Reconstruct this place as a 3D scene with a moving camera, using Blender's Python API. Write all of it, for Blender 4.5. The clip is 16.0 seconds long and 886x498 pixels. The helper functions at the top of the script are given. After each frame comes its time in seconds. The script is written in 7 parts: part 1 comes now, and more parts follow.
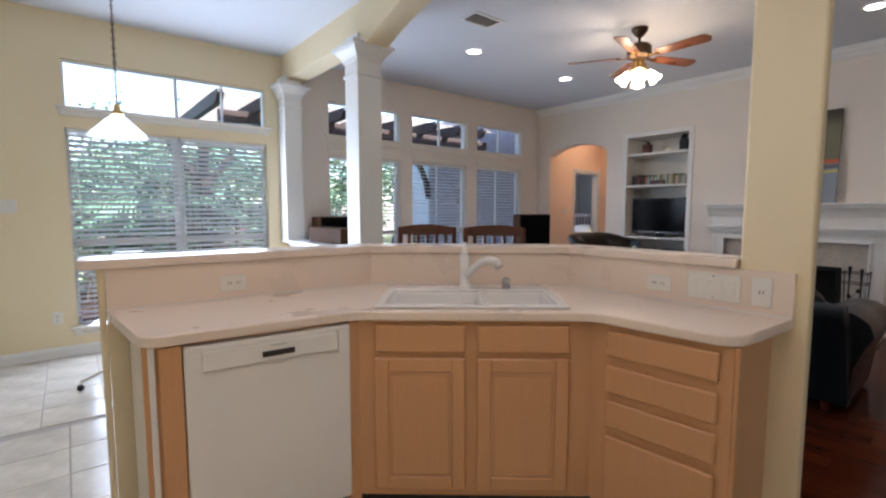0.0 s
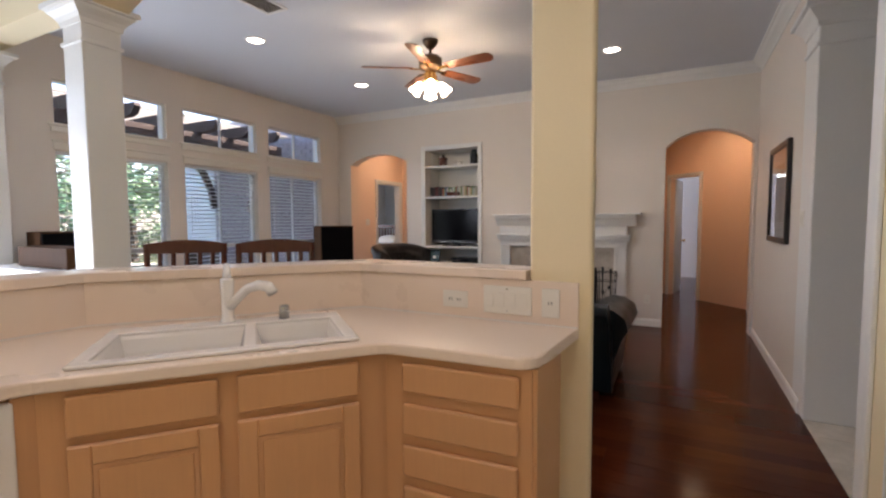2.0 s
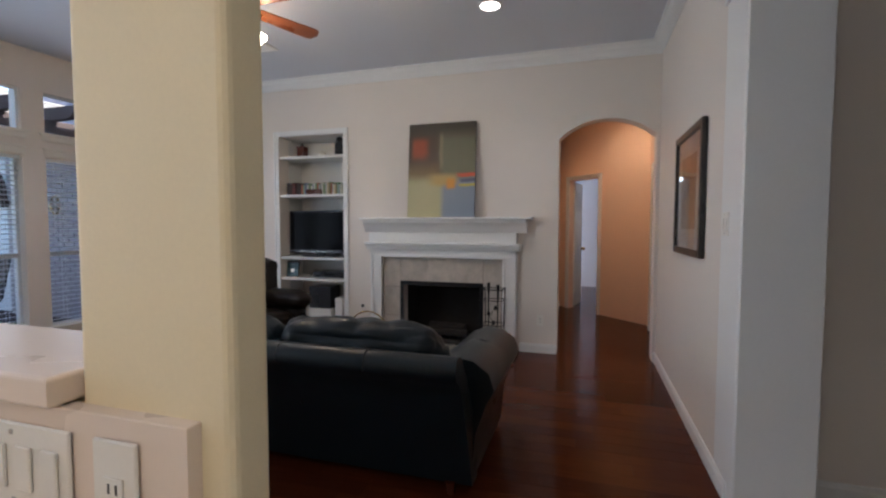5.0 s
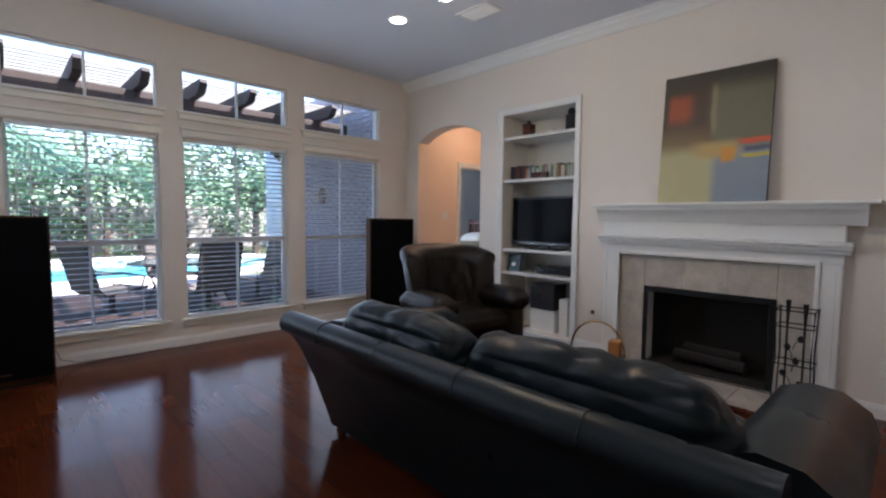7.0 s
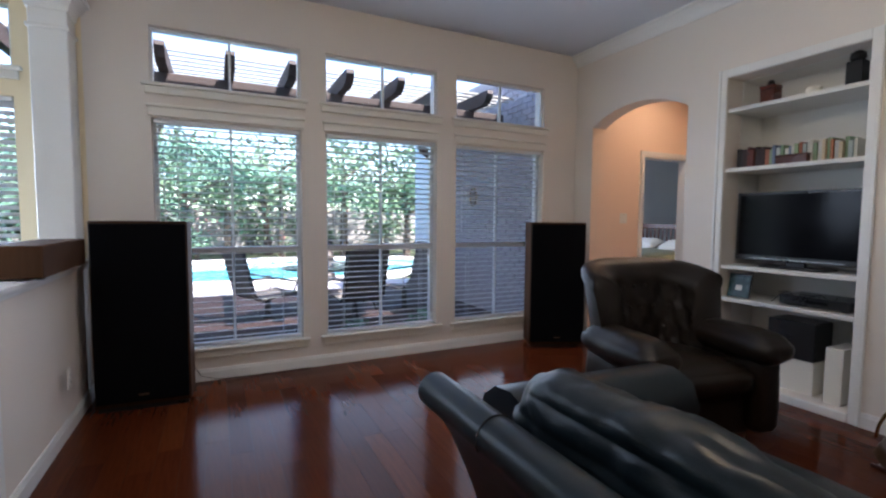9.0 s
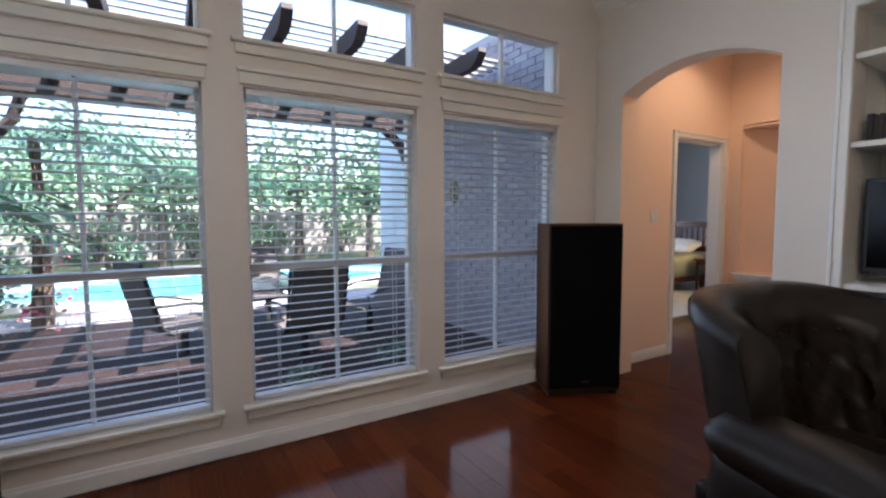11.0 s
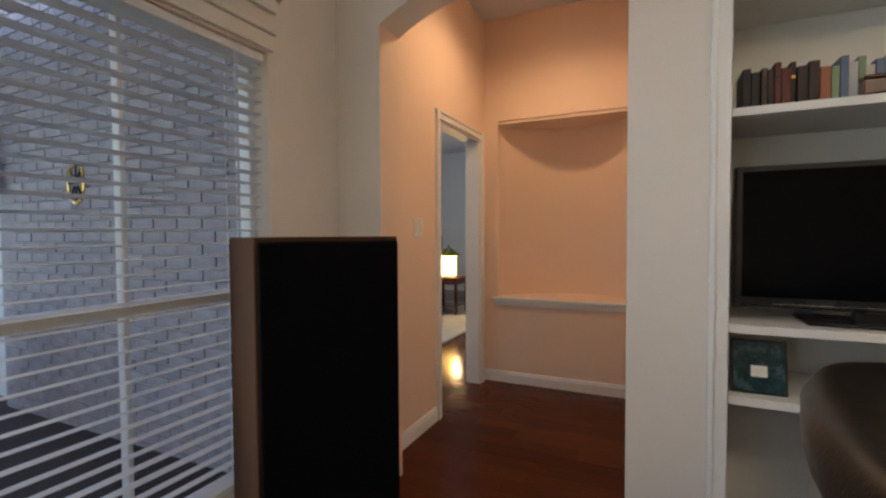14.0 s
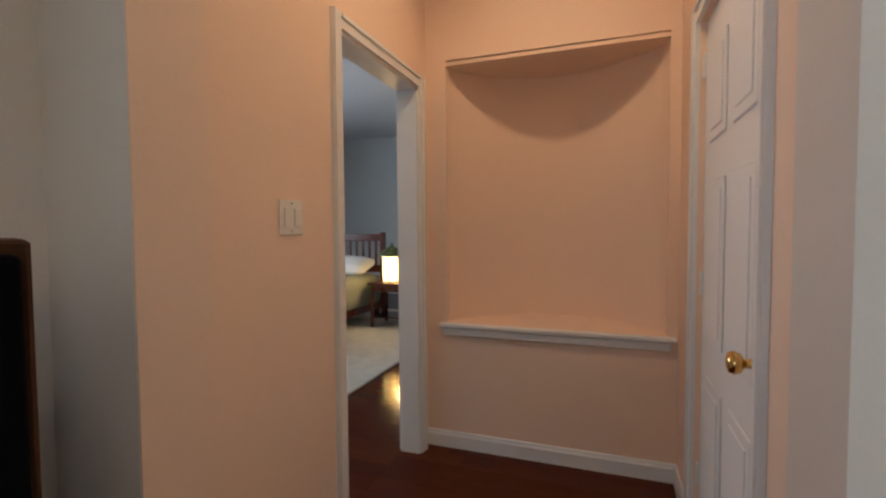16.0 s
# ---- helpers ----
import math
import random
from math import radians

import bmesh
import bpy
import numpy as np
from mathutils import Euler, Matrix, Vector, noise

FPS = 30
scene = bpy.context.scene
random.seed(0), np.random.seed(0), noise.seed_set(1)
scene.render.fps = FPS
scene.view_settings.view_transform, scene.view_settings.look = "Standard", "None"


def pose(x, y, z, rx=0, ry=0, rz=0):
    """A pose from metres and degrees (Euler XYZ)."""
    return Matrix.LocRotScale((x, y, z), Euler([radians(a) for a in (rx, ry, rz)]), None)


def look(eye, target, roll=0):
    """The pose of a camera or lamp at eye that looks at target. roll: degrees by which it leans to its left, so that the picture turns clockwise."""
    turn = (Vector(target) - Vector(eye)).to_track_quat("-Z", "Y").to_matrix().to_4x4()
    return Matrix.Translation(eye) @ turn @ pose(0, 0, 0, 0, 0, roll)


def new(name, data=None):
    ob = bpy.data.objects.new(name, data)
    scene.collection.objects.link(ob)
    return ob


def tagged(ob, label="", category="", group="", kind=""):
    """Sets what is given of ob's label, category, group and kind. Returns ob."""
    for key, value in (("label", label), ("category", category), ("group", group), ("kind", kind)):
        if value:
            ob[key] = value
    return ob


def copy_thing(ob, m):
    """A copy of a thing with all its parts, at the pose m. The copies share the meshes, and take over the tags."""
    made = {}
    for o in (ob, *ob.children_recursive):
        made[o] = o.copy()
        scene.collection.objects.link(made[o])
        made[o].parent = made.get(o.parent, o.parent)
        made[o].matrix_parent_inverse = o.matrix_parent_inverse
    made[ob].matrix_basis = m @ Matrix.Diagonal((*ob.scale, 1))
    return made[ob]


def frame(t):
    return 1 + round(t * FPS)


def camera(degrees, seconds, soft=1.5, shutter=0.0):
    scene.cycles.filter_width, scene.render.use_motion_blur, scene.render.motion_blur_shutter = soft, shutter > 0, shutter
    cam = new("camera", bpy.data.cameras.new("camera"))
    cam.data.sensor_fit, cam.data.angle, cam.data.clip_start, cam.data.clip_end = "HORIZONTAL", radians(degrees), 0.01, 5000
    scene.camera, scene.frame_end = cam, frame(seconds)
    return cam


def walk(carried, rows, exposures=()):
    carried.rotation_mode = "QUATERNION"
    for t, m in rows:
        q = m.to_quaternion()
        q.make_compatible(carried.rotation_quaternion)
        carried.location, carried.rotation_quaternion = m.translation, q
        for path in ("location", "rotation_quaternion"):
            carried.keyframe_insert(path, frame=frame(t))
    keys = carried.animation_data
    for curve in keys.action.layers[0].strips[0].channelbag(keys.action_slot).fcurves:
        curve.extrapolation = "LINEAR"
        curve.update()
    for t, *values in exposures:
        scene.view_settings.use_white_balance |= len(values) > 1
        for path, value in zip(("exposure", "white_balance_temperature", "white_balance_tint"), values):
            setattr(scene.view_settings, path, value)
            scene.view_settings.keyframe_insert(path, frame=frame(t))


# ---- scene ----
cam = camera(87.9, 16.0, soft=2.3)
PATH = [
    (0, (-6.549, -5.335, 1.338), (-5.288, -3.792, 1.165), 0.0),
    (0.5, (-6.514, -5.35, 1.33), (-5.211, -3.84, 1.18), -0.4),
    (1, (-6.448, -5.312, 1.331), (-5.034, -3.905, 1.188), -0.4),
    (1.5, (-6.37, -5.231, 1.328), (-4.77, -4.038, 1.205), -0.7),
    (2, (-6.19, -5.181, 1.336), (-4.417, -4.265, 1.209), -0.3),
    (2.5, (-5.918, -5.256, 1.341), (-4.051, -4.546, 1.233), -0.5),
    (3, (-5.625, -5.244, 1.301), (-3.689, -4.748, 1.223), -0.4),
    (3.2, (-5.491, -5.224, 1.291), (-3.538, -4.804, 1.214), -0.3),
    (5.3, (-4.669, -5.295, 1.323), (-2.796, -4.604, 1.205), 0.3),
    (5.5, (-4.556, -5.357, 1.306), (-2.737, -4.534, 1.194), -0.1),
    (6, (-4.269, -5.415, 1.274), (-2.62, -4.288, 1.162), 0.0),
    (6.5, (-4.133, -5.19, 1.291), (-2.622, -3.887, 1.153), 0.2),
    (7, (-4.045, -4.915, 1.268), (-2.657, -3.482, 1.132), 0.6),
    (7.5, (-3.798, -4.795, 1.246), (-2.635, -3.173, 1.124), 0.2),
    (8, (-3.583, -4.592, 1.277), (-2.636, -2.836, 1.14), -0.1),
    (8.5, (-3.608, -4.305, 1.241), (-2.72, -2.517, 1.128), 0.4),
    (8.7, (-3.605, -4.176, 1.263), (-2.726, -2.384, 1.139), 0.4),
    (10.8, (-3.19, -2.826, 1.317), (-2.207, -1.09, 1.167), -0.2),
    (11, (-3.12, -2.695, 1.302), (-2.095, -0.983, 1.163), -0.2),
    (11.5, (-3.051, -2.336, 1.271), (-1.837, -0.751, 1.163), -0.2),
    (12, (-2.898, -2.053, 1.263), (-1.522, -0.605, 1.161), -0.3),
    (12.5, (-2.658, -1.841, 1.267), (-1.148, -0.532, 1.181), -0.6),
    (13, (-2.385, -1.64, 1.218), (-0.736, -0.51, 1.172), 0.2),
    (13.5, (-2.246, -1.538, 1.253), (-0.486, -0.589, 1.194), -0.5),
    (14, (-1.875, -1.456, 1.259), (-0.064, -0.61, 1.193), -0.3),
    (14.5, (-1.577, -1.35, 1.252), (0.278, -0.604, 1.199), -0.3),
    (15, (-1.287, -1.201, 1.266), (0.614, -0.584, 1.198), -0.3),
    (15.5, (-0.957, -1.161, 1.249), (0.939, -0.526, 1.185), -1.2),
    (16, (-0.619, -1.1, 1.258), (1.26, -0.421, 1.172), -0.4),
]
walk(cam, [(t, look(eye, target, roll)) for t, eye, target, roll in PATH], exposures=[(0, 2.28, 6150, 21), (2, 2.38, 6800, 23), (3, 2.38, 6700, 23), (5.5, 2.33, 5950, 18), (10, 2.33, 5900, 18), (12.5, 2.38, 6550, 18), (14.5, 2.36, 7150, 16), (16, 2.24, 6500, 14)])

# ---- world, sun, lamps ----
SUN_DIR = Vector((0.34, -0.42, 0.84)).normalized()
world = bpy.data.worlds.new("world")
scene.world = world
world.use_nodes = True
wn = world.node_tree.nodes
wn.clear()
w_sky, w_bg, w_out = wn.new("ShaderNodeTexSky"), wn.new("ShaderNodeBackground"), wn.new("ShaderNodeOutputWorld")
w_sky.sky_type, w_sky.sun_disc = "NISHITA", False
w_sky.sun_elevation = math.asin(SUN_DIR.z)
w_sky.sun_rotation = math.atan2(SUN_DIR.x, SUN_DIR.y)
w_bg.inputs["Strength"].default_value = 0.15
world.node_tree.links.new(w_sky.outputs[0], w_bg.inputs[0])
world.node_tree.links.new(w_bg.outputs[0], w_out.inputs[0])
sun = new("sun", bpy.data.lights.new("sun", "SUN"))
sun.data.energy, sun.data.angle, sun.data.color = 4.3, radians(0.53), (1.0, 0.95, 0.87)
sun.matrix_world = look(SUN_DIR * 30, (0, 0, 0))

def area_lamp(name, x, y, z, tx, ty, tz, w, h, power, color):
    """A rectangle of light that looks at a target."""
    d = bpy.data.lights.new(name, "AREA")
    d.shape, d.size, d.size_y, d.energy, d.color = "RECTANGLE", w, h, power, color
    ob = new(name, d)
    ob.matrix_world = look((x, y, z), (tx, ty, tz))
    return ob

def spot_lamp(name, x, y, z, power, color, degrees=130, radius=0.06):
    d = bpy.data.lights.new(name, "SPOT")
    d.energy, d.color, d.spot_size, d.spot_blend, d.shadow_soft_size = power, color, radians(degrees), 0.6, radius
    ob = new(name, d)
    ob.matrix_world = look((x, y, z), (x, y + 0.001, 0))
    return ob

def point_lamp(name, x, y, z, power, color, radius=0.05):
    d = bpy.data.lights.new(name, "POINT")
    d.energy, d.color, d.shadow_soft_size = power, color, radius
    ob = new(name, d)
    ob.location = (x, y, z)
    return ob

FAN_POWER = 0.8
DAY, WARM = (0.72, 0.86, 1.0), (1.0, 0.95, 0.91)
# daylight in the openings of the windows
for wx0, wx1 in ((-4.0, -2.945), (-2.745, -1.70), (-1.495, -0.80)):
    area_lamp("window_daylight", (wx0 + wx1) / 2 - 0.04, -0.012, 1.13, (wx0 + wx1) / 2 - 0.04, -3, 1.13, wx1 - wx0 - 0.16, 1.6, 1.25, DAY)
area_lamp("window_daylight", -5.63, -0.012, 1.17, -5.63, -3, 1.17, 1.6, 1.7, 17, DAY)
# the last can, at (-3.1, -4.5), is an added light, not a known fitting
for cx, cy in ((-3.02, -1.55), (-1.37, -1.54), (-1.16, -4.52), (-3.1, -4.5)):
    spot_lamp("can_light_lamp", cx, cy, 3.02, 2.9, WARM)
# unseen kitchen lights, assumed so that the counter is warmly lit
for cx, cy in ((-6.4, -3.9), (-7.4, -5.0), (-5.6, -4.9)):
    spot_lamp("assumed_kitchen_can_lamp", cx, cy, 3.02, 4.3, (1.0, 0.87, 0.76))
spot_lamp("hall_can_lamp", 0.95, -0.78, 3.02, 7.0, (1.0, 0.70, 0.42), 150)
spot_lamp("hall_can_lamp", 1.3, -5.45, 3.02, 7.0, (1.0, 0.70, 0.42), 150)

# ---- materials ----
def nodes_of(name):
    m = bpy.data.materials.new(name)
    m.use_nodes = True
    nt = m.node_tree
    return m, nt, nt.nodes["Principled BSDF"]

def link(nt, a, b):
    nt.links.new(a, b)

def noise_tex(nt, scale, detail=4.0, rough=0.55, stretch=None):
    tc = nt.nodes.new("ShaderNodeTexCoord")
    n = nt.nodes.new("ShaderNodeTexNoise")
    n.inputs["Scale"].default_value, n.inputs["Detail"].default_value, n.inputs["Roughness"].default_value = scale, detail, rough
    if stretch:
        mp = nt.nodes.new("ShaderNodeMapping")
        mp.inputs["Scale"].default_value = stretch
        link(nt, tc.outputs["Object"], mp.inputs[0])
        link(nt, mp.outputs[0], n.inputs["Vector"])
    else:
        link(nt, tc.outputs["Object"], n.inputs["Vector"])
    return n

def ramp(nt, fac, stops):
    r = nt.nodes.new("ShaderNodeValToRGB")
    el = r.color_ramp.elements
    el[0].position, el[0].color = stops[0][0], (*stops[0][1], 1)
    el[1].position, el[1].color = stops[-1][0], (*stops[-1][1], 1)
    for p, c in stops[1:-1]:
        e = el.new(p)
        e.color = (*c, 1)
    link(nt, fac, r.inputs[0])
    return r

def shade(c, k):
    return tuple(max(0.0, min(1.0, v * k)) for v in c)

def mat(name, color, rough=0.5, metal=0.0, vary=0.06, big=1.3, fine=60.0, bump=0.08, coat=0.0, stretch=None, rvary=0.08, spec=0.5):
    """A painted, stained or plain surface: two scales of variation, a fine relief, uneven gloss."""
    m, nt, b = nodes_of(name)
    n1, n2 = noise_tex(nt, big, 5.0), noise_tex(nt, fine, 3.0, 0.6, stretch)
    mx = nt.nodes.new("ShaderNodeMath")
    mx.operation = "MULTIPLY_ADD"
    link(nt, n2.outputs["Fac"], mx.inputs[0])
    mx.inputs[1].default_value = 0.5
    half = nt.nodes.new("ShaderNodeMath")
    half.operation = "MULTIPLY"
    half.inputs[1].default_value = 0.5
    link(nt, n1.outputs["Fac"], half.inputs[0])
    link(nt, half.outputs[0], mx.inputs[2])
    r = ramp(nt, mx.outputs[0], [(0.3, shade(color, 1 - vary)), (0.5, color), (0.7, shade(color, 1 + vary))])
    link(nt, r.outputs[0], b.inputs["Base Color"])
    mr = nt.nodes.new("ShaderNodeMapRange")
    mr.inputs["From Min"].default_value, mr.inputs["From Max"].default_value = 0.3, 0.7
    mr.inputs["To Min"].default_value, mr.inputs["To Max"].default_value = max(0.02, rough - rvary), min(1, rough + rvary)
    link(nt, n1.outputs["Fac"], mr.inputs["Value"])
    link(nt, mr.outputs[0], b.inputs["Roughness"])
    b.inputs["Metallic"].default_value = metal
    b.inputs["Coat Weight"].default_value = coat
    b.inputs["Specular IOR Level"].default_value = spec
    if bump:
        bp = nt.nodes.new("ShaderNodeBump")
        bp.inputs["Strength"].default_value, bp.inputs["Distance"].default_value = bump, 0.004
        link(nt, n2.outputs["Fac"], bp.inputs["Height"])
        link(nt, bp.outputs[0], b.inputs["Normal"])
    return m

def glow(name, color, strength):
    m, nt, b = nodes_of(name)
    b.inputs["Base Color"].default_value = (*color, 1)
    b.inputs["Emission Color"].default_value = (*color, 1)
    b.inputs["Emission Strength"].default_value = strength
    return m

def pane_glass(name, tint=(0.97, 0.99, 1.0), rough=0.0):
    m, nt, b = nodes_of(name)
    b.inputs["Base Color"].default_value = (*tint, 1)
    b.inputs["Transmission Weight"].default_value = 1.0
    b.inputs["Roughness"].default_value = rough
    b.inputs["IOR"].default_value = 1.1
    return m

def piece_mat(name, colors, rough, grain=(30.0, 1.0, 1.0), bump=0.06, coat=0.0, fine=6.0, spec=0.5, island=False):
    """Boards, bricks and tiles: each piece takes its own tone, with grain across it."""
    m, nt, b = nodes_of(name)
    if island:
        src = nt.nodes.new("ShaderNodeNewGeometry").outputs["Random Per Island"]
    else:
        src = nt.nodes.new("ShaderNodeObjectInfo").outputs["Random"]
    tone = ramp(nt, src, [(i / (len(colors) - 1), c) for i, c in enumerate(colors)])
    n = noise_tex(nt, fine, 5.0, 0.62, grain)
    g = ramp(nt, n.outputs["Fac"], [(0.25, (0.62, 0.62, 0.62)), (0.75, (1.18, 1.18, 1.18))])
    mul = nt.nodes.new("ShaderNodeMix")
    mul.data_type, mul.blend_type = "RGBA", "MULTIPLY"
    mul.inputs["Factor"].default_value = 0.75
    link(nt, tone.outputs[0], mul.inputs["A"])
    link(nt, g.outputs[0], mul.inputs["B"])
    link(nt, mul.outputs["Result"], b.inputs["Base Color"])
    wear = noise_tex(nt, 2.2, 4.0)
    mr = nt.nodes.new("ShaderNodeMapRange")
    mr.inputs["From Min"].default_value, mr.inputs["From Max"].default_value = 0.3, 0.7
    mr.inputs["To Min"].default_value, mr.inputs["To Max"].default_value = rough * 0.75, rough * 1.3
    link(nt, wear.outputs["Fac"], mr.inputs["Value"])
    link(nt, mr.outputs[0], b.inputs["Roughness"])
    b.inputs["Coat Weight"].default_value = coat
    b.inputs["Specular IOR Level"].default_value = spec
    bp = nt.nodes.new("ShaderNodeBump")
    bp.inputs["Strength"].default_value, bp.inputs["Distance"].default_value = bump, 0.003
    link(nt, n.outputs["Fac"], bp.inputs["Height"])
    link(nt, bp.outputs[0], b.inputs["Normal"])
    return m

M_CREAM = mat("cream_wall_paint", (0.76, 0.70, 0.635), 0.7, vary=0.03, big=0.8, fine=140, bump=0.10)
M_YELLOW = mat("yellow_wall_paint", (0.82, 0.70, 0.47), 0.65, vary=0.03, big=0.8, fine=140, bump=0.10)
M_PEACH = mat("peach_wall_paint", (0.86, 0.65, 0.50), 0.65, vary=0.03, big=0.8, fine=140, bump=0.10)
M_GREY = mat("grey_wall_paint", (0.60, 0.64, 0.66), 0.7, vary=0.03, big=0.8, fine=140, bump=0.10)
M_CEIL = mat("ceiling_paint", (0.69, 0.72, 0.77), 0.85, vary=0.03, big=0.9, fine=160, bump=0.18)
M_TRIM = mat("white_trim_paint", (0.80, 0.80, 0.78), 0.38, vary=0.025, big=2.0, fine=90, bump=0.03)
M_SHELF = mat("white_shelf_paint", (0.76, 0.75, 0.71), 0.42, vary=0.03, big=2.0, fine=90, bump=0.03)
M_PLANK = piece_mat("cherry_plank", [(0.060, 0.0125, 0.0045), (0.088, 0.0195, 0.0065), (0.070, 0.0150, 0.0052), (0.110, 0.026, 0.0085), (0.078, 0.017, 0.0058)], 0.13, (7.0, 0.5, 1.0), 0.012, 0.0, 9.0, spec=0.10)
M_PLANKS = piece_mat("cherry_planks_joined", [(0.060, 0.0125, 0.0045), (0.088, 0.0195, 0.0065), (0.070, 0.0150, 0.0052), (0.110, 0.026, 0.0085), (0.078, 0.017, 0.0058)], 0.13, (7.0, 0.5, 1.0), 0.012, 0.0, 9.0, spec=0.10, island=True)
M_GAP = mat("plank_joint", (0.02, 0.007, 0.004), 0.8, vary=0.1)
M_TILE = piece_mat("cream_floor_tile", [(0.62, 0.58, 0.51), (0.70, 0.66, 0.58), (0.66, 0.61, 0.54)], 0.22, (1.0, 1.0, 1.0), 0.05, 0.0, 5.0)
M_GROUT = mat("grey_grout", (0.36, 0.33, 0.30), 0.85, vary=0.12, fine=90)
M_LAMINATE = mat("speckled_laminate", (0.80, 0.67, 0.56), 0.28, vary=0.02, big=2.0, fine=420, bump=0.01, rvary=0.015)
M_MAPLE = mat("pickled_maple", (0.61, 0.325, 0.150), 0.36, vary=0.05, big=1.6, fine=9.0, bump=0.04, stretch=(14.0, 14.0, 0.8))
M_MAPLE_D = mat("maple_groove", (0.56, 0.30, 0.145), 0.45, vary=0.05, fine=9.0, stretch=(14.0, 14.0, 0.8))
M_WHITE = mat("white_enamel", (0.82, 0.80, 0.77), 0.22, vary=0.02, fine=120, bump=0.02)
M_PLASTIC = mat("ivory_plastic", (0.80, 0.77, 0.70), 0.35, vary=0.02, fine=120, bump=0.02)
# near-black: shade of holes and toe recesses put into colour; also plain black parts
M_SLOT = mat("black_and_recess_shade", (0.02, 0.018, 0.016), 0.5, vary=0.1)
M_BLACK = mat("black_plastic", (0.012, 0.012, 0.013), 0.30, vary=0.15, fine=80, bump=0.03)
M_CLOTH = mat("black_grille_cloth", (0.004, 0.004, 0.005), 0.95, vary=0.2, fine=420, bump=0.25, spec=0.06)
M_WALNUT = mat("brown_walnut_veneer", (0.065, 0.030, 0.014), 0.65, vary=0.25, fine=7.0, bump=0.04, stretch=(10.0, 10.0, 0.7), spec=0.08)
M_LEATHER = mat("dark_green_leather", (0.007, 0.0125, 0.016), 0.34, vary=0.25, big=3.0, fine=150, bump=0.18, rvary=0.08, spec=0.24)
M_LEATHER_B = mat("dark_brown_leather", (0.010, 0.0065, 0.004), 0.36, vary=0.30, big=4.0, fine=150, bump=0.22, rvary=0.10, spec=0.25)
M_IRON = mat("black_iron", (0.010, 0.010, 0.010), 0.45, metal=0.4, vary=0.2)
M_BRASS = mat("polished_brass", (0.72, 0.46, 0.16), 0.20, metal=1.0, vary=0.06)
M_BRONZE = mat("antique_bronze", (0.10, 0.060, 0.035), 0.35, metal=0.8, vary=0.2)
M_STEEL = mat("brushed_steel", (0.55, 0.55, 0.54), 0.28, metal=1.0, vary=0.05)
M_GLASS = pane_glass("window_glass")
M_MILK = mat("milk_glass", (0.85, 0.80, 0.70), 0.25, vary=0.03)
M_BLIND = mat("white_blind_slat", (0.78, 0.79, 0.80), 0.4, vary=0.04, fine=60, bump=0.02)
M_MARBLE = piece_mat("beige_marble_tile", [(0.48, 0.43, 0.37), (0.56, 0.51, 0.44), (0.52, 0.46, 0.40)], 0.16, (1.0, 1.3, 1.0), 0.02, 0.0, 7.0)
M_SOOT = mat("sooty_firebox", (0.020, 0.016, 0.013), 0.85, vary=0.4, big=4, fine=40, bump=0.3)
M_DARKWOOD = mat("dark_cherry_wood", (0.085, 0.022, 0.012), 0.28, vary=0.25, fine=8.0, bump=0.04, stretch=(9.0, 9.0, 0.8))

# ---- mesh tools ----
def box(bm, x0, x1, y0, y1, z0, z1, bev=0.0, seg=2):
    b = bmesh.new()
    bmesh.ops.create_cube(b, size=1.0)
    for v in b.verts:
        v.co = Vector(((x0 + x1) / 2 + v.co.x * abs(x1 - x0), (y0 + y1) / 2 + v.co.y * abs(y1 - y0), (z0 + z1) / 2 + v.co.z * abs(z1 - z0)))
    if bev > 0:
        bmesh.ops.bevel(b, geom=list(b.edges), offset=bev, segments=seg, affect="EDGES", profile=0.5)
    add_mesh(bm, b)

def add_mesh(bm, b, m=None):
    if m is not None:
        bmesh.ops.transform(b, matrix=m, verts=b.verts)
    tmp = bpy.data.meshes.new("tmp")
    b.to_mesh(tmp)
    b.free()
    bm.from_mesh(tmp)
    bpy.data.meshes.remove(tmp)

def prism(bm, pts, a, b, f):
    """A profile of (u, v) swept from a to b; f(u, v, w) gives the place."""
    lo, hi = [bm.verts.new(f(u, v, a)) for u, v in pts], [bm.verts.new(f(u, v, b)) for u, v in pts]
    n = len(pts)
    bm.faces.new(lo[::-1])
    bm.faces.new(hi)
    for i in range(n):
        j = (i + 1) % n
        bm.faces.new((lo[i], lo[j], hi[j], hi[i]))

def along_x(u, v, w):
    return (w, u, v)

def along_y(u, v, w):
    return (u, w, v)

def along_z(u, v, w):
    return (u, v, w)

def lathe(bm, prof, seg=24, cx=0.0, cy=0.0):
    rings = []
    for r, z in prof:
        rings.append([bm.verts.new((cx + r * math.cos(2 * math.pi * i / seg), cy + r * math.sin(2 * math.pi * i / seg), z)) for i in range(seg)])
    for a, b in zip(rings, rings[1:]):
        for i in range(seg):
            j = (i + 1) % seg
            bm.faces.new((a[i], a[j], b[j], b[i]))
    bm.faces.new(rings[0][::-1])
    bm.faces.new(rings[-1])

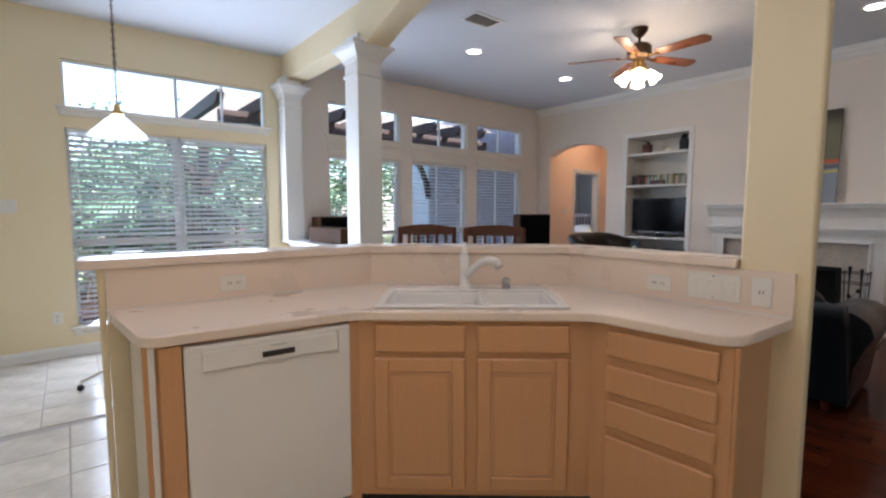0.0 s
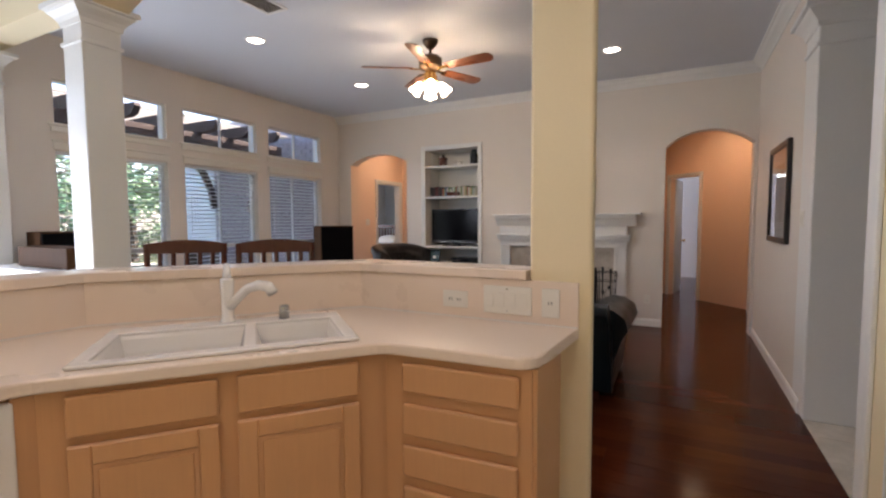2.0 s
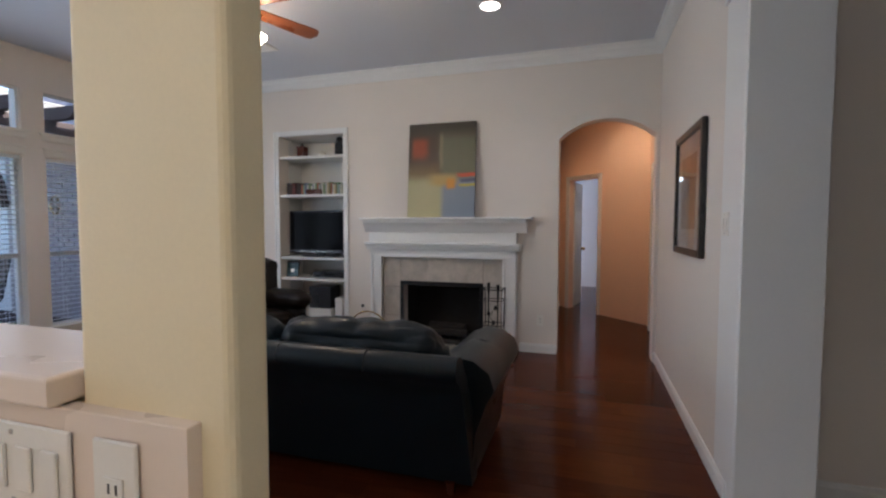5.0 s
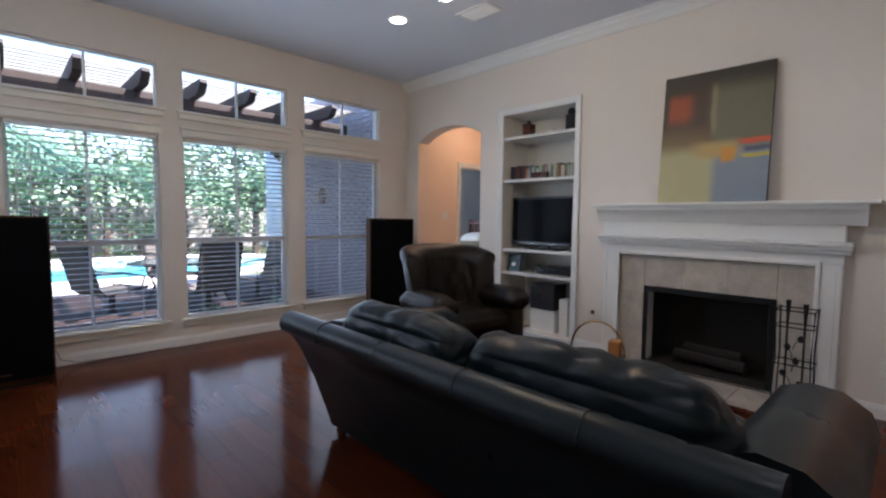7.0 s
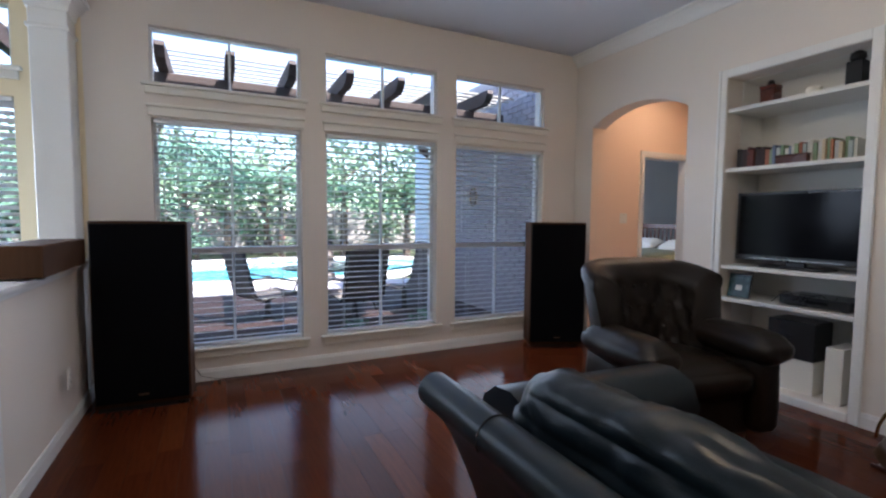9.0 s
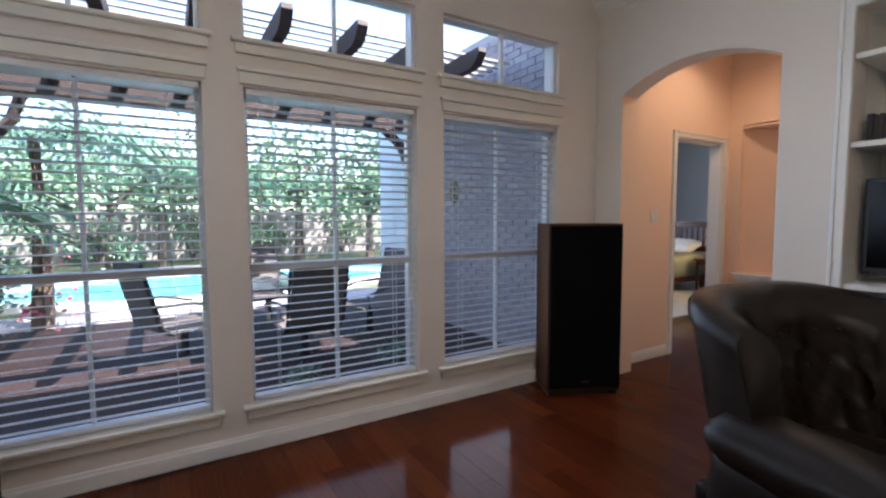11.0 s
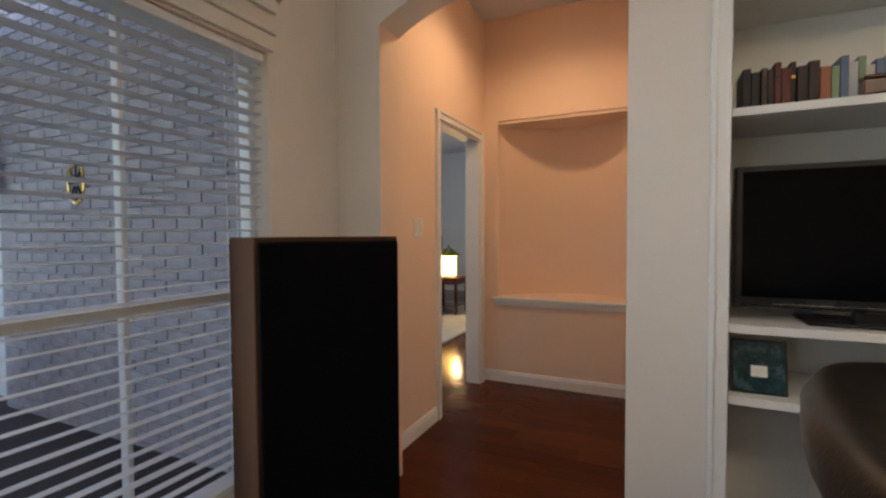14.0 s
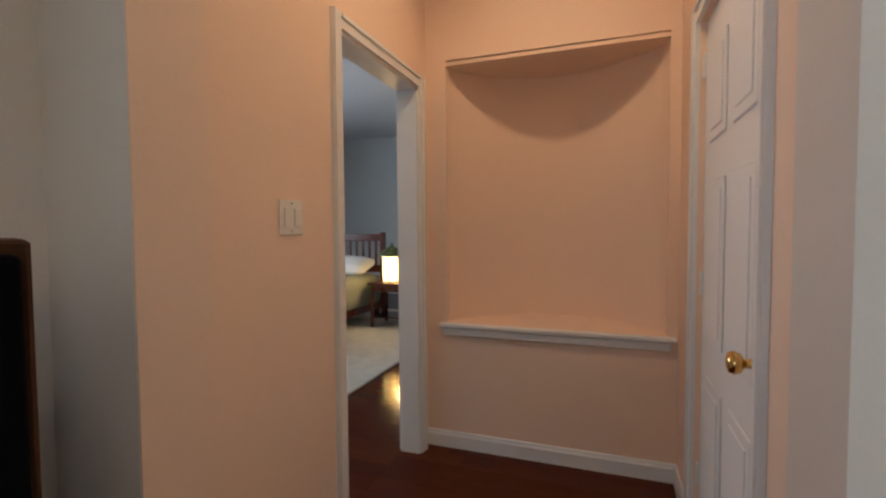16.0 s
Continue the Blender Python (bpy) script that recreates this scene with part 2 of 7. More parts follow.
def tube(bm, pts, r, seg=8, closed=False):
    pts = [Vector(p) for p in pts]
    rings, n = [], len(pts)
    for i, p in enumerate(pts):
        a, b = pts[max(i - 1, 0)], pts[min(i + 1, n - 1)]
        if closed:
            a, b = pts[i - 1], pts[(i + 1) % n]
        d = (b - a).normalized()
        s = d.cross(Vector((0, 0, 1)))
        s = Vector((1, 0, 0)) if s.length < 1e-3 else s.normalized()
        u = s.cross(d).normalized()
        rr = r[i] if isinstance(r, (list, tuple)) else r
        rings.append([bm.verts.new(p + rr * (math.cos(2 * math.pi * k / seg) * s + math.sin(2 * math.pi * k / seg) * u)) for k in range(seg)])
    m = n if closed else n - 1
    for i in range(m):
        a, b = rings[i], rings[(i + 1) % n]
        for k in range(seg):
            bm.faces.new((a[k], a[(k + 1) % seg], b[(k + 1) % seg], b[k]))
    if not closed:
        bm.faces.new(rings[0][::-1])
        bm.faces.new(rings[-1])

def part(name, bm, material, parent=None, label="", smooth=False):
    bmesh.ops.recalc_face_normals(bm, faces=bm.faces)
    me = bpy.data.meshes.new(name)
    bm.to_mesh(me)
    bm.free()
    me.materials.append(material)
    if smooth:
        for p in me.polygons:
            p.use_smooth = True
    ob = new(name, me)
    if parent:
        ob.parent = parent
    if label:
        tagged(ob, label)
    return ob

def softer(ob, angle=40):
    """Smooth shading with crisp edges past an angle."""
    me = ob.data
    for p in me.polygons:
        p.use_smooth = True
    me.set_sharp_from_angle(angle=radians(angle))
    return ob

def boxpart(name, x0, x1, y0, y1, z0, z1, material, parent=None, bev=0.003, label="", seg=1):
    bm = bmesh.new()
    box(bm, x0, x1, y0, y1, z0, z1, bev, seg)
    return part(name, bm, material, parent, label)

def thing(name, m, label, category, group="", kind=""):
    ob = new(name)
    ob.empty_display_size = 0.1
    ob.matrix_world = m
    return tagged(ob, label, category, group, kind)

def structure(ob, label, category="wall"):
    return tagged(ob, label, category, "", "structure")

def arc_pts(u0, u1, zs, zt, n=18):
    """The under side of a flat arch from (u0, zs) up to zt and down to (u1, zs)."""
    half, rise = (u1 - u0) / 2, zt - zs
    rad = (half * half + rise * rise) / (2 * rise)
    mid, cz = (u0 + u1) / 2, zt - rad
    return [(mid + (u0 - mid) * (1 - 2 * i / n), cz + math.sqrt(max(0, rad * rad - ((u0 - mid) * (1 - 2 * i / n)) ** 2))) for i in range(n + 1)]

def wall(name, along, t0, t1, u0, u1, z0, z1, openings, material, label):
    """A wall along x or y, between t0 and t1 across. openings: (u0, u1, z0, z1) or with a fifth number, the top of a flat arch."""
    bm = bmesh.new()
    f = along_y if along == "y" else along_x
    def block(a, b, c, d):
        if b - a > 1e-4 and d - c > 1e-4:
            if along == "y":
                box(bm, t0, t1, a, b, c, d)
            else:
                box(bm, a, b, t0, t1, c, d)
    cuts = sorted({u0, u1, *[o[0] for o in openings], *[o[1] for o in openings]})
    for a, b in zip(cuts, cuts[1:]):
        here = sorted([o for o in openings if o[0] <= a + 1e-6 and o[1] >= b - 1e-6], key=lambda o: o[2])
        z = z0
        for o in here:
            block(a, b, z, o[2])
            z = o[3]
            if len(o) > 4:
                pts = [(o[0], z1)] + arc_pts(o[0], o[1], o[3], o[4]) + [(o[1], z1)]
                if along == "y":
                    prism(bm, [(p[0], p[1]) for p in pts], t0, t1, lambda u, v, w: (w, u, v))
                else:
                    prism(bm, pts, t0, t1, lambda u, v, w: (u, w, v))
                z = z1
        block(a, b, z, z1)
    return structure(part(name, bm, material), label)

# ---- the large structure ----
CEIL = 3.05
WINDOWS = ((-4.0, -2.945), (-2.745, -1.70), (-1.495, -0.445))
W_SILL, W_HEAD, T_SILL, T_HEAD = 0.245, 2.00, 2.23, 2.655
NX0, NX1, N_HEAD, N_TSILL, N_THEAD = -6.52, -4.76, 2.06, 2.225, 2.66
wall("wall_north_living", "x", 0.0, 0.16, -4.39, 0.0, 0.0, CEIL,
     [(a, b, W_SILL, W_HEAD) for a, b in WINDOWS] + [(a, b, T_SILL, T_HEAD) for a, b in WINDOWS], M_CREAM, "cream painted wall with three tall windows")
wall("wall_north_nook", "x", 0.0, 0.16, -8.6, -4.39, 0.0, CEIL,
     [(NX0, NX1, W_SILL, N_HEAD), (NX0, NX1, N_TSILL, N_THEAD), (-8.1, -7.14, 0.0, 2.05)], M_YELLOW, "yellow painted breakfast nook wall")
wall("wall_east_living", "y", 0.0, 0.18, -6.12, 0.0, 0.0, CEIL,
     [(-1.35, -0.25, 0.0, 2.25, 2.40), (-2.56, -1.685, 0.06, 2.385), (-4.23, -3.29, 0.02, 0.70), (-5.90, -5.00, 0.0, 2.19, 2.37)], M_CREAM, "cream wall with two arched openings and fireplace")
wall("wall_south_living", "x", -6.25, -5.93, -2.375, 0.0, 0.0, CEIL, [], M_CREAM, "cream painted wall with a framed picture")
# hall behind the first arch
wall("wall_hall_left", "x", -0.11, 0.0, 0.18, 1.85, 0.0, CEIL, [(0.95, 1.72, 0.0, 2.03)], M_PEACH, "peach painted hall wall with a doorway")
wall("wall_hall_right", "x", -1.56, -1.42, 0.18, 2.5, 0.0, CEIL, [(0.58, 1.38, 0.0, 2.03)], M_PEACH, "peach painted hall wall with a closed door")
wall("wall_hall_end", "y", 1.85, 2.05, -1.42, -0.11, 0.0, CEIL, [(-1.37, -0.23, 0.72, 2.20)], M_PEACH, "peach hall end wall with an alcove")
# bedroom shell
wall("wall_bedroom_south", "x", -0.14, 0.0, 2.05, 7.6, 0.0, CEIL, [], M_GREY, "grey painted bedroom wall")
wall("wall_bedroom_east", "y", 7.5, 7.65, 0.0, 4.2, 0.0, CEIL, [], M_GREY, "grey painted bedroom wall")
wall("wall_bedroom_north", "x", 4.2, 4.35, -0.1, 7.65, 0.0, CEIL, [], M_GREY, "grey painted bedroom wall")
wall("wall_bedroom_west", "y", -0.10, 0.0, 0.16, 4.2, 0.0, CEIL, [], M_GREY, "grey painted bedroom wall")
# hall behind the second arch
wall("wall_passage_left", "x", -4.86, -4.72, 0.18, 4.6, 0.0, CEIL, [], M_PEACH, "peach painted passage wall")
wall("wall_passage_right", "x", -6.22, -6.06, 0.18, 2.6, 0.0, CEIL, [(0.62, 1.42, 0.0, 2.03)], M_PEACH, "peach painted passage wall")
# entry and kitchen shell
wall("wall_kitchen_south", "x", -5.86, -5.72, -8.6, -4.27, 0.0, CEIL, [(-5.42, -4.60, 0.0, 2.03)], M_YELLOW, "yellow kitchen wall with a white door")
wall("wall_kitchen_west", "y", -8.75, -8.6, -5.86, 0.16, 0.0, CEIL, [], M_YELLOW, "yellow kitchen wall")
wall("wall_entry_south", "x", -8.6, -8.45, -4.6, 0.2, 0.0, CEIL, [], M_CREAM, "cream entry wall")
wall("wall_entry_west", "y", -4.42, -4.27, -8.45, -5.86, 0.0, CEIL, [], M_CREAM, "cream entry wall")
wall("wall_entry_east", "y", -2.2, -2.05, -8.45, -6.25, 0.0, CEIL, [], M_CREAM, "cream entry wall")
# ceilings
def slab(name, x0, x1, y0, y1, z0, z1, material, label, category):
    return structure(boxpart(name, x0, x1, y0, y1, z0, z1, material, bev=0), label, category)
slab("ceiling", -8.75, 0.18, -8.6, 0.16, CEIL, CEIL + 0.2, M_CEIL, "smooth white painted ceiling", "ceiling")
slab("ceiling_hall", 0.18, 7.65, -0.14, 4.35, CEIL, CEIL + 0.2, M_CEIL, "white bedroom ceiling", "ceiling")
slab("ceiling_alcove_hall", 0.18, 2.5, -1.56, -0.14, CEIL, CEIL + 0.2, M_CEIL, "white hall ceiling", "ceiling")
slab("ceiling_passage", 0.18, 6.2, -8.2, -4.72, CEIL, CEIL + 0.2, M_CEIL, "white passage ceiling", "ceiling")
# floors
slab("floor_base", -8.75, 7.65, -8.6, 4.35, -0.20, -0.016, M_GAP, "dark sub floor", "floor")

# diagonal end of the passage with an open door
DG = pose(2.40, -5.42, 0, 0, 0, 45 + 180)
def diagonal_wall():
    bm = bmesh.new()
    # local x runs along the wall, y is its thickness
    for a, b, c, d in ((-1.1, -0.57, 0, CEIL), (0.03, 0.95, 0, CEIL), (-0.57, 0.03, 2.03, CEIL)):
        box(bm, a, b, 0.0, 0.12, c, d)
    ob = structure(part("wall_passage_end", bm, M_PEACH), "peach painted angled wall with a doorway")
    ob.matrix_world = DG
    return ob
diagonal_wall()
wall("wall_far_room_east", "y", 5.6, 5.75, -8.0, -4.86, 0.0, CEIL, [], M_GREY, "pale grey far room wall")
wall("wall_far_room_south", "x", -8.15, -8.0, 0.18, 5.75, 0.0, CEIL, [], M_GREY, "pale grey far room wall")

# ---- trim, columns, windows, doors ----
def profile_run(name, pts, f, a, b, material, label, category="trim", smooth=False):
    bm = bmesh.new()
    prism(bm, pts, a, b, f)
    return structure(part(name, bm, material), label, category)

BASE = [(0, 0), (0.014, 0), (0.014, 0.070), (0.010, 0.078), (0.007, 0.092), (0, 0.095)]
CROWN = [(0, 0), (0.012, 0), (0.016, 0.018), (0.040, 0.045), (0.062, 0.062), (0.075, 0.090), (0.090, 0.096), (0.090, 0.115), (0, 0.115)]

def base_x(name, x0, x1, y, side, material=M_TRIM):
    """Baseboard along x on the face y; side +1 or -1 tells where the room lies."""
    return profile_run(name, BASE, lambda u, v, w: (w, y + side * u, v), x0, x1, material, "white painted baseboard", "baseboard")

def base_y(name, y0, y1, x, side, material=M_TRIM):
    return profile_run(name, BASE, lambda u, v, w: (x + side * u, w, v), y0, y1, material, "white painted baseboard", "baseboard")

base_x("baseboard", -4.36, -0.02, 0.0, -1)
for a, b in ((-0.25, -0.02), (-1.66, -1.35), (-2.92, -2.62), (-5.0, -4.62), (-5.93, -5.90)):
    base_y("baseboard", a, b, 0.0, -1)
base_x("baseboard", -2.36, -0.02, -5.93, 1)
base_y("baseboard", -6.25, -5.93, -2.375, -1)
base_x("baseboard", -7.06, -4.56, 0.0, -1)
base_x("baseboard", 0.18, 0.88, -0.11, -1)
base_y("baseboard", -1.42, -0.11, 1.85, -1)
base_x("baseboard", 0.18, 0.50, -1.42, 1)
base_x("baseboard", 1.46, 1.85, -1.42, 1)
base_x("baseboard", 0.18, 3.2, -4.86, -1)
base_y("baseboard", -8.4, -6.25, -2.2, -1)
base_x("baseboard", 2.05, 7.5, 0.0, 1)
profile_run("crown_trim", [(-u, 2.935 + v) for u, v in CROWN], along_y, -5.93, 0.0, M_TRIM, "white crown moulding under the ceiling")
profile_run("crown_trim", [(-5.93 + u, 2.935 + v) for u, v in CROWN], along_x, -2.375, -0.09, M_TRIM, "white crown moulding under the ceiling")

def square_column(name, cx, cy, h, z0, z1, label, cap_z):
    """A square column with a neck band and a spreading cap."""
    col = structure(boxpart(name, cx - h, cx + h, cy - h, cy + h, z0, z1, M_TRIM, bev=0.006), label, "column")
    bm = bmesh.new()
    box(bm, cx - h - 0.012, cx + h + 0.012, cy - h - 0.012, cy + h + 0.012, cap_z - 0.26, cap_z - 0.235, 0.005)
    part("neck_band", bm, M_TRIM, col)
    bm = bmesh.new()
    steps = [(0.008, 0.0), (0.014, 0.03), (0.030, 0.055), (0.058, 0.085), (0.066, 0.10), (0.085, 0.105), (0.085, 0.135), (0.0, 0.14)]
    rings = []
    for o, z in steps:
        k = h + o
        rings.append([bm.verts.new((cx + sx * k, cy + sy * k, cap_z + z - 0.14)) for sx, sy in ((-1, -1), (1, -1), (1, 1), (-1, 1))])
    for a, b in zip(rings, rings[1:]):
        for i in range(4):
            bm.faces.new((a[i], a[(i + 1) % 4], b[(i + 1) % 4], b[i]))
    bm.faces.new(rings[0][::-1])
    bm.faces.new(rings[-1])
    part("cap", bm, M_TRIM, col)
    return col

COLX = -4.49
square_column("column_nook", COLX, -1.72, 0.115, 0.0, 2.80, "white square column with a spreading cap", 2.72)
square_column("column_wall", COLX - 0.03, -0.10, 0.100, 0.97, 2.80, "white square wall column with a spreading cap", 2.72)
wall("half_wall", "y", -4.54, -4.40, -1.605, 0.0, 0.0, 0.955, [], M_CREAM, "cream half wall under the ledge")
base_y("baseboard", -1.605, 0.0, -4.40, 1)
def half_ledge():
    bm = bmesh.new()
    box(bm, -4.63, -4.365, -1.600, -0.001, 0.958, 0.985, 0.006)
    box(bm, -4.555, -4.385, -1.600, -0.001, 0.930, 0.957, 0.004)
    return structure(part("ledge_trim", bm, M_TRIM), "white painted ledge on the half wall", "ledge")
half_ledge()

def header():
    """The beam from the window wall over the columns, then a wide flat arch to the pillar."""
    bm = bmesh.new()
    box(bm, -4.575, -4.365, -1.60, 0.0, 2.775, CEIL)
    pts = [(-4.64, CEIL), (-4.64, 2.66)] + arc_pts(-4.60, -1.835, 2.66, 2.95, 22) + [(-1.835, 2.72), (-1.60, 2.72), (-1.60, CEIL)]
    prism(bm, pts, -4.575, -4.365, lambda u, v, w: (w, u, v))
    return structure(part("beam_header", bm, M_YELLOW), "cream yellow arched header beam", "beam")
header()
def pillar():
    bm = bmesh.new()
    box(bm, -4.384, -4.315, -4.885, -4.643, 0, CEIL, 0.012, 3)
    p = structure(part("pillar_kitchen", bm, M_YELLOW), "cream yellow square pillar at the counter end", "pillar")
    boxpart("baseboard_wrap", -4.380, -4.303, -4.897, -4.70, 0, 0.09, M_TRIM, p, 0.004)
    return p
pillar()
structure(boxpart("arch_lining", 0.001, 0.182, -0.254, -0.246, 0.0, 2.25, M_PEACH, bev=0), "peach painted side of the arch", "wall")
square_column("column_entry", -2.30, -6.09, 0.162, 0.0, 2.72, "cream square pilaster with a cap at the wall end", 2.68)

def window_unit(name, x0, x1, z0, z1, muntins, rail, label, y0=0.085, t=0.028):
    """A white window frame with sashes, bars and panes, set in the thickness of the wall."""
    w = thing(name, pose(0, 0, 0), label, "window", "", "structure")
    y1 = y0 + 0.060
    bm = bmesh.new()
    box(bm, x0 - 0.002, x0 + t, y0, y1, z0, z1, 0.004)
    box(bm, x1 - t, x1 + 0.002, y0, y1, z0, z1, 0.004)
    box(bm, x0 + t, x1 - t, y0, y1, z1 - t, z1, 0.004)
    box(bm, x0 + t, x1 - t, y0, y1, z0, z0 + t, 0.004)
    part("window_frame", bm, M_TRIM, w)
    if rail:
        boxpart("meeting_rail", x0 + t, x1 - t, y0 - 0.012, y1 - 0.01, rail - 0.022, rail + 0.022, M_TRIM, w, 0.004)
    for mx, wide in muntins:
        boxpart("muntin", mx - wide / 2, mx + wide / 2, y0 + 0.008, y1 - 0.012, z0 + t, z1 - t, M_TRIM, w, 0.003)
    edges = [x0 + t] + [m for m, _ in muntins] + [x1 - t]
    for a, b in zip(edges, edges[1:]):
        g = boxpart("pane", a + 0.001, b - 0.001, y0 + 0.033, y0 + 0.037, z0 + t, z1 - t, M_GLASS, w, 0)
        g.visible_shadow = False
    return w

def stool(x0, x1, z, depth=0.045):
    """A window stool with an apron below."""
    bm = bmesh.new()
    box(bm, x0 - 0.055, x1 + 0.055, -depth, 0.0, z - 0.004, z + 0.022, 0.007)
    box(bm, x0 - 0.035, x1 + 0.035, -0.022, 0.0, z - 0.060, z - 0.005, 0.005)
    box(bm, x0 + 0.001, x1 - 0.001, 0.0, 0.083, z - 0.002, z + 0.018, 0.0)
    return structure(part("window_stool", bm, M_CREAM_TRIM), "cream painted window stool and apron", "trim")

M_CREAM_TRIM = mat("cream_trim_paint", (0.76, 0.73, 0.66), 0.4, vary=0.025, big=2.0, fine=90, bump=0.03)
for i, (a, b) in enumerate(WINDOWS):
    mid = (a + b) / 2
    window_unit("window_%d" % (i + 1), a, b, W_SILL, W_HEAD, [(mid, 0.018)], 1.02, "white double hung window with a middle bar")
    window_unit("transom_window", a, b, T_SILL, T_HEAD, [(mid, 0.018)], 0, "white framed transom window", 0.035, 0.018)
    stool(a, b, W_SILL)
    stool(a, b, T_SILL, 0.035)
    bm = bmesh.new()
    box(bm, a - 0.02, b + 0.02, -0.016, 0.0, 2.012, 2.075, 0.004)
    box(bm, a - 0.03, b + 0.03, -0.026, 0.0, 2.079, 2.100, 0.004)
    structure(part("window_head_trim", bm, M_CREAM_TRIM), "cream head casing over the window", "trim")
window_unit("window_4", NX0, NX1, W_SILL, N_HEAD, [(-5.63, 0.10)], 1.02, "white double window of the breakfast nook")
window_unit("transom_window", NX0, NX1, N_TSILL, N_THEAD, [(-5.63, 0.03), (-5.20, 0.018)], 0, "white framed wide transom window", 0.035, 0.018)
stool(NX0, NX1, W_SILL)
stool(NX0, NX1, N_TSILL, 0.05)

def blind(x0, x1, z0, z1, tilt, label):
    """A horizontal blind: headrail, slats, bottom rail, ladder cords."""
    b = thing("window_blind", pose((x0 + x1) / 2, 0.042, z0), label, "blind", "window blinds")
    h = (x1 - x0) / 2 - 0.012
    boxpart("headrail", -h, h, -0.028, 0.028, z1 - z0 - 0.035, z1 - z0 - 0.002, M_BLIND, b, 0.003)
    bm = bmesh.new()
    prof = [(-0.025, 0.0), (-0.012, 0.004), (0.0, 0.0055), (0.012, 0.004), (0.025, 0.0), (0.012, 0.0012), (0.0, 0.0027), (-0.012, 0.0012)]
    prism(bm, prof, -h, h, lambda u, v, w: (w, u, v))
    first = part("slat", bm, M_BLIND, b)
    z, i = z1 - z0 - 0.060, 0
    while z > 0.05:
        s = first if i == 0 else new("slat", first.data)
        s.parent = b
        s.location = (0, 0, z + random.uniform(-0.0015, 0.0015))
        s.rotation_euler = (radians(tilt + random.uniform(-2, 2)), 0, radians(random.uniform(-0.1, 0.1)))
        z -= 0.0475
        i += 1
    boxpart("bottom_rail", -h, h, -0.024, 0.024, 0.008, 0.030, M_BLIND, b, 0.003)
    for cx in (-h * 0.72, h * 0.72):
        for cy in (-0.027, 0.027):
            bm = bmesh.new()
            box(bm, cx - 0.0012, cx + 0.0012, cy - 0.0012, cy + 0.0012, 0.02, z1 - z0 - 0.04)
            part("cord", bm, M_BLIND, b)
    bm = bmesh.new()
    tube(bm, [(-h + 0.06, -0.034, z1 - z0 - 0.05), (-h + 0.058, -0.036, z1 - z0 - 0.5), (-h + 0.06, -0.034, z1 - z0 - 0.85)], 0.004, 6)
    part("wand", bm, M_BLIND, b)
    return b
for a, b in WINDOWS:
    blind(a, b, W_SILL + 0.02, W_HEAD, -8, "white horizontal slat blind with open slats in the window")
blind(NX0, -5.63, W_SILL + 0.02, N_HEAD, -32, "white horizontal slat blind in the nook window")
blind(-5.63, NX1, W_SILL + 0.02, N_HEAD, -32, "white horizontal slat blind in the nook window")

def panel_door(name, m, w, h, label, knob_side, material=M_TRIM, hinges=True):
    """A six panel door, local x along the door from its hinge, y its thickness, with raised panels on both faces."""
    d = thing(name, m, label, "door", "", "structure")
    boxpart("door_leaf", 0, w, 0.0, 0.035, 0.01, h, material, d, 0.003)
    rows = ((0.22, 0.72), (0.86, 1.42), (1.56, h - 0.14))
    for z0, z1 in rows:
        for x0, x1 in ((0.11, w / 2 - 0.045), (w / 2 + 0.045, w - 0.11)):
            for y in (-0.006, 0.0352):
                bm = bmesh.new()
                box(bm, x0, x1, y, y + 0.0058, z0, z1, 0.0045, 1)
                box(bm, x0 + 0.035, x1 - 0.035, y - 0.004 if y < 0 else y + 0.0055, y + 0.0008 if y < 0 else y + 0.010, z0 + 0.035, z1 - 0.035, 0.003, 1)
                part("raised_panel", bm, material, d)
    kx = w - 0.07 if knob_side > 0 else 0.07
    for s in (-1, 1):
        bm = bmesh.new()
        lathe(bm, [(0.030, 0), (0.030, 0.006), (0.012, 0.012), (0.011, 0.030), (0.024, 0.038), (0.029, 0.052), (0.024, 0.064), (0.008, 0.068)], 16)
        k = part("door_knob", bm, M_BRASS, d, "polished brass knob", True)
        k.matrix_local = pose(kx, 0.0175 + s * 0.019, 0.93, -90 * s, 0, 0)
    if hinges:
        for z in (0.25, 1.0, h - 0.2):
            boxpart("hinge", -0.006, 0.012, -0.012, 0.0, z, z + 0.09, M_TRIM if material is M_TRIM else M_STEEL, d, 0.002)
    return d

def casing(name, f, u0, u1, z1, label="white painted door casing"):
    """Three moulded boards round an opening; f(u, d, z): along the wall, out of it, up."""
    bm = bmesh.new()
    def board(a, b, c, d, o=0.016, lo=0.0):
        pts = [f(u, e, z) for e in (lo, o) for u, z in ((a, c), (b, c), (b, d), (a, d))]
        v = [bm.verts.new(p) for p in pts]
        for q in ((0, 1, 2, 3), (4, 5, 6, 7), (0, 1, 5, 4), (1, 2, 6, 5), (2, 3, 7, 6), (3, 0, 4, 7)):
            bm.faces.new([v[k] for k in q])
    for a, b in ((u0 - 0.062, u0 - 0.004), (u1 + 0.004, u1 + 0.062)):
        board(a, b, 0, z1 + 0.062)
        board(a + (0.002 if a < u0 else 0.040), a + (0.018 if a < u0 else 0.056), 0, z1 + 0.060, 0.024, 0.0162)
    board(u0 - 0.004, u1 + 0.004, z1 + 0.004, z1 + 0.062)
    board(u0 - 0.004, u1 + 0.004, z1 + 0.044, z1 + 0.060, 0.024, 0.0162)
    return structure(part(name, bm, M_TRIM), label, "trim")

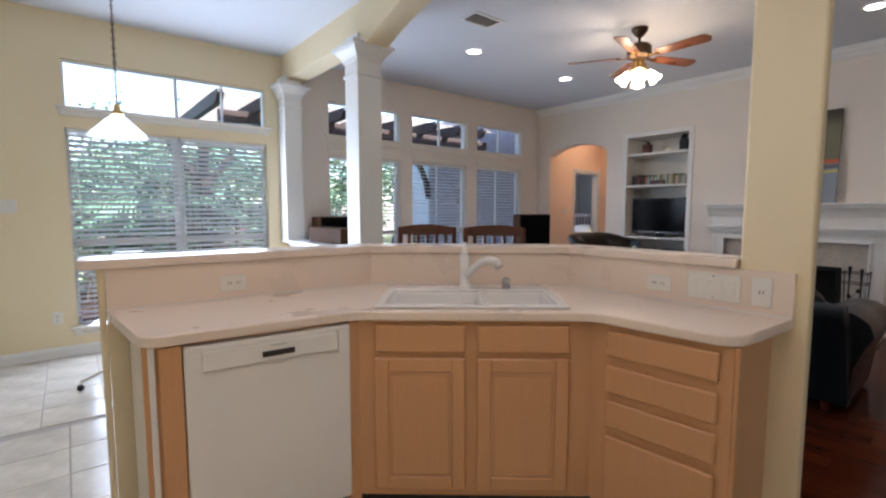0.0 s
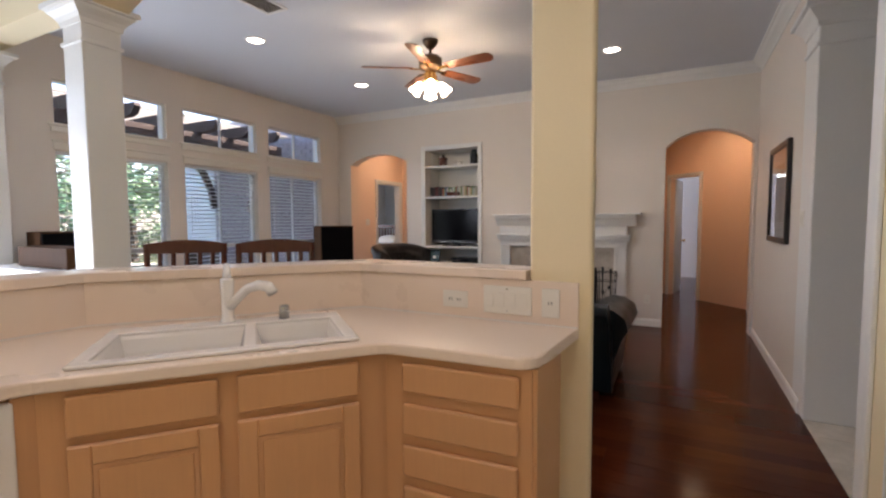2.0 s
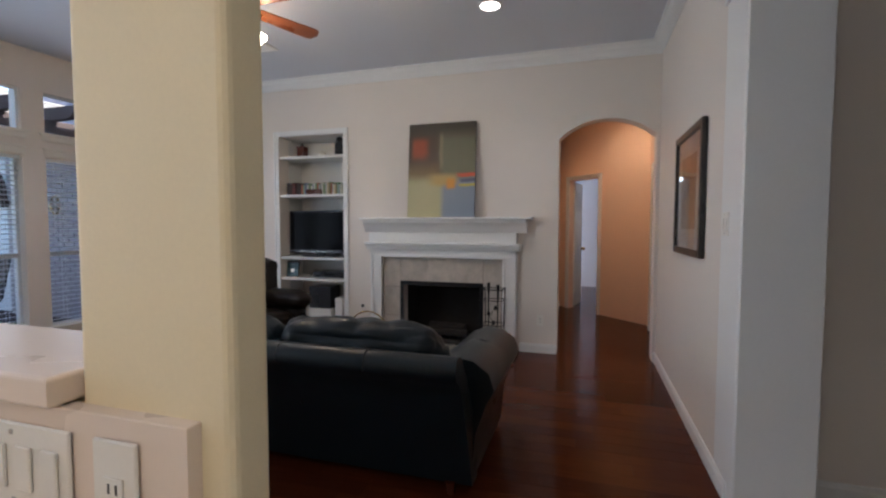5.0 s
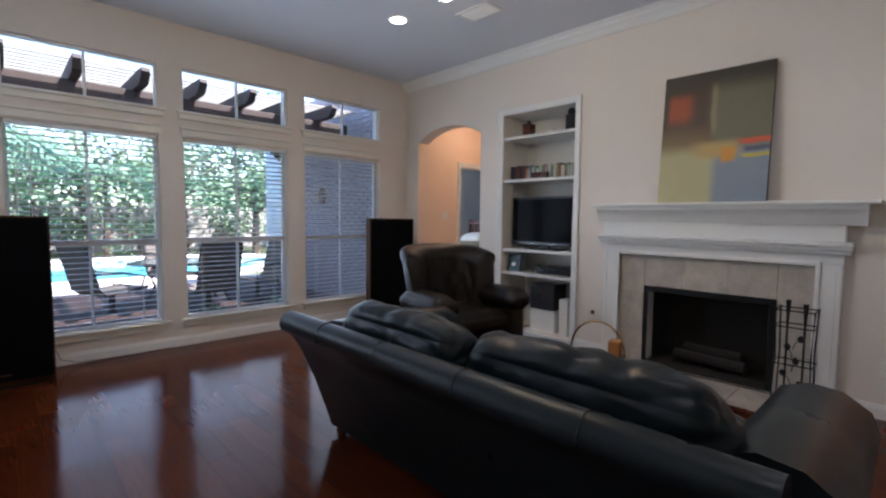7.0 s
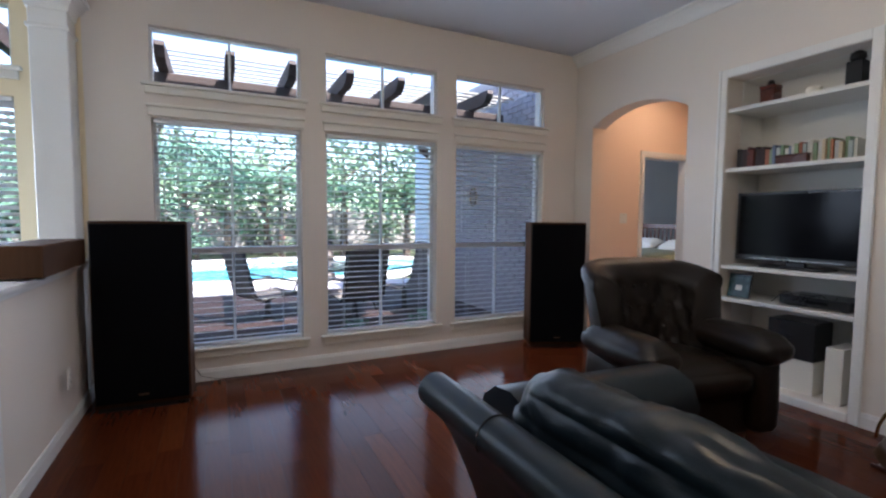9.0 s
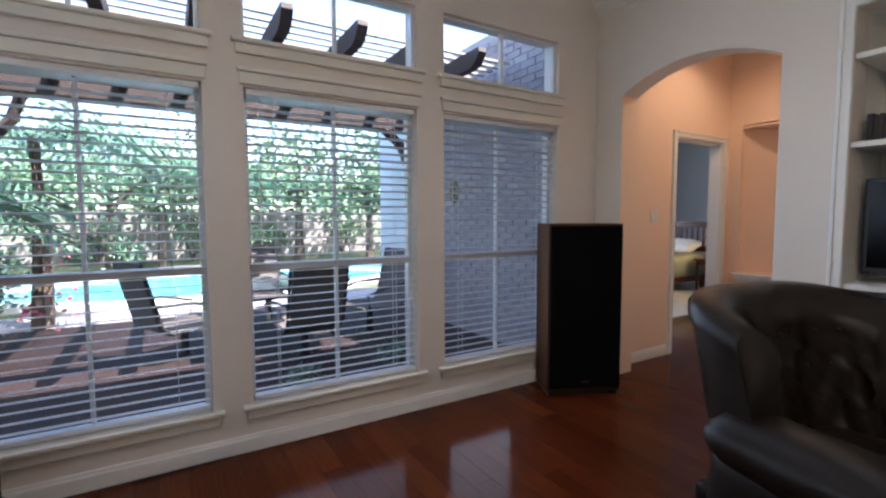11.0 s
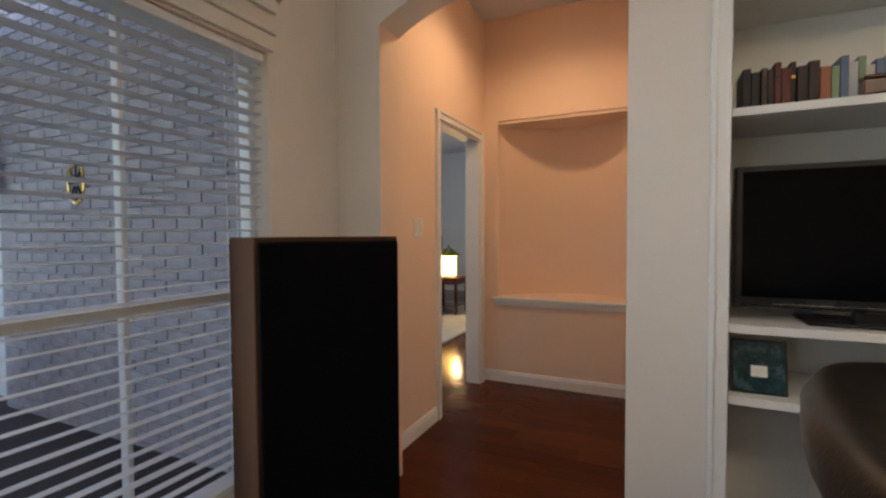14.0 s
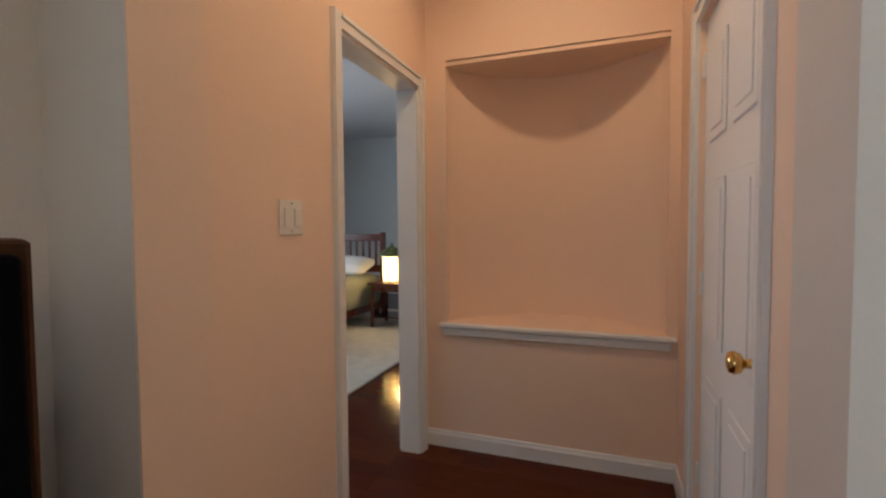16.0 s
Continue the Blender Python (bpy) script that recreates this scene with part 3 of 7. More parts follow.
def jamb(name, x0, x1, y0, y1, z1):
    bm = bmesh.new()
    box(bm, x0, x0 + 0.016, y0, y1, 0, z1)
    box(bm, x1 - 0.016, x1, y0, y1, 0, z1)
    box(bm, x0 + 0.016, x1 - 0.016, y0, y1, z1 - 0.016, z1)
    return structure(part(name, bm, M_TRIM), "white door jamb", "trim")

casing("door_casing", lambda u, d, z: (u, -0.11 - d, z), 0.95, 1.72, 2.03)
casing("door_casing", lambda u, d, z: (u, 0.0 + d, z), 0.95, 1.72, 2.03)
jamb("door_jamb", 0.948, 1.722, -0.112, 0.002, 2.032)
casing("door_casing", lambda u, d, z: (u, -1.42 + d, z), 0.58, 1.38, 2.03)
panel_door("door_1", pose(1.375, -1.44, 0, 0, 0, 180), 0.79, 2.02, "white six panel door with a brass knob, closed", 1)
casing("door_casing", lambda u, d, z: (u, -5.72 + d, z), -5.42, -4.60, 2.03)
panel_door("door_2", pose(-4.605, -5.735, 0, 0, 0, 180), 0.81, 2.02, "white six panel pantry door, closed", 1)
casing("door_casing", lambda u, d, z: (u, -6.06 + d, z), 0.62, 1.42, 2.03)
panel_door("door_3", pose(1.415, -6.085, 0, 0, 0, 180), 0.79, 2.02, "white six panel passage door, closed", 1)
casing("door_casing", lambda u, d, z: (u, 0.0 - d, z), -8.1, -7.14, 2.05)
panel_door("door_4", pose(-8.09, 0.05, 0), 0.94, 2.04, "white back door of the nook, closed", -1)
dc = casing("door_casing", lambda u, d, z: (u, -d, z), -0.57, 0.03, 2.03)
dc.matrix_world = DG
panel_door("door_5", DG @ pose(-0.56, 0.10, 0, 0, 0, 124), 0.58, 2.02, "white six panel door, standing open", 1)
bm = bmesh.new()
box(bm, -4.285, -4.268, -5.873, -5.707, 0, CEIL, 0.003)
box(bm, -4.36, -4.285, -5.719, -5.706, 0, CEIL, 0.003)
structure(part("opening_trim", bm, M_TRIM), "white trim on the wall end", "trim")

def alcove():
    """The curved alcove in the hall: a bowed back, a flat top and a white sill."""
    bm = bmesh.new()
    n, y0, y1 = 44, -1.37, -0.23
    back = []
    for i in range(n + 1):
        k = i / n
        back.append((1.90 + 0.36 * math.sin(math.pi * k) ** 0.75, y0 + (y1 - y0) * k))
    lo, hi = [bm.verts.new((x, y, 0.7255)) for x, y in back], [bm.verts.new((x, y, 2.192)) for x, y in back]
    for i in range(n):
        bm.faces.new((lo[i], lo[i + 1], hi[i + 1], hi[i]))
    bm.faces.new([bm.verts.new((1.852, y1, 2.192)), bm.verts.new((1.852, y0, 2.192))] + [bm.verts.new((x, y, 2.192)) for x, y in back])
    bm.faces.new([bm.verts.new((1.852, y1, 0.7255)), bm.verts.new((1.852, y0, 0.7255))] + [bm.verts.new((x, y, 0.7255)) for x, y in back])
    ob = structure(part("wall_alcove", bm, M_PEACH), "peach bowed alcove in the hall wall")
    sol = ob.modifiers.new("thick", "SOLIDIFY")
    sol.thickness, sol.offset = 0.02, 1.0
    bm = bmesh.new()
    box(bm, 1.815, 1.93, -1.41, -0.19, 0.700, 0.724, 0.006)
    box(bm, 1.830, 1.852, -1.39, -0.21, 0.655, 0.699, 0.006)
    structure(part("alcove_sill_trim", bm, M_TRIM), "white moulded sill of the alcove", "trim")
alcove()
boxpart("wall_alcove_back", 2.40, 2.5, -1.42, -0.14, 0, CEIL, M_PEACH, bev=0)
structure(bpy.data.objects["wall_alcove_back"], "peach wall behind the alcove")

# ---- kitchen peninsula ----
BACK = [(-6.44, -2.98), (-5.22, -3.05), (-4.385, -3.81), (-4.385, -4.84)]
FRONT = [(-6.385, -3.57), (-5.65, -3.645), (-4.90, -4.285), (-4.865, -4.805)]

def offset(line, d):
    """The line moved to its left by d, with mitred corners."""
    out = []
    for i, p in enumerate(line):
        dirs = []
        if i > 0:
            dirs.append((Vector(p) - Vector(line[i - 1])).normalized())
        if i < len(line) - 1:
            dirs.append((Vector(line[i + 1]) - Vector(p)).normalized())
        ns = [Vector((-v.y, v.x)) for v in dirs]
        n = sum(ns, Vector((0, 0)))
        n = n / n.length
        out.append(tuple(Vector(p) + n * (d / n.dot(ns[0]))))
    return out

def ribbon(bm, a, b, z0, z1, bev=0.0):
    """A solid between two lines seen from above."""
    t = bmesh.new()
    prism(t, list(a) + list(reversed(b)), z0, z1, along_z)
    bmesh.ops.recalc_face_normals(t, faces=t.faces)
    if bev:
        es = [e for e in t.edges if len(e.link_faces) == 2 and abs(e.verts[0].co.z - e.verts[1].co.z) < 1e-5]
        bmesh.ops.bevel(t, geom=es, offset=bev, segments=3, affect="EDGES", profile=0.5)
    add_mesh(bm, t)

def rounded(p, a, b, r, n=6):
    """Points of an arc that rounds the corner p between a and b."""
    p, a, b = Vector(p), Vector(a), Vector(b)
    u, v = p + (a - p).normalized() * r, p + (b - p).normalized() * r
    return [tuple((1 - k) ** 2 * u + 2 * k * (1 - k) * p + k * k * v) for k in [i / n for i in range(n + 1)]]

def peninsula():
    bm = bmesh.new()
    ribbon(bm, offset(BACK, 0.004), offset(BACK, 0.066), 0.0, 1.083)
    structure(part("pony_wall", bm, M_YELLOW), "cream yellow low wall behind the counter")
    bm = bmesh.new()
    led = [(-6.53, -2.975)] + list(BACK[1:3]) + [(-4.385, -4.638)]
    ribbon(bm, offset(led, -0.035), offset(led, 0.17), 1.092, 1.132, 0.006)
    tagged(part("bar_ledge", bm, M_LAMINATE), "cream laminate raised bar ledge over the sink", "bar top")
    # counter with a rolled front edge
    bm = bmesh.new()
    f = FRONT
    edge = rounded(f[0], BACK[0], f[1], 0.07) + rounded(f[1], f[0], f[2], 0.05, 4) + rounded(f[2], f[1], f[3], 0.05, 4) + rounded(f[3], f[2], BACK[3], 0.09)
    back = offset(BACK, -0.003)
    m, L = front_frame(FRONT[1], FRONT[2], 0.055)
    hole = [tuple((m @ Vector((L / 2 - 0.42 + x, y, 0)))[:2]) for x, y in ((0.02, 0.02), (0.42, 0.02), (0.82, 0.02), (0.82, 0.42), (0.42, 0.42), (0.02, 0.42))]
    fmid, bmid = tuple((Vector(f[1]) + Vector(f[2])) / 2), tuple((Vector(back[1]) + Vector(back[2])) / 2)
    k = 7 + 5
    prism(bm, [back[0], back[1], bmid, hole[4], hole[5], hole[0], hole[1], fmid] + edge[:k][::-1], 0.875, 0.915, along_z)
    prism(bm, [bmid, back[2], back[3]] + edge[k:][::-1] + [fmid, hole[1], hole[2], hole[3], hole[4]], 0.875, 0.915, along_z)
    bmesh.ops.recalc_face_normals(bm, faces=bm.faces)
    rim = {(round(x, 4), round(y, 4)) for x, y in edge + [fmid]}
    es = [e for e in bm.edges if abs(e.verts[0].co.z - e.verts[1].co.z) < 1e-5 and all((round(v.co.x, 4), round(v.co.y, 4)) in rim for v in e.verts)]
    bmesh.ops.bevel(bm, geom=es, offset=0.008, segments=3, affect="EDGES", profile=0.5)
    tagged(part("counter", bm, M_LAMINATE), "cream speckled laminate countertop", "countertop")
    bm = bmesh.new()
    ribbon(bm, offset(BACK, -0.020), offset(BACK, 0.003), 0.9155, 1.090, 0.002)
    sp = tagged(part("backsplash", bm, M_LAMINATE), "cream laminate backsplash behind the counter", "backsplash")
    # white caulk where the backsplash meets the counter
    bm = bmesh.new()
    ribbon(bm, offset(BACK, -0.0255), offset(BACK, -0.0205), 0.9156, 0.9205, 0.001)
    part("caulk_line", bm, M_WHITE, sp, "white caulk line")
    # end of the run
    structure(boxpart("pony_wall_end_trim", -6.462, -6.441, -2.98, -2.83, 0.0, 1.090, M_YELLOW, bev=0.004), "cream yellow end of the low wall", "trim")
    # near-black board: the dark of the toe space is in its colour
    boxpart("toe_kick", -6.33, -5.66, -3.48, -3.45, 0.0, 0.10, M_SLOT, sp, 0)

def front_frame(p, q, inset):
    """The pose whose x runs along a cabinet front from p to q and whose y goes into the cabinet."""
    d = (Vector(q) - Vector(p)).normalized()
    n = Vector((-d.y, d.x))
    o = Vector(p) + n * inset
    return pose(o.x, o.y, 0, 0, 0, math.degrees(math.atan2(d.y, d.x))), (Vector(q) - Vector(p)).length

def slab_front(name, x0, x1, z0, z1, parent):
    """A drawer front with a rounded edge."""
    bm = bmesh.new()
    box(bm, x0, x1, -0.020, -0.0015, z0, z1, 0.009, 3)
    return part(name, bm, M_MAPLE, parent)

def raised_door(name, x0, x1, z0, z1, parent):
    """A cabinet door: frame of stiles and rails round a raised panel."""
    d = boxpart(name, x0, x1, -0.013, -0.0015, z0, z1, M_MAPLE, parent, 0.003)
    w = 0.058
    for a, b, c, e, n in ((x0, x0 + w, z0, z1, "stile"), (x1 - w, x1, z0, z1, "stile"), (x0 + w, x1 - w, z1 - w, z1, "rail"), (x0 + w, x1 - w, z0, z0 + w, "rail")):
        boxpart(n, a, b, -0.021, -0.0135, c, e, M_MAPLE, d, 0.004)
    boxpart("bead", x0 + w + 0.001, x1 - w - 0.001, -0.0175, -0.0135, z0 + w + 0.001, z1 - w - 0.001, M_MAPLE_D, d, 0.001)
    boxpart("panel", x0 + w + 0.014, x1 - w - 0.014, -0.0195, -0.0178, z0 + w + 0.014, z1 - w - 0.014, M_MAPLE, d, 0.0025)
    return d

def sink_cabinet():
    m, L = front_frame(FRONT[1], FRONT[2], 0.030)
    c = thing("sink_cabinet", m, "pickled maple sink cabinet with two doors", "cabinet", "kitchen cabinets")
    bm = bmesh.new()
    box(bm, 0.004, L - 0.004, 0.0, 0.025, 0.10, 0.872)
    part("body", bm, M_MAPLE, c)
    # toe recess shade coloured into a near-black board
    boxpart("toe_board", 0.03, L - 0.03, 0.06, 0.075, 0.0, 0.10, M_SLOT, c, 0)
    mid = L / 2
    for x0, x1 in ((0.085, mid - 0.025), (mid + 0.025, L - 0.085)):
        slab_front("drawer_front", x0, x1, 0.736, 0.856, c)
        raised_door("door", x0, x1, 0.135, 0.712, c)
    return c

def drawer_cabinet():
    m, L = front_frame(FRONT[2], FRONT[3], 0.030)
    c = thing("drawer_cabinet", m, "pickled maple base cabinet with four drawers", "cabinet", "kitchen cabinets")
    bm = bmesh.new()
    box(bm, 0.004, L - 0.015, 0.0, 0.54, 0.10, 0.872)
    part("body", bm, M_MAPLE, c)
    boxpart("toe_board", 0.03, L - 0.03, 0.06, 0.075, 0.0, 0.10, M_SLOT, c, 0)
    boxpart("end_panel", L - 0.0145, L - 0.001, 0.004, 0.56, 0.0, 0.873, M_MAPLE, c, 0.002)
    for z0, z1 in ((0.758, 0.855), (0.606, 0.712), (0.460, 0.566), (0.13, 0.418)):
        slab_front("drawer_front", 0.060, L - 0.055, z0 - 0.012, z1 - 0.006, c)
    return c

def dishwasher():
    d = thing("dishwasher", pose(-6.262, -3.557, 0, 0, 0, -5.8), "white built-in dishwasher with a black handle slot", "dishwasher")
    boxpart("body", 0.005, 0.60, 0.02, 0.50, 0.09, 0.868, M_WHITE, d, 0.002)
    door = boxpart("door", 0.0, 0.605, -0.022, 0.018, 0.115, 0.862, M_WHITE, d, 0.008, "white enamel door", 2)
    boxpart("control_strip", 0.055, 0.550, -0.030, -0.0225, 0.766, 0.842, M_WHITE, d, 0.006, "", 2)
    boxpart("handle_slot", 0.255, 0.375, -0.0335, -0.0302, 0.786, 0.808, M_SLOT, d, 0.002, "black recessed latch")
    boxpart("maker_mark", 0.285, 0.345, -0.0318, -0.0301, 0.824, 0.830, M_STEEL, d, 0)
    boxpart("kick_plate", 0.01, 0.595, 0.03, 0.04, 0.0, 0.112, M_SLOT, d, 0)
    return d

def filler_panels():
    f = thing("end_cabinet", pose(-6.375, -3.546, 0, 0, 0, -5.8), "maple filler and white end panel beside the dishwasher", "cabinet", "kitchen cabinets")
    boxpart("filler", 0.04, 0.110, -0.012, 0.012, 0.0, 0.872, M_MAPLE, f, 0.003)
    side = boxpart("end_panel", 0.010, 0.030, 0.0, 0.53, 0.0, 0.872, M_WHITE, f, 0.002, "white laminate end panel")
    side.rotation_euler = (0, 0, radians(6.5))
    boxpart("stile", 0.712, 0.765, -0.012, 0.012, 0.0, 0.872, M_MAPLE, f, 0.003)
    return f

def sink():
    m, L = front_frame(FRONT[1], FRONT[2], 0.055)
    s = thing("kitchen_sink", m @ pose(L / 2 - 0.42, 0, 0.916), "white enamel double bowl drop-in sink", "sink")
    bm = bmesh.new()
    W, D = 0.84, 0.50
    # rim with two bowls cut as slats of the rim
    bowls = ((0.045, 0.465), (0.505, 0.795))
    box(bm, 0, W, 0, 0.045, 0, 0.012, 0.005)
    box(bm, 0, W, D - 0.10, D, 0, 0.012, 0.005)
    for a, b in ((0, 0.045), (0.465, 0.505), (0.795, W)):
        box(bm, a, b, 0.043, D - 0.098, 0, 0.012, 0.005)
    part("rim", bm, M_WHITE, s)
    for a, b in bowls:
        bm = bmesh.new()
        rings = []
        for k, z in ((0.0, 0.008), (0.010, -0.012), (0.022, -0.06), (0.030, -0.16), (0.060, -0.175)):
            x0, x1, y0, y1 = a + k - 0.006, b - k + 0.006, 0.039 + k, D - 0.094 - k
            rings.append([bm.verts.new(p) for p in ((x0, y0, z), (x1, y0, z), (x1, y1, z), (x0, y1, z))])
        for r, q in zip(rings, rings[1:]):
            for i in range(4):
                bm.faces.new((r[i], r[(i + 1) % 4], q[(i + 1) % 4], q[i]))
        bm.faces.new(rings[-1])
        part("bowl", bm, M_WHITE, s)
    return s, m

def faucet(m):
    f = thing("kitchen_faucet", m @ pose(0.475, 0.455, 0.9285), "white pull-out kitchen faucet", "faucet")
    bm = bmesh.new()
    lathe(bm, [(0.030, 0), (0.030, 0.008), (0.024, 0.014), (0.023, 0.10), (0.026, 0.14), (0.026, 0.17), (0.020, 0.178)], 20)
    part("body", bm, M_WHITE, f, smooth=True)
    bm = bmesh.new()
    d = Vector((0.78, -0.62, 0)).normalized()
    pts = [(0, 0, 0.055), tuple(d * 0.05 + Vector((0, 0, 0.10))), tuple(d * 0.10 + Vector((0, 0, 0.140))), tuple(d * 0.15 + Vector((0, 0, 0.155))), tuple(d * 0.195 + Vector((0, 0, 0.150))), tuple(d * 0.215 + Vector((0, 0, 0.125)))]
    tube(bm, pts, [0.021, 0.019, 0.018, 0.020, 0.022, 0.021], 12)
    part("spout", bm, M_WHITE, f, smooth=True)
    bm = bmesh.new()
    tube(bm, [(0, 0, 0.175), (0.0, 0.008, 0.20), (0.0, 0.018, 0.235)], [0.018, 0.015, 0.009], 10)
    part("lever", bm, M_WHITE, f, smooth=True)
    a = thing("air_gap", m @ pose(0.69, 0.445, 0.9285), "brushed steel air gap cap on the sink", "air gap")
    bm = bmesh.new()
    lathe(bm, [(0.021, 0), (0.021, 0.042), (0.019, 0.052), (0.012, 0.056)], 18)
    part("cap", bm, M_STEEL, a, smooth=True)

def outlet(m, label, wide=0.072, tall=0.115, holes=2, switches=0, lying=False):
    """A wall plate; local x along the wall, z up, -y out of the wall."""
    o = thing("wall_switch" if switches else "wall_outlet", m, label, "switch" if switches else "outlet")
    boxpart("plate", -wide / 2, wide / 2, -0.006, -0.0006, -tall / 2, tall / 2, M_PLASTIC, o, 0.002)
    if switches:
        step = wide / (switches + 0.3)
        for i in range(switches):
            cx = (i - (switches - 1) / 2) * step
            bm = bmesh.new()
            box(bm, cx - 0.014, cx + 0.014, -0.011, -0.0062, -0.03, 0.03, 0.002)
            part("rocker", bm, M_PLASTIC, o)
        for z in (-tall / 2 + 0.012, tall / 2 - 0.012):
            boxpart("screw", -0.003, 0.003, -0.0075, -0.0061, z - 0.003, z + 0.003, M_STEEL, o, 0)
    else:
        for i in range(holes):
            k = (i - (holes - 1) / 2) * 0.038
            cx, cz = (k, 0) if lying else (0, k)
            boxpart("socket", cx - 0.016, cx + 0.016, -0.0085, -0.0062, cz - 0.014, cz + 0.014, M_PLASTIC, o, 0.001)
            for s in (-0.006, 0.006):
                # raised near-black bars stand for the shade in the socket holes
                boxpart("slot", cx + s - 0.0015, cx + s + 0.0015, -0.0092, -0.0086, cz - 0.006, cz + 0.006, M_SLOT, o, 0)
    return o

def corner_filler():
    """Maple face frame that closes the corners between the cabinets."""
    bm = bmesh.new()
    ribbon(bm, offset(FRONT, 0.036), offset(FRONT, 0.050), 0.10, 0.8725)
    return tagged(part("cabinet_face_frame", bm, M_MAPLE), "pickled maple face frame closing the cabinet corners", "cabinet", "kitchen cabinets")

peninsula()
corner_filler()
sink_cabinet()
drawer_cabinet()
dishwasher()
filler_panels()
_, SINK_M = sink()
faucet(SINK_M)
outlet(pose(-5.95, -3.030, 0.99, 0, 0, -3.3), "ivory outlet plate on the backsplash", 0.115, 0.072, 2, 0, True)
outlet(pose(-4.406, -4.32, 0.994, 0, 0, -90), "ivory outlet plate on the backsplash", 0.118, 0.072, 2, 0, True)
outlet(pose(-4.406, -4.556, 1.006, 0, 0, -90), "white four gang switch plate on the backsplash", 0.207, 0.115, 0, 4)
outlet(pose(-4.406, -4.735, 1.006, 0, 0, -90), "ivory phone jack plate on the backsplash", 0.070, 0.115, 1)
outlet(pose(-6.66, 0.0, 0.36), "white outlet on the nook wall", 0.072, 0.115, 2)
outlet(pose(-6.93, 0.0, 1.36), "white double switch plate on the nook wall", 0.115, 0.115, 0, 2)

def bar_stool(m):
    """A tall dark chair with a slatted back at the bar."""
    c = thing("bar_stool", m, "dark cherry wood bar stool with a slatted back", "stool", "bar stools")
    boxpart("seat", -0.20, 0.20, -0.20, 0.20, 0.70, 0.745, M_DARKWOOD, c, 0.015, "", 3)
    for sx in (-1, 1):
        for sy in (-1, 1):
            bm = bmesh.new()
            tube(bm, [(sx * 0.21, sy * 0.20, 0.0), (sx * 0.175, sy * 0.17, 0.70)], [0.017, 0.020], 10)
            part("leg", bm, M_DARKWOOD, c)
        bm = bmesh.new()
        tube(bm, [(sx * 0.185, -0.18, 0.70), (sx * 0.19, -0.205, 0.95), (sx * 0.19, -0.240, 1.212)], 0.016, 10)
        part("back_post", bm, M_DARKWOOD, c)
        bm = bmesh.new()
        tube(bm, [(sx * 0.20, -0.19, 0.25), (sx * 0.20, 0.19, 0.25)], 0.011, 8)
        part("stretcher", bm, M_DARKWOOD, c)
    bm = bmesh.new()
    arch = [(-0.205, 1.160)] + [(-0.205 + 0.041 * i, 1.212 + 0.022 * math.sin(math.pi * i / 10)) for i in range(11)] + [(0.205, 1.160)]
    prism(bm, arch, -0.252, -0.226, lambda u, v, w: (u, w, v))
    part("top_rail", bm, M_DARKWOOD, c)
    bm = bmesh.new()
    box(bm, -0.18, 0.18, -0.226, -0.206, 0.82, 0.855, 0.006)
    part("low_rail", bm, M_DARKWOOD, c)
    for i in range(5):
        x = -0.13 + i * 0.065
        bm = bmesh.new()
        tube(bm, [(x, -0.216, 0.85), (x, -0.237, 1.164)], 0.013, 6)
        part("spindle", bm, M_DARKWOOD, c)
    bm = bmesh.new()
    tube(bm, [(-0.20, 0.19, 0.30), (0.20, 0.19, 0.30)], 0.012, 8)
    part("footrest", bm, M_DARKWOOD, c)
    return c
STOOL_TURN = math.degrees(math.atan2(-0.92, 0.84)) + 180
st = bar_stool(pose(-4.605 - 0.17, -2.774 - 0.16, 0, 0, 0, STOOL_TURN))
copy_thing(st, pose(-4.374 - 0.15, -3.202 - 0.14, 0, 0, 0, STOOL_TURN))

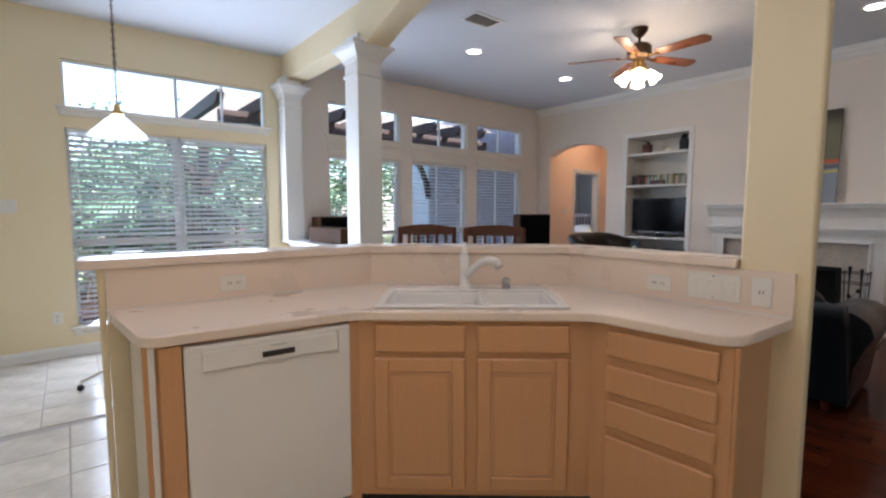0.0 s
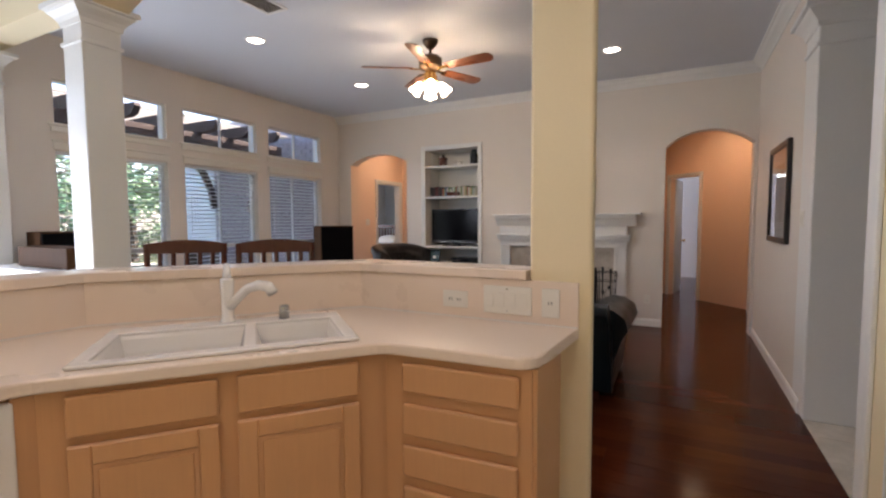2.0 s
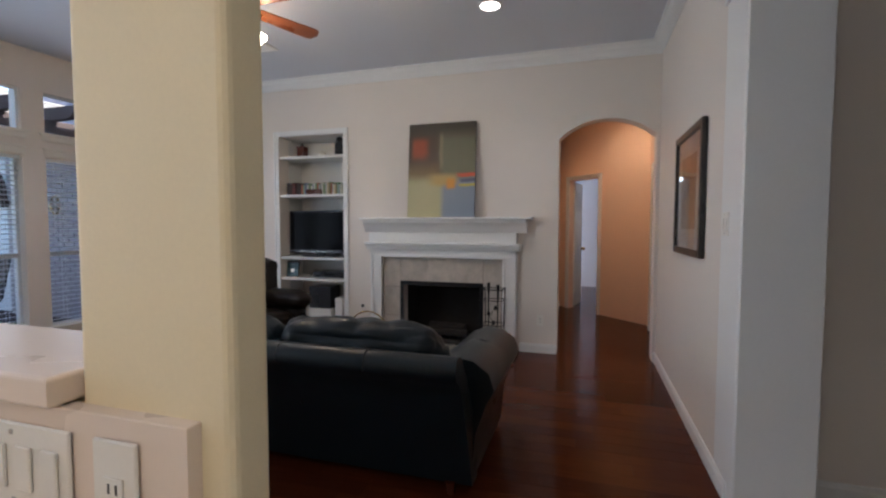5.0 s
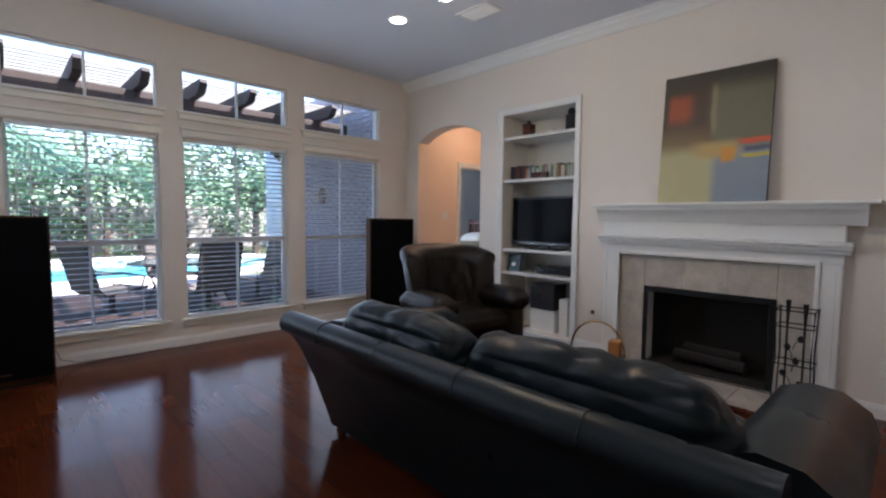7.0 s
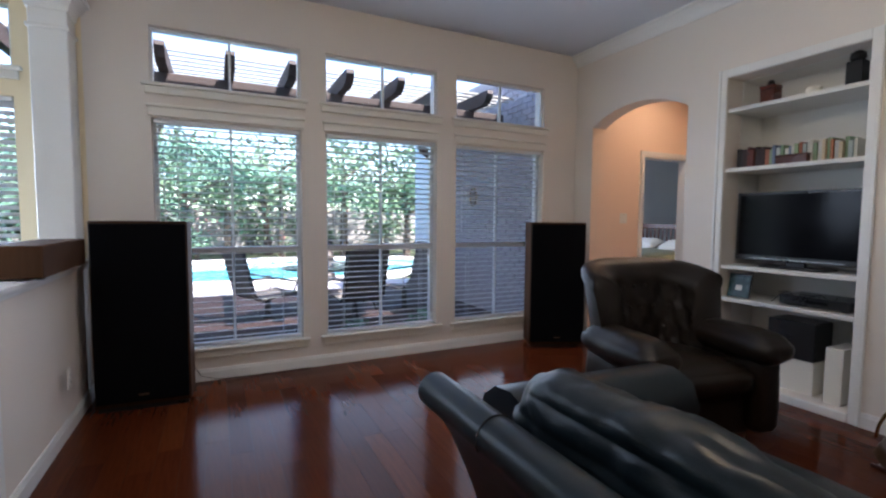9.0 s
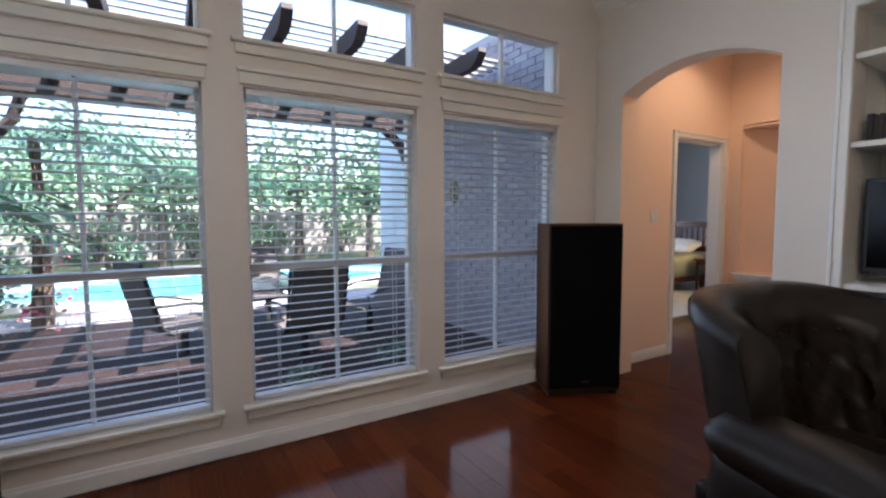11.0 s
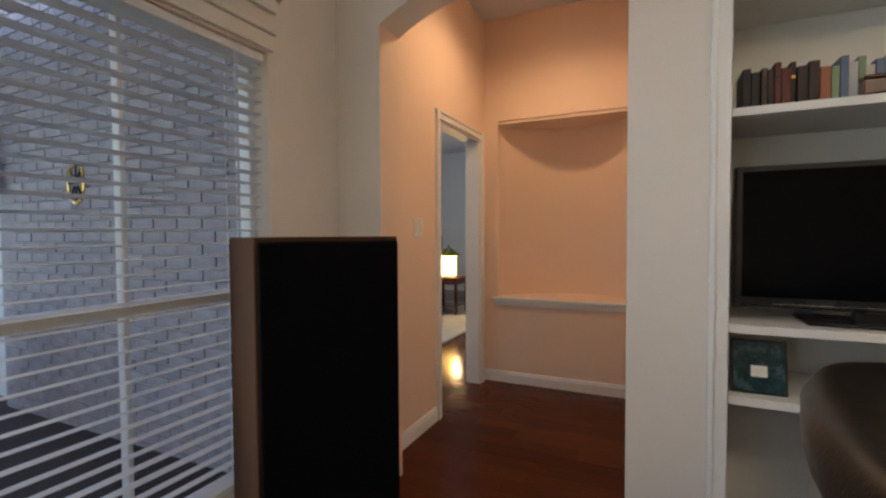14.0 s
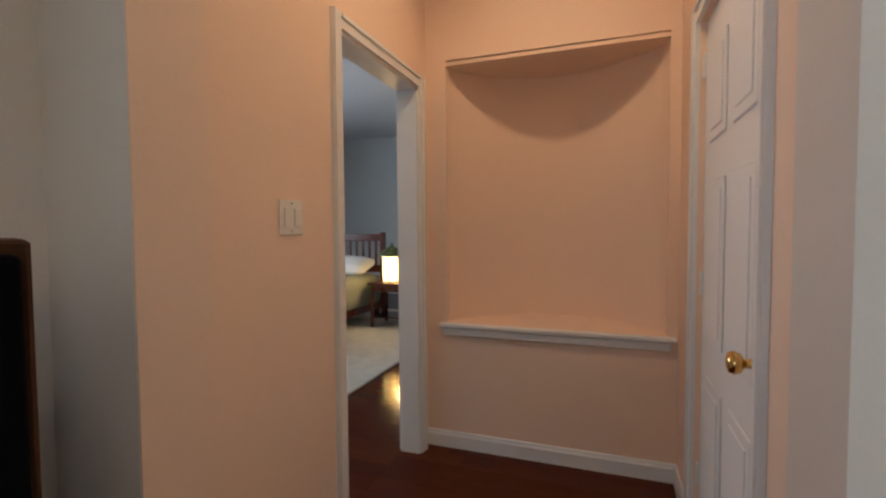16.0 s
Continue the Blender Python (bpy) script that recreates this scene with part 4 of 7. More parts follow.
def pendant():
    p = thing("pendant_lamp", pose(-6.230, -1.3, 1.845), "ribbed glass pendant lamp on a brass chain", "lamp")
    bm = bmesh.new()
    seg = 40
    prof = [(0.185, 0.0), (0.178, 0.012), (0.075, 0.125), (0.045, 0.145), (0.030, 0.165)]
    rings = []
    for r, z in prof:
        rings.append([bm.verts.new((r * (1 + 0.012 * (i % 2)) * math.cos(2 * math.pi * i / seg), r * (1 + 0.012 * (i % 2)) * math.sin(2 * math.pi * i / seg), z)) for i in range(seg)])
    for a, b in zip(rings, rings[1:]):
        for i in range(seg):
            bm.faces.new((a[i], a[(i + 1) % seg], b[(i + 1) % seg], b[i]))
    sh = part("shade", bm, M_RIB, p, "ribbed frosted glass shade", True)
    so = sh.modifiers.new("thick", "SOLIDIFY")
    so.thickness = 0.004
    bm = bmesh.new()
    lathe(bm, [(0.032, 0.160), (0.034, 0.175), (0.022, 0.195), (0.020, 0.225), (0.010, 0.235)], 18)
    part("cap", bm, M_BRASS, p, smooth=True)
    bm = bmesh.new()
    lathe(bm, [(0.012, 0.06), (0.030, 0.085), (0.032, 0.11), (0.020, 0.14), (0.016, 0.158)], 16)
    part("bulb", bm, M_BULB, p, smooth=True)
    z, i = 0.245, 0
    bm = bmesh.new()
    lathe(bm, [(0.004, 0.23), (0.004, 1.195)], 6)
    part("cord", bm, M_BRONZE, p)
    link_mesh = None
    while z < 1.175:
        if link_mesh is None:
            bm = bmesh.new()
            tube(bm, [(0.011 * math.cos(a), 0, 0.017 * math.sin(a)) for a in [k * math.pi / 5 for k in range(10)]], 0.0022, 5, True)
            ob = part("chain_link", bm, M_BRONZE, p)
            link_mesh = ob.data
        else:
            ob = new("chain_link", link_mesh)
            ob.parent = p
        ob.location, ob.rotation_euler = (0, 0, z), (0, 0, radians(90 * (i % 2)))
        z += 0.027
        i += 1
    bm = bmesh.new()
    lathe(bm, [(0.012, 1.155), (0.060, 1.18), (0.062, 1.204)], 20)
    part("canopy", bm, M_BRASS, p, smooth=True)
M_RIB = pane_glass("ribbed_glass", (0.96, 0.95, 0.92), 0.35)
M_BULB = glow("lamp_bulb", (1.0, 0.80, 0.55), 1.6)
pendant()

def nook_chair():
    """A caster chair by the nook window, mostly behind the bar."""
    c = thing("dining_chair", pose(-6.27, -1.05, 0, 0, 0, 160), "pale metal caster chair at the nook table", "chair")
    boxpart("seat", -0.19, 0.19, -0.20, 0.20, 0.44, 0.49, M_PLASTIC, c, 0.03, "", 3)
    bm = bmesh.new()
    tube(bm, [(-0.2, -0.24, 0.5), (-0.22, -0.27, 0.85), (-0.1, -0.29, 0.98), (0.1, -0.29, 0.98), (0.22, -0.27, 0.85), (0.2, -0.24, 0.5)], 0.013, 8)
    part("back_frame", bm, M_STEEL, c)
    bm = bmesh.new()
    lathe(bm, [(0.025, 0.12), (0.025, 0.44)], 12)
    part("stem", bm, M_STEEL, c)
    for k in range(4):
        a = k * math.pi / 2 + 0.5
        bm = bmesh.new()
        tube(bm, [(0, 0, 0.13), (0.15 * math.cos(a), 0.15 * math.sin(a), 0.10), (0.27 * math.cos(a), 0.27 * math.sin(a), 0.06)], 0.013, 8)
        part("leg", bm, M_STEEL, c)
        bm = bmesh.new()
        lathe(bm, [(0.012, 0), (0.022, 0.012), (0.022, 0.034), (0.012, 0.046)], 12, 0.27 * math.cos(a), 0.27 * math.sin(a))
        part("caster", bm, M_SLOT, c)
nook_chair()

# ---- living room ----
def cushion(bm, x0, x1, y0, y1, z0, z1, puff=0.03, n=10, wrinkle=0.0, seed=0.0, r=0.06):
    """A padded block: a subdivided box with rounded, swollen faces and folds."""
    b = bmesh.new()
    bmesh.ops.create_cube(b, size=2.0)
    bmesh.ops.subdivide_edges(b, edges=list(b.edges), cuts=n, use_grid_fill=True)
    hx, hy, hz = (x1 - x0) / 2, (y1 - y0) / 2, (z1 - z0) / 2
    c = Vector(((x0 + x1) / 2, (y0 + y1) / 2, (z0 + z1) / 2))
    rr = min(r, hx * 0.95, hy * 0.95, hz * 0.95)
    for v in b.verts:
        p = Vector((v.co.x * hx, v.co.y * hy, v.co.z * hz))
        core = Vector((max(-hx + rr, min(hx - rr, p.x)), max(-hy + rr, min(hy - rr, p.y)), max(-hz + rr, min(hz - rr, p.z))))
        d = p - core
        if d.length > 1e-6:
            p = core + d.normalized() * rr
        u, w, t = v.co.x, v.co.y, v.co.z
        swell = puff * (1 - u * u) * (1 - w * w) if abs(t) > 0.5 else puff * 0.6 * (1 - t * t)
        nrm = d.normalized() if d.length > 1e-6 else Vector((0, 0, 0))
        p += nrm * swell
        if wrinkle:
            q = Vector((p.x * 5.5, p.y * 5.5 + seed, p.z * 5.5))
            p += nrm * wrinkle * (abs(noise.noise(q)) * 2.0 - 0.5 + (0.45 - abs(noise.noise(q * 2.7))) * 0.55)
        v.co = c + p
    add_mesh(bm, b)

def sofa():
    """Seen mostly from behind: a flared leather back, rolled arms, loose back cushions."""
    s = thing("leather_sofa", pose(-2.70, -3.67, 0), "dark green leather sofa with loose back cushions", "sofa")
    L = 1.09
    # back: flared outwards, swept along y
    bm = bmesh.new()
    prof = [(0.02, 0.05), (-0.03, 0.20), (-0.09, 0.36), (-0.16, 0.52), (-0.22, 0.625)]
    prof += [(-0.228 + 0.062 * math.cos(a), 0.697 + 0.060 * math.sin(a)) for a in [math.pi * (1.18 - 0.118 * k) for k in range(11)]]
    prof += [(-0.10, 0.63), (0.02, 0.42), (0.12, 0.20), (0.12, 0.05)]
    prism(bm, prof, -L, L, along_y)
    softer(part("backrest", bm, M_LEATHER, s), 35)
    # seams of the top roll
    for y in (-0.66, -0.20, 0.26, 0.70):
        bm = bmesh.new()
        tube(bm, [(-0.228 + 0.063 * math.cos(a), y, 0.697 + 0.061 * math.sin(a)) for a in [math.pi * (1.15 - 0.115 * k) for k in range(11)]], 0.0035, 6)
        part("seam", bm, M_BLACK, s)
    boxpart("base", 0.05, 0.86, -L + 0.05, L - 0.05, 0.06, 0.30, M_LEATHER, s, 0.03, "", 3)
    for i, (a, b) in enumerate(((-0.83, 0.0), (0.0, 0.83))):
        bm = bmesh.new()
        cushion(bm, 0.14, 0.90, a + 0.004, b - 0.004, 0.29, 0.46, 0.03, 10, 0.006, i * 3.0)
        part("seat_cushion", bm, M_LEATHER, s, smooth=True)
        bm = bmesh.new()
        cushion(bm, 0.065, 0.29, a + (0.01 if i else -0.10), b - (0.01 if not i else -0.06), 0.40, 0.80, 0.035, 44, 0.018, 7.0 + i * 5.0, 0.12)
        c = part("back_cushion", bm, M_LEATHER, s, "creased blue-black leather cushion", True)
        c.rotation_euler = (0, radians(-13), 0)
        c.location = (0.03, 0, -0.02)
    for sy in (-1, 1):
        bm = bmesh.new()
        # arm, swept along x: a rolled top over a panel that flares out
        y = sy * (L - 0.10)
        a = [(-0.08, 0.05), (-0.10, 0.45), (-0.13, 0.53), (-0.09, 0.62), (0.0, 0.655), (0.10, 0.645), (0.18, 0.59), (0.205, 0.51), (0.165, 0.44), (0.115, 0.30), (0.09, 0.05)]
        prism(bm, [(y + sy * u, v) for u, v in a], 0.02, 0.86, along_x)
        ob = softer(part("armrest", bm, M_LEATHER, s), 45)
        for v in ob.data.vertices:
            k = min(1.0, max(0.0, (0.55 - v.co.x) / 0.6))
            v.co.z += 0.03 * k * k * (v.co.z / 0.65)
        bm = bmesh.new()
        prism(bm, [(y + sy * u * 0.9, 0.05 + (v - 0.05) * 0.95) for u, v in a], 0.861, 0.885, along_x)
        softer(part("arm_front", bm, M_LEATHER, s), 45)
    for x, y in ((0.02, -0.98), (0.02, 0.98), (0.80, -0.98), (0.80, 0.98)):
        bm = bmesh.new()
        lathe(bm, [(0.022, 0), (0.030, 0.06)], 12, x, y)
        part("foot", bm, M_DARKWOOD, s)
    return s
sofa()

def wing_chair():
    """A deep-tufted leather recliner with rolled wings and arms; it faces local -y."""
    c = thing("leather_armchair", pose(-1.10, -1.93, 0, 0, 0, -10), "dark brown tufted leather armchair with rolled wings", "armchair")
    bm = bmesh.new()
    n, m = 26, 16
    def outer(k, z):
        """Plan of the back: a bow whose ends come forward as wings."""
        a = math.pi * (k - 0.5) * 1.02
        w = 0.38 + 0.09 * min(1.0, z / 0.95)
        return Vector((w * math.copysign(abs(math.sin(a)) ** 0.72, math.sin(a)), 0.20 - 0.36 * (1 - math.cos(a)) + 0.16 * (z - 0.5), z - 0.085 * abs(2 * k - 1) ** 2.5 * max(0.0, (z - 0.3) / 0.61)))
    rows = []
    for j in range(m + 1):
        z = 0.10 + (0.91 - 0.10) * j / m
        rows.append([bm.verts.new(outer(i / n, z)) for i in range(n + 1)])
    roll = []
    for t in range(1, 9):
        ang = math.pi * t / 8
        line = []
        for i in range(n + 1):
            p = outer(i / n, 0.91)
            inn = Vector((-p.x, -(p.y + 0.1), 0)).normalized()
            out = 0.080 * (1 - math.cos(ang)) - 0.055 * math.sin(ang)
            q = p + inn * (out * 1.25) + Vector((0, 0, 0.115 * math.sin(ang)))
            line.append(bm.verts.new(q))
        roll.append(line)
    rows += roll
    inner = []
    for j in range(1, m + 1):
        z = 0.91 - (0.91 - 0.42) * j / m
        line = []
        for i in range(n + 1):
            p = outer(i / n, z)
            inn = Vector((-p.x, -(p.y + 0.1), 0)).normalized()
            tuft = 0.022 * math.cos(i / n * 6 * 2 * math.pi + (j // 4) * math.pi) * math.cos(j / m * 4 * 2 * math.pi)
            line.append(bm.verts.new(p + inn * (0.19 + tuft + 0.03 * (j / m))))
        inner.append(line)
    rows += inner
    for a, b in zip(rows, rows[1:]):
        for i in range(n):
            bm.faces.new((a[i], a[i + 1], b[i + 1], b[i]))
    bm.faces.new([r[0] for r in rows])
    bm.faces.new([r[n] for r in reversed(rows)])
    softer(part("backrest", bm, M_LEATHER_B, c), 70)
    for i in range(5):
        for j in range(3):
            a = (i - 2) * 0.10 + (0.05 if j % 2 else 0)
            bm = bmesh.new()
            lathe(bm, [(0.011, 0), (0.010, 0.005), (0.004, 0.008)], 10)
            b = part("button", bm, M_LEATHER_B, c, smooth=True)
            b.matrix_local = pose(a, 0.0 - abs(a) * 0.25 + 0.05 * j * 0.4, 0.60 + 0.13 * j, 90, 0, 0)
    boxpart("base", -0.36, 0.36, -0.46, 0.14, 0.05, 0.30, M_LEATHER_B, c, 0.03, "", 3)
    bm = bmesh.new()
    cushion(bm, -0.29, 0.29, -0.52, 0.06, 0.29, 0.47, 0.04, 10, 0.006, 2.0)
    part("seat_cushion", bm, M_LEATHER_B, c, smooth=True)
    for sx in (-1, 1):
        bm = bmesh.new()
        cushion(bm, sx * 0.375 - 0.085, sx * 0.375 + 0.085, -0.56, 0.02, 0.08, 0.52, 0.01, 8, 0.004, 4.0 + sx)
        part("arm_panel", bm, M_LEATHER_B, c, smooth=True)
        bm = bmesh.new()
        cushion(bm, sx * 0.385 - 0.115, sx * 0.385 + 0.115, -0.60, 0.02, 0.47, 0.645, 0.02, 10, 0.008, 9.0 + sx, 0.085)
        part("armrest", bm, M_LEATHER_B, c, smooth=True)
        for y in (-0.44, 0.12):
            bm = bmesh.new()
            lathe(bm, [(0.020, 0), (0.028, 0.055)], 12, sx * 0.30, y)
            part("foot", bm, M_DARKWOOD, c)
    return c
wing_chair()

def speaker(m, label):
    s = thing("floor_speaker", m, label, "loudspeaker", "floor speakers")
    boxpart("cabinet", -0.275, 0.275, 0.0, 0.27, 0.03, 1.25, M_WALNUT, s, 0.004)
    boxpart("grille", -0.266, 0.266, -0.022, -0.001, 0.06, 1.236, M_CLOTH, s, 0.008, "black cloth grille", 2)
    boxpart("plinth", -0.26, 0.26, 0.01, 0.26, 0.0, 0.029, M_BLACK, s, 0.002)
    boxpart("badge", -0.030, 0.030, -0.0245, -0.0225, 0.10, 0.115, M_BRONZE, s, 0.001)
    return s
speaker(pose(-0.56, -0.41, 0, 0, 0, -25), "tall black floor speaker with walnut sides beside the arch")
speaker(pose(-4.045, -0.42, 0, 0, 0, -3), "tall black floor speaker beside the half wall")

def cable(name, pts, r=0.003, material=None, label="thin dark cable on the floor"):
    bm = bmesh.new()
    tube(bm, pts, r, 6)
    return tagged(part(name, bm, material or M_BLACK, smooth=True), label, "cable")
cable("speaker_cable", [(-3.76, -0.25, 0.20), (-3.72, -0.13, 0.08), (-3.60, -0.06, 0.02), (-3.30, -0.035, 0.006), (-2.9, -0.03, 0.006)])

# built-in niche: lining, shelves, contents
NY0, NY1, NZ0, NZ1, ND = -2.56, -1.685, 0.06, 2.385, 0.46
def niche():
    bm = bmesh.new()
    box(bm, ND, ND + 0.02, NY0, NY1, NZ0, NZ1)
    box(bm, 0.184, ND, NY0 - 0.02, NY0, NZ0, NZ1)
    box(bm, 0.184, ND, NY1, NY1 + 0.02, NZ0, NZ1)
    box(bm, 0.184, ND, NY0, NY1, NZ1, NZ1 + 0.02)
    box(bm, 0.184, ND, NY0, NY1, NZ0 - 0.02, NZ0)
    structure(part("wall_niche", bm, M_SHELF), "white painted niche lining", "niche")
    bm = bmesh.new()
    f = 0.065
    box(bm, -0.014, 0.0, NY1 + 0.002, NY1 + f, 0.0, NZ1 + f, 0.004)
    box(bm, -0.014, 0.0, NY0 - f, NY0 - 0.002, 0.0, NZ1 + f, 0.004)
    box(bm, -0.014, 0.0, NY0 - 0.002, NY1 + 0.002, NZ1 + 0.002, NZ1 + f, 0.004)
    box(bm, -0.024, -0.014, NY1 + f - 0.02, NY1 + f, 0.0, NZ1 + f, 0.004)
    box(bm, -0.024, -0.014, NY0 - f, NY0 - f + 0.02, 0.0, NZ1 + f, 0.004)
    box(bm, -0.020, 0.0, NY0 - 0.002, NY1 + 0.002, 0.0, 0.058, 0.004)
    structure(part("niche_casing_trim", bm, M_TRIM), "white moulded casing round the niche", "trim")
    for z in (2.150, 1.690, 0.935, 0.680):
        bm = bmesh.new()
        box(bm, 0.010, ND - 0.001, NY0 + 0.001, NY1 - 0.001, z - 0.030, z, 0.003)
        tagged(part("niche_shelf", bm, M_SHELF), "white painted shelf in the wall niche", "shelf", "niche shelves")
niche()

def television():
    t = thing("television", pose(0.16, -2.135, 0.936), "black flat screen television on the niche shelf", "television")
    boxpart("bezel", -0.02, 0.04, -0.42, 0.42, 0.045, 0.565, M_BLACK, t, 0.008, "", 2)
    boxpart("screen", -0.0225, -0.0203, -0.395, 0.395, 0.085, 0.545, M_SCREEN, t, 0.0, "dark glossy screen")
    boxpart("chrome_strip", -0.0232, -0.0203, -0.30, 0.30, 0.060, 0.064, M_STEEL, t, 0)
    boxpart("neck", 0.0, 0.03, -0.06, 0.06, 0.012, 0.05, M_BLACK, t, 0.003)
    boxpart("stand", -0.08, 0.12, -0.21, 0.21, 0.0, 0.014, M_BLACK, t, 0.005)
    return t
M_SCREEN = mat("dark_screen_glass", (0.003, 0.003, 0.004), 0.14, vary=0.05, bump=0.0, spec=0.07)
television()

def book(m, w, h, d, color, label):
    b = thing("book", m, label, "book", "books in the niche")
    mm = BOOKM.setdefault(color, mat("book_cloth", color, 0.6, vary=0.1))
    bm = bmesh.new()
    box(bm, 0.0, d, 0, 0.002, 0, h)
    box(bm, 0.0, d, w - 0.002, w, 0, h)
    box(bm, -0.004, 0.0, 0, w, 0, h, 0.001)
    part("cover", bm, mm, b)
    boxpart("pages", 0.001, d - 0.004, 0.0025, w - 0.0025, 0.003, h - 0.003, M_PLASTIC, b, 0)
    if h > 0.15:
        boxpart("spine_band", -0.0052, -0.0041, 0.001, w - 0.001, h * 0.62, h * 0.70, M_BRASS if color[0] < 0.1 else M_SLOT, b, 0)
    return b
BOOKM = {}
rb = random.Random(5)
y = NY1 - 0.04
dark = [(0.015, 0.012, 0.010), (0.03, 0.015, 0.012), (0.02, 0.02, 0.024), (0.10, 0.02, 0.015)]
lite = [(0.60, 0.58, 0.50), (0.20, 0.28, 0.16), (0.50, 0.50, 0.48), (0.30, 0.10, 0.05), (0.12, 0.16, 0.24), (0.55, 0.45, 0.30), (0.35, 0.40, 0.38)]
for i in range(32):
    w = rb.uniform(0.015, 0.029)
    h = rb.uniform(0.125, 0.155) if i < 9 else rb.uniform(0.11, 0.15)
    col = rb.choice(dark) if i < 9 else rb.choice(lite)
    y -= w + 0.002
    if y < NY0 + 0.02:
        break
    book(pose(0.06 + rb.uniform(0, 0.03), y, 1.691), w, h, 0.15, col, "dark leather bound book upright on the shelf" if i < 9 else "upright paperback book on the shelf")
def small_box(name, m, sx, sy, sz, material, label, category, lid=True):
    o = thing(name, m, label, category)
    boxpart("body", -sx / 2, sx / 2, -sy / 2, sy / 2, 0, sz * (0.8 if lid else 1), material, o, 0.004)
    if lid:
        boxpart("lid", -sx / 2 - 0.003, sx / 2 + 0.003, -sy / 2 - 0.003, sy / 2 + 0.003, sz * 0.8 + 0.0005, sz, material, o, 0.004)
    return o
small_box("wooden_box", pose(0.035, -2.14, 1.691), 0.045, 0.20, 0.06, M_DARKWOOD, "low dark wooden box before the books", "box")
def jar(name, x, y, z, prof, material, label, category):
    o = thing(name, pose(x, y, z), label, category)
    bm = bmesh.new()
    lathe(bm, prof, 18)
    part("body", bm, material, o, smooth=True)
    return o
small_box("tea_box", pose(0.12, -1.93, 2.151), 0.10, 0.10, 0.13, M_DARKWOOD, "dark carved box on the top shelf", "box")
jar("vase", 0.12, -1.93, 2.282, [(0.012, 0), (0.024, 0.01), (0.020, 0.03), (0.010, 0.04)], M_IRON, "small black finial on the carved box", "ornament")
jar("candle_jar", 0.14, -2.20, 2.151, [(0.040, 0), (0.046, 0.02), (0.044, 0.055), (0.030, 0.06)], M_PLASTIC, "small pale bowl on the top shelf", "bowl")
small_box("carved_block", pose(0.13, -2.44, 2.151), 0.09, 0.09, 0.16, M_IRON, "dark carved figure block on the top shelf", "ornament", False)
jar("round_ornament", 0.13, -2.44, 2.312, [(0.030, 0), (0.044, 0.02), (0.038, 0.05), (0.015, 0.065)], M_IRON, "dark round top of the carved block", "ornament")
def recorder(m, sy, sz, label):
    o = thing("media_player", m, label, "media player")
    boxpart("body", 0, 0.28, -sy / 2, sy / 2, 0.008, sz, M_BLACK, o, 0.003)
    boxpart("front_panel", -0.006, -0.0005, -sy / 2, sy / 2, 0.01, sz - 0.002, M_BLACK, o, 0.002)
    boxpart("display", -0.0075, -0.0062, -sy * 0.2, sy * 0.1, sz * 0.45, sz * 0.7, M_SCREEN, o, 0)
    for s in (-1, 1):
        boxpart("foot", 0.02, 0.05, s * sy * 0.4 - 0.015, s * sy * 0.4 + 0.015, 0, 0.0079, M_BLACK, o, 0)
    return o
recorder(pose(0.08, -2.30, 0.681), 0.42, 0.075, "black media player on the lower shelf")
M_TEAL = mat("teal_patterned_glass", (0.02, 0.055, 0.06), 0.25, vary=0.9, big=22.0, fine=60)
M_ORANGECLOTH = mat("orange_cloth", (0.50, 0.20, 0.05), 0.85, vary=0.4, big=12.0, bump=0.3)
def framed_photo():
    o = thing("photo_stand", pose(0.07, -1.79, 0.681, 0, 12, 0), "teal patterned glass picture stand with a pale flower", "frame")
    boxpart("frame", 0, 0.012, -0.085, 0.085, 0, 0.19, M_IRON, o, 0.003)
    boxpart("picture", -0.002, -0.0003, -0.078, 0.078, 0.008, 0.182, M_TEAL, o, 0)
    boxpart("flower", -0.0035, -0.0022, -0.025, 0.025, 0.06, 0.10, M_PLASTIC, o, 0.0004, "pale flower shape")
framed_photo()
def cloth_bundle():
    o = thing("cloth_bundle", pose(0.14, -1.83, 0.061), "crumpled cream and orange cloth in the lower niche", "cloth")
    bm = bmesh.new()
    cushion(bm, -0.10, 0.10, -0.11, 0.11, 0.0, 0.06, 0.02, 10, 0.02, 3.0, 0.025)
    part("cream_cloth", bm, M_PILLOW_C, o, smooth=True)
    bm = bmesh.new()
    cushion(bm, -0.06, 0.05, -0.03, 0.08, 0.062, 0.105, 0.015, 8, 0.02, 6.0, 0.02)
    part("orange_cloth", bm, M_ORANGECLOTH, o, "orange cloth", True)
M_PILLOW_C = mat("cream_cloth", (0.62, 0.55, 0.45), 0.85, vary=0.12, fine=90, bump=0.2)
cloth_bundle()
for k in range(3):
    pts = [(0.10 + 0.04 * math.sin(i * 1.1 + k), -2.02 - 0.05 * i - 0.03 * k, 0.687 + 0.09 * abs(math.sin(i * 0.8 + k))) for i in range(8)]
    bm = bmesh.new()
    tube(bm, pts, 0.0035, 6)
    tagged(part("media_cable", bm, M_BLACK, smooth=True), "looped black cable behind the players", "cable")
small_box("subwoofer", pose(0.22, -2.16, 0.30), 0.24, 0.30, 0.27, M_BLACK, "black boxy subwoofer in the lower niche", "loudspeaker", False)
small_box("storage_crate", pose(0.24, -2.16, 0.061), 0.26, 0.30, 0.238, M_PLASTIC, "clear pale crate under the subwoofer", "crate", False)
small_box("file_box", pose(0.20, -2.44, 0.061), 0.26, 0.10, 0.38, M_PLASTIC, "pale upright file box in the niche", "box", False)

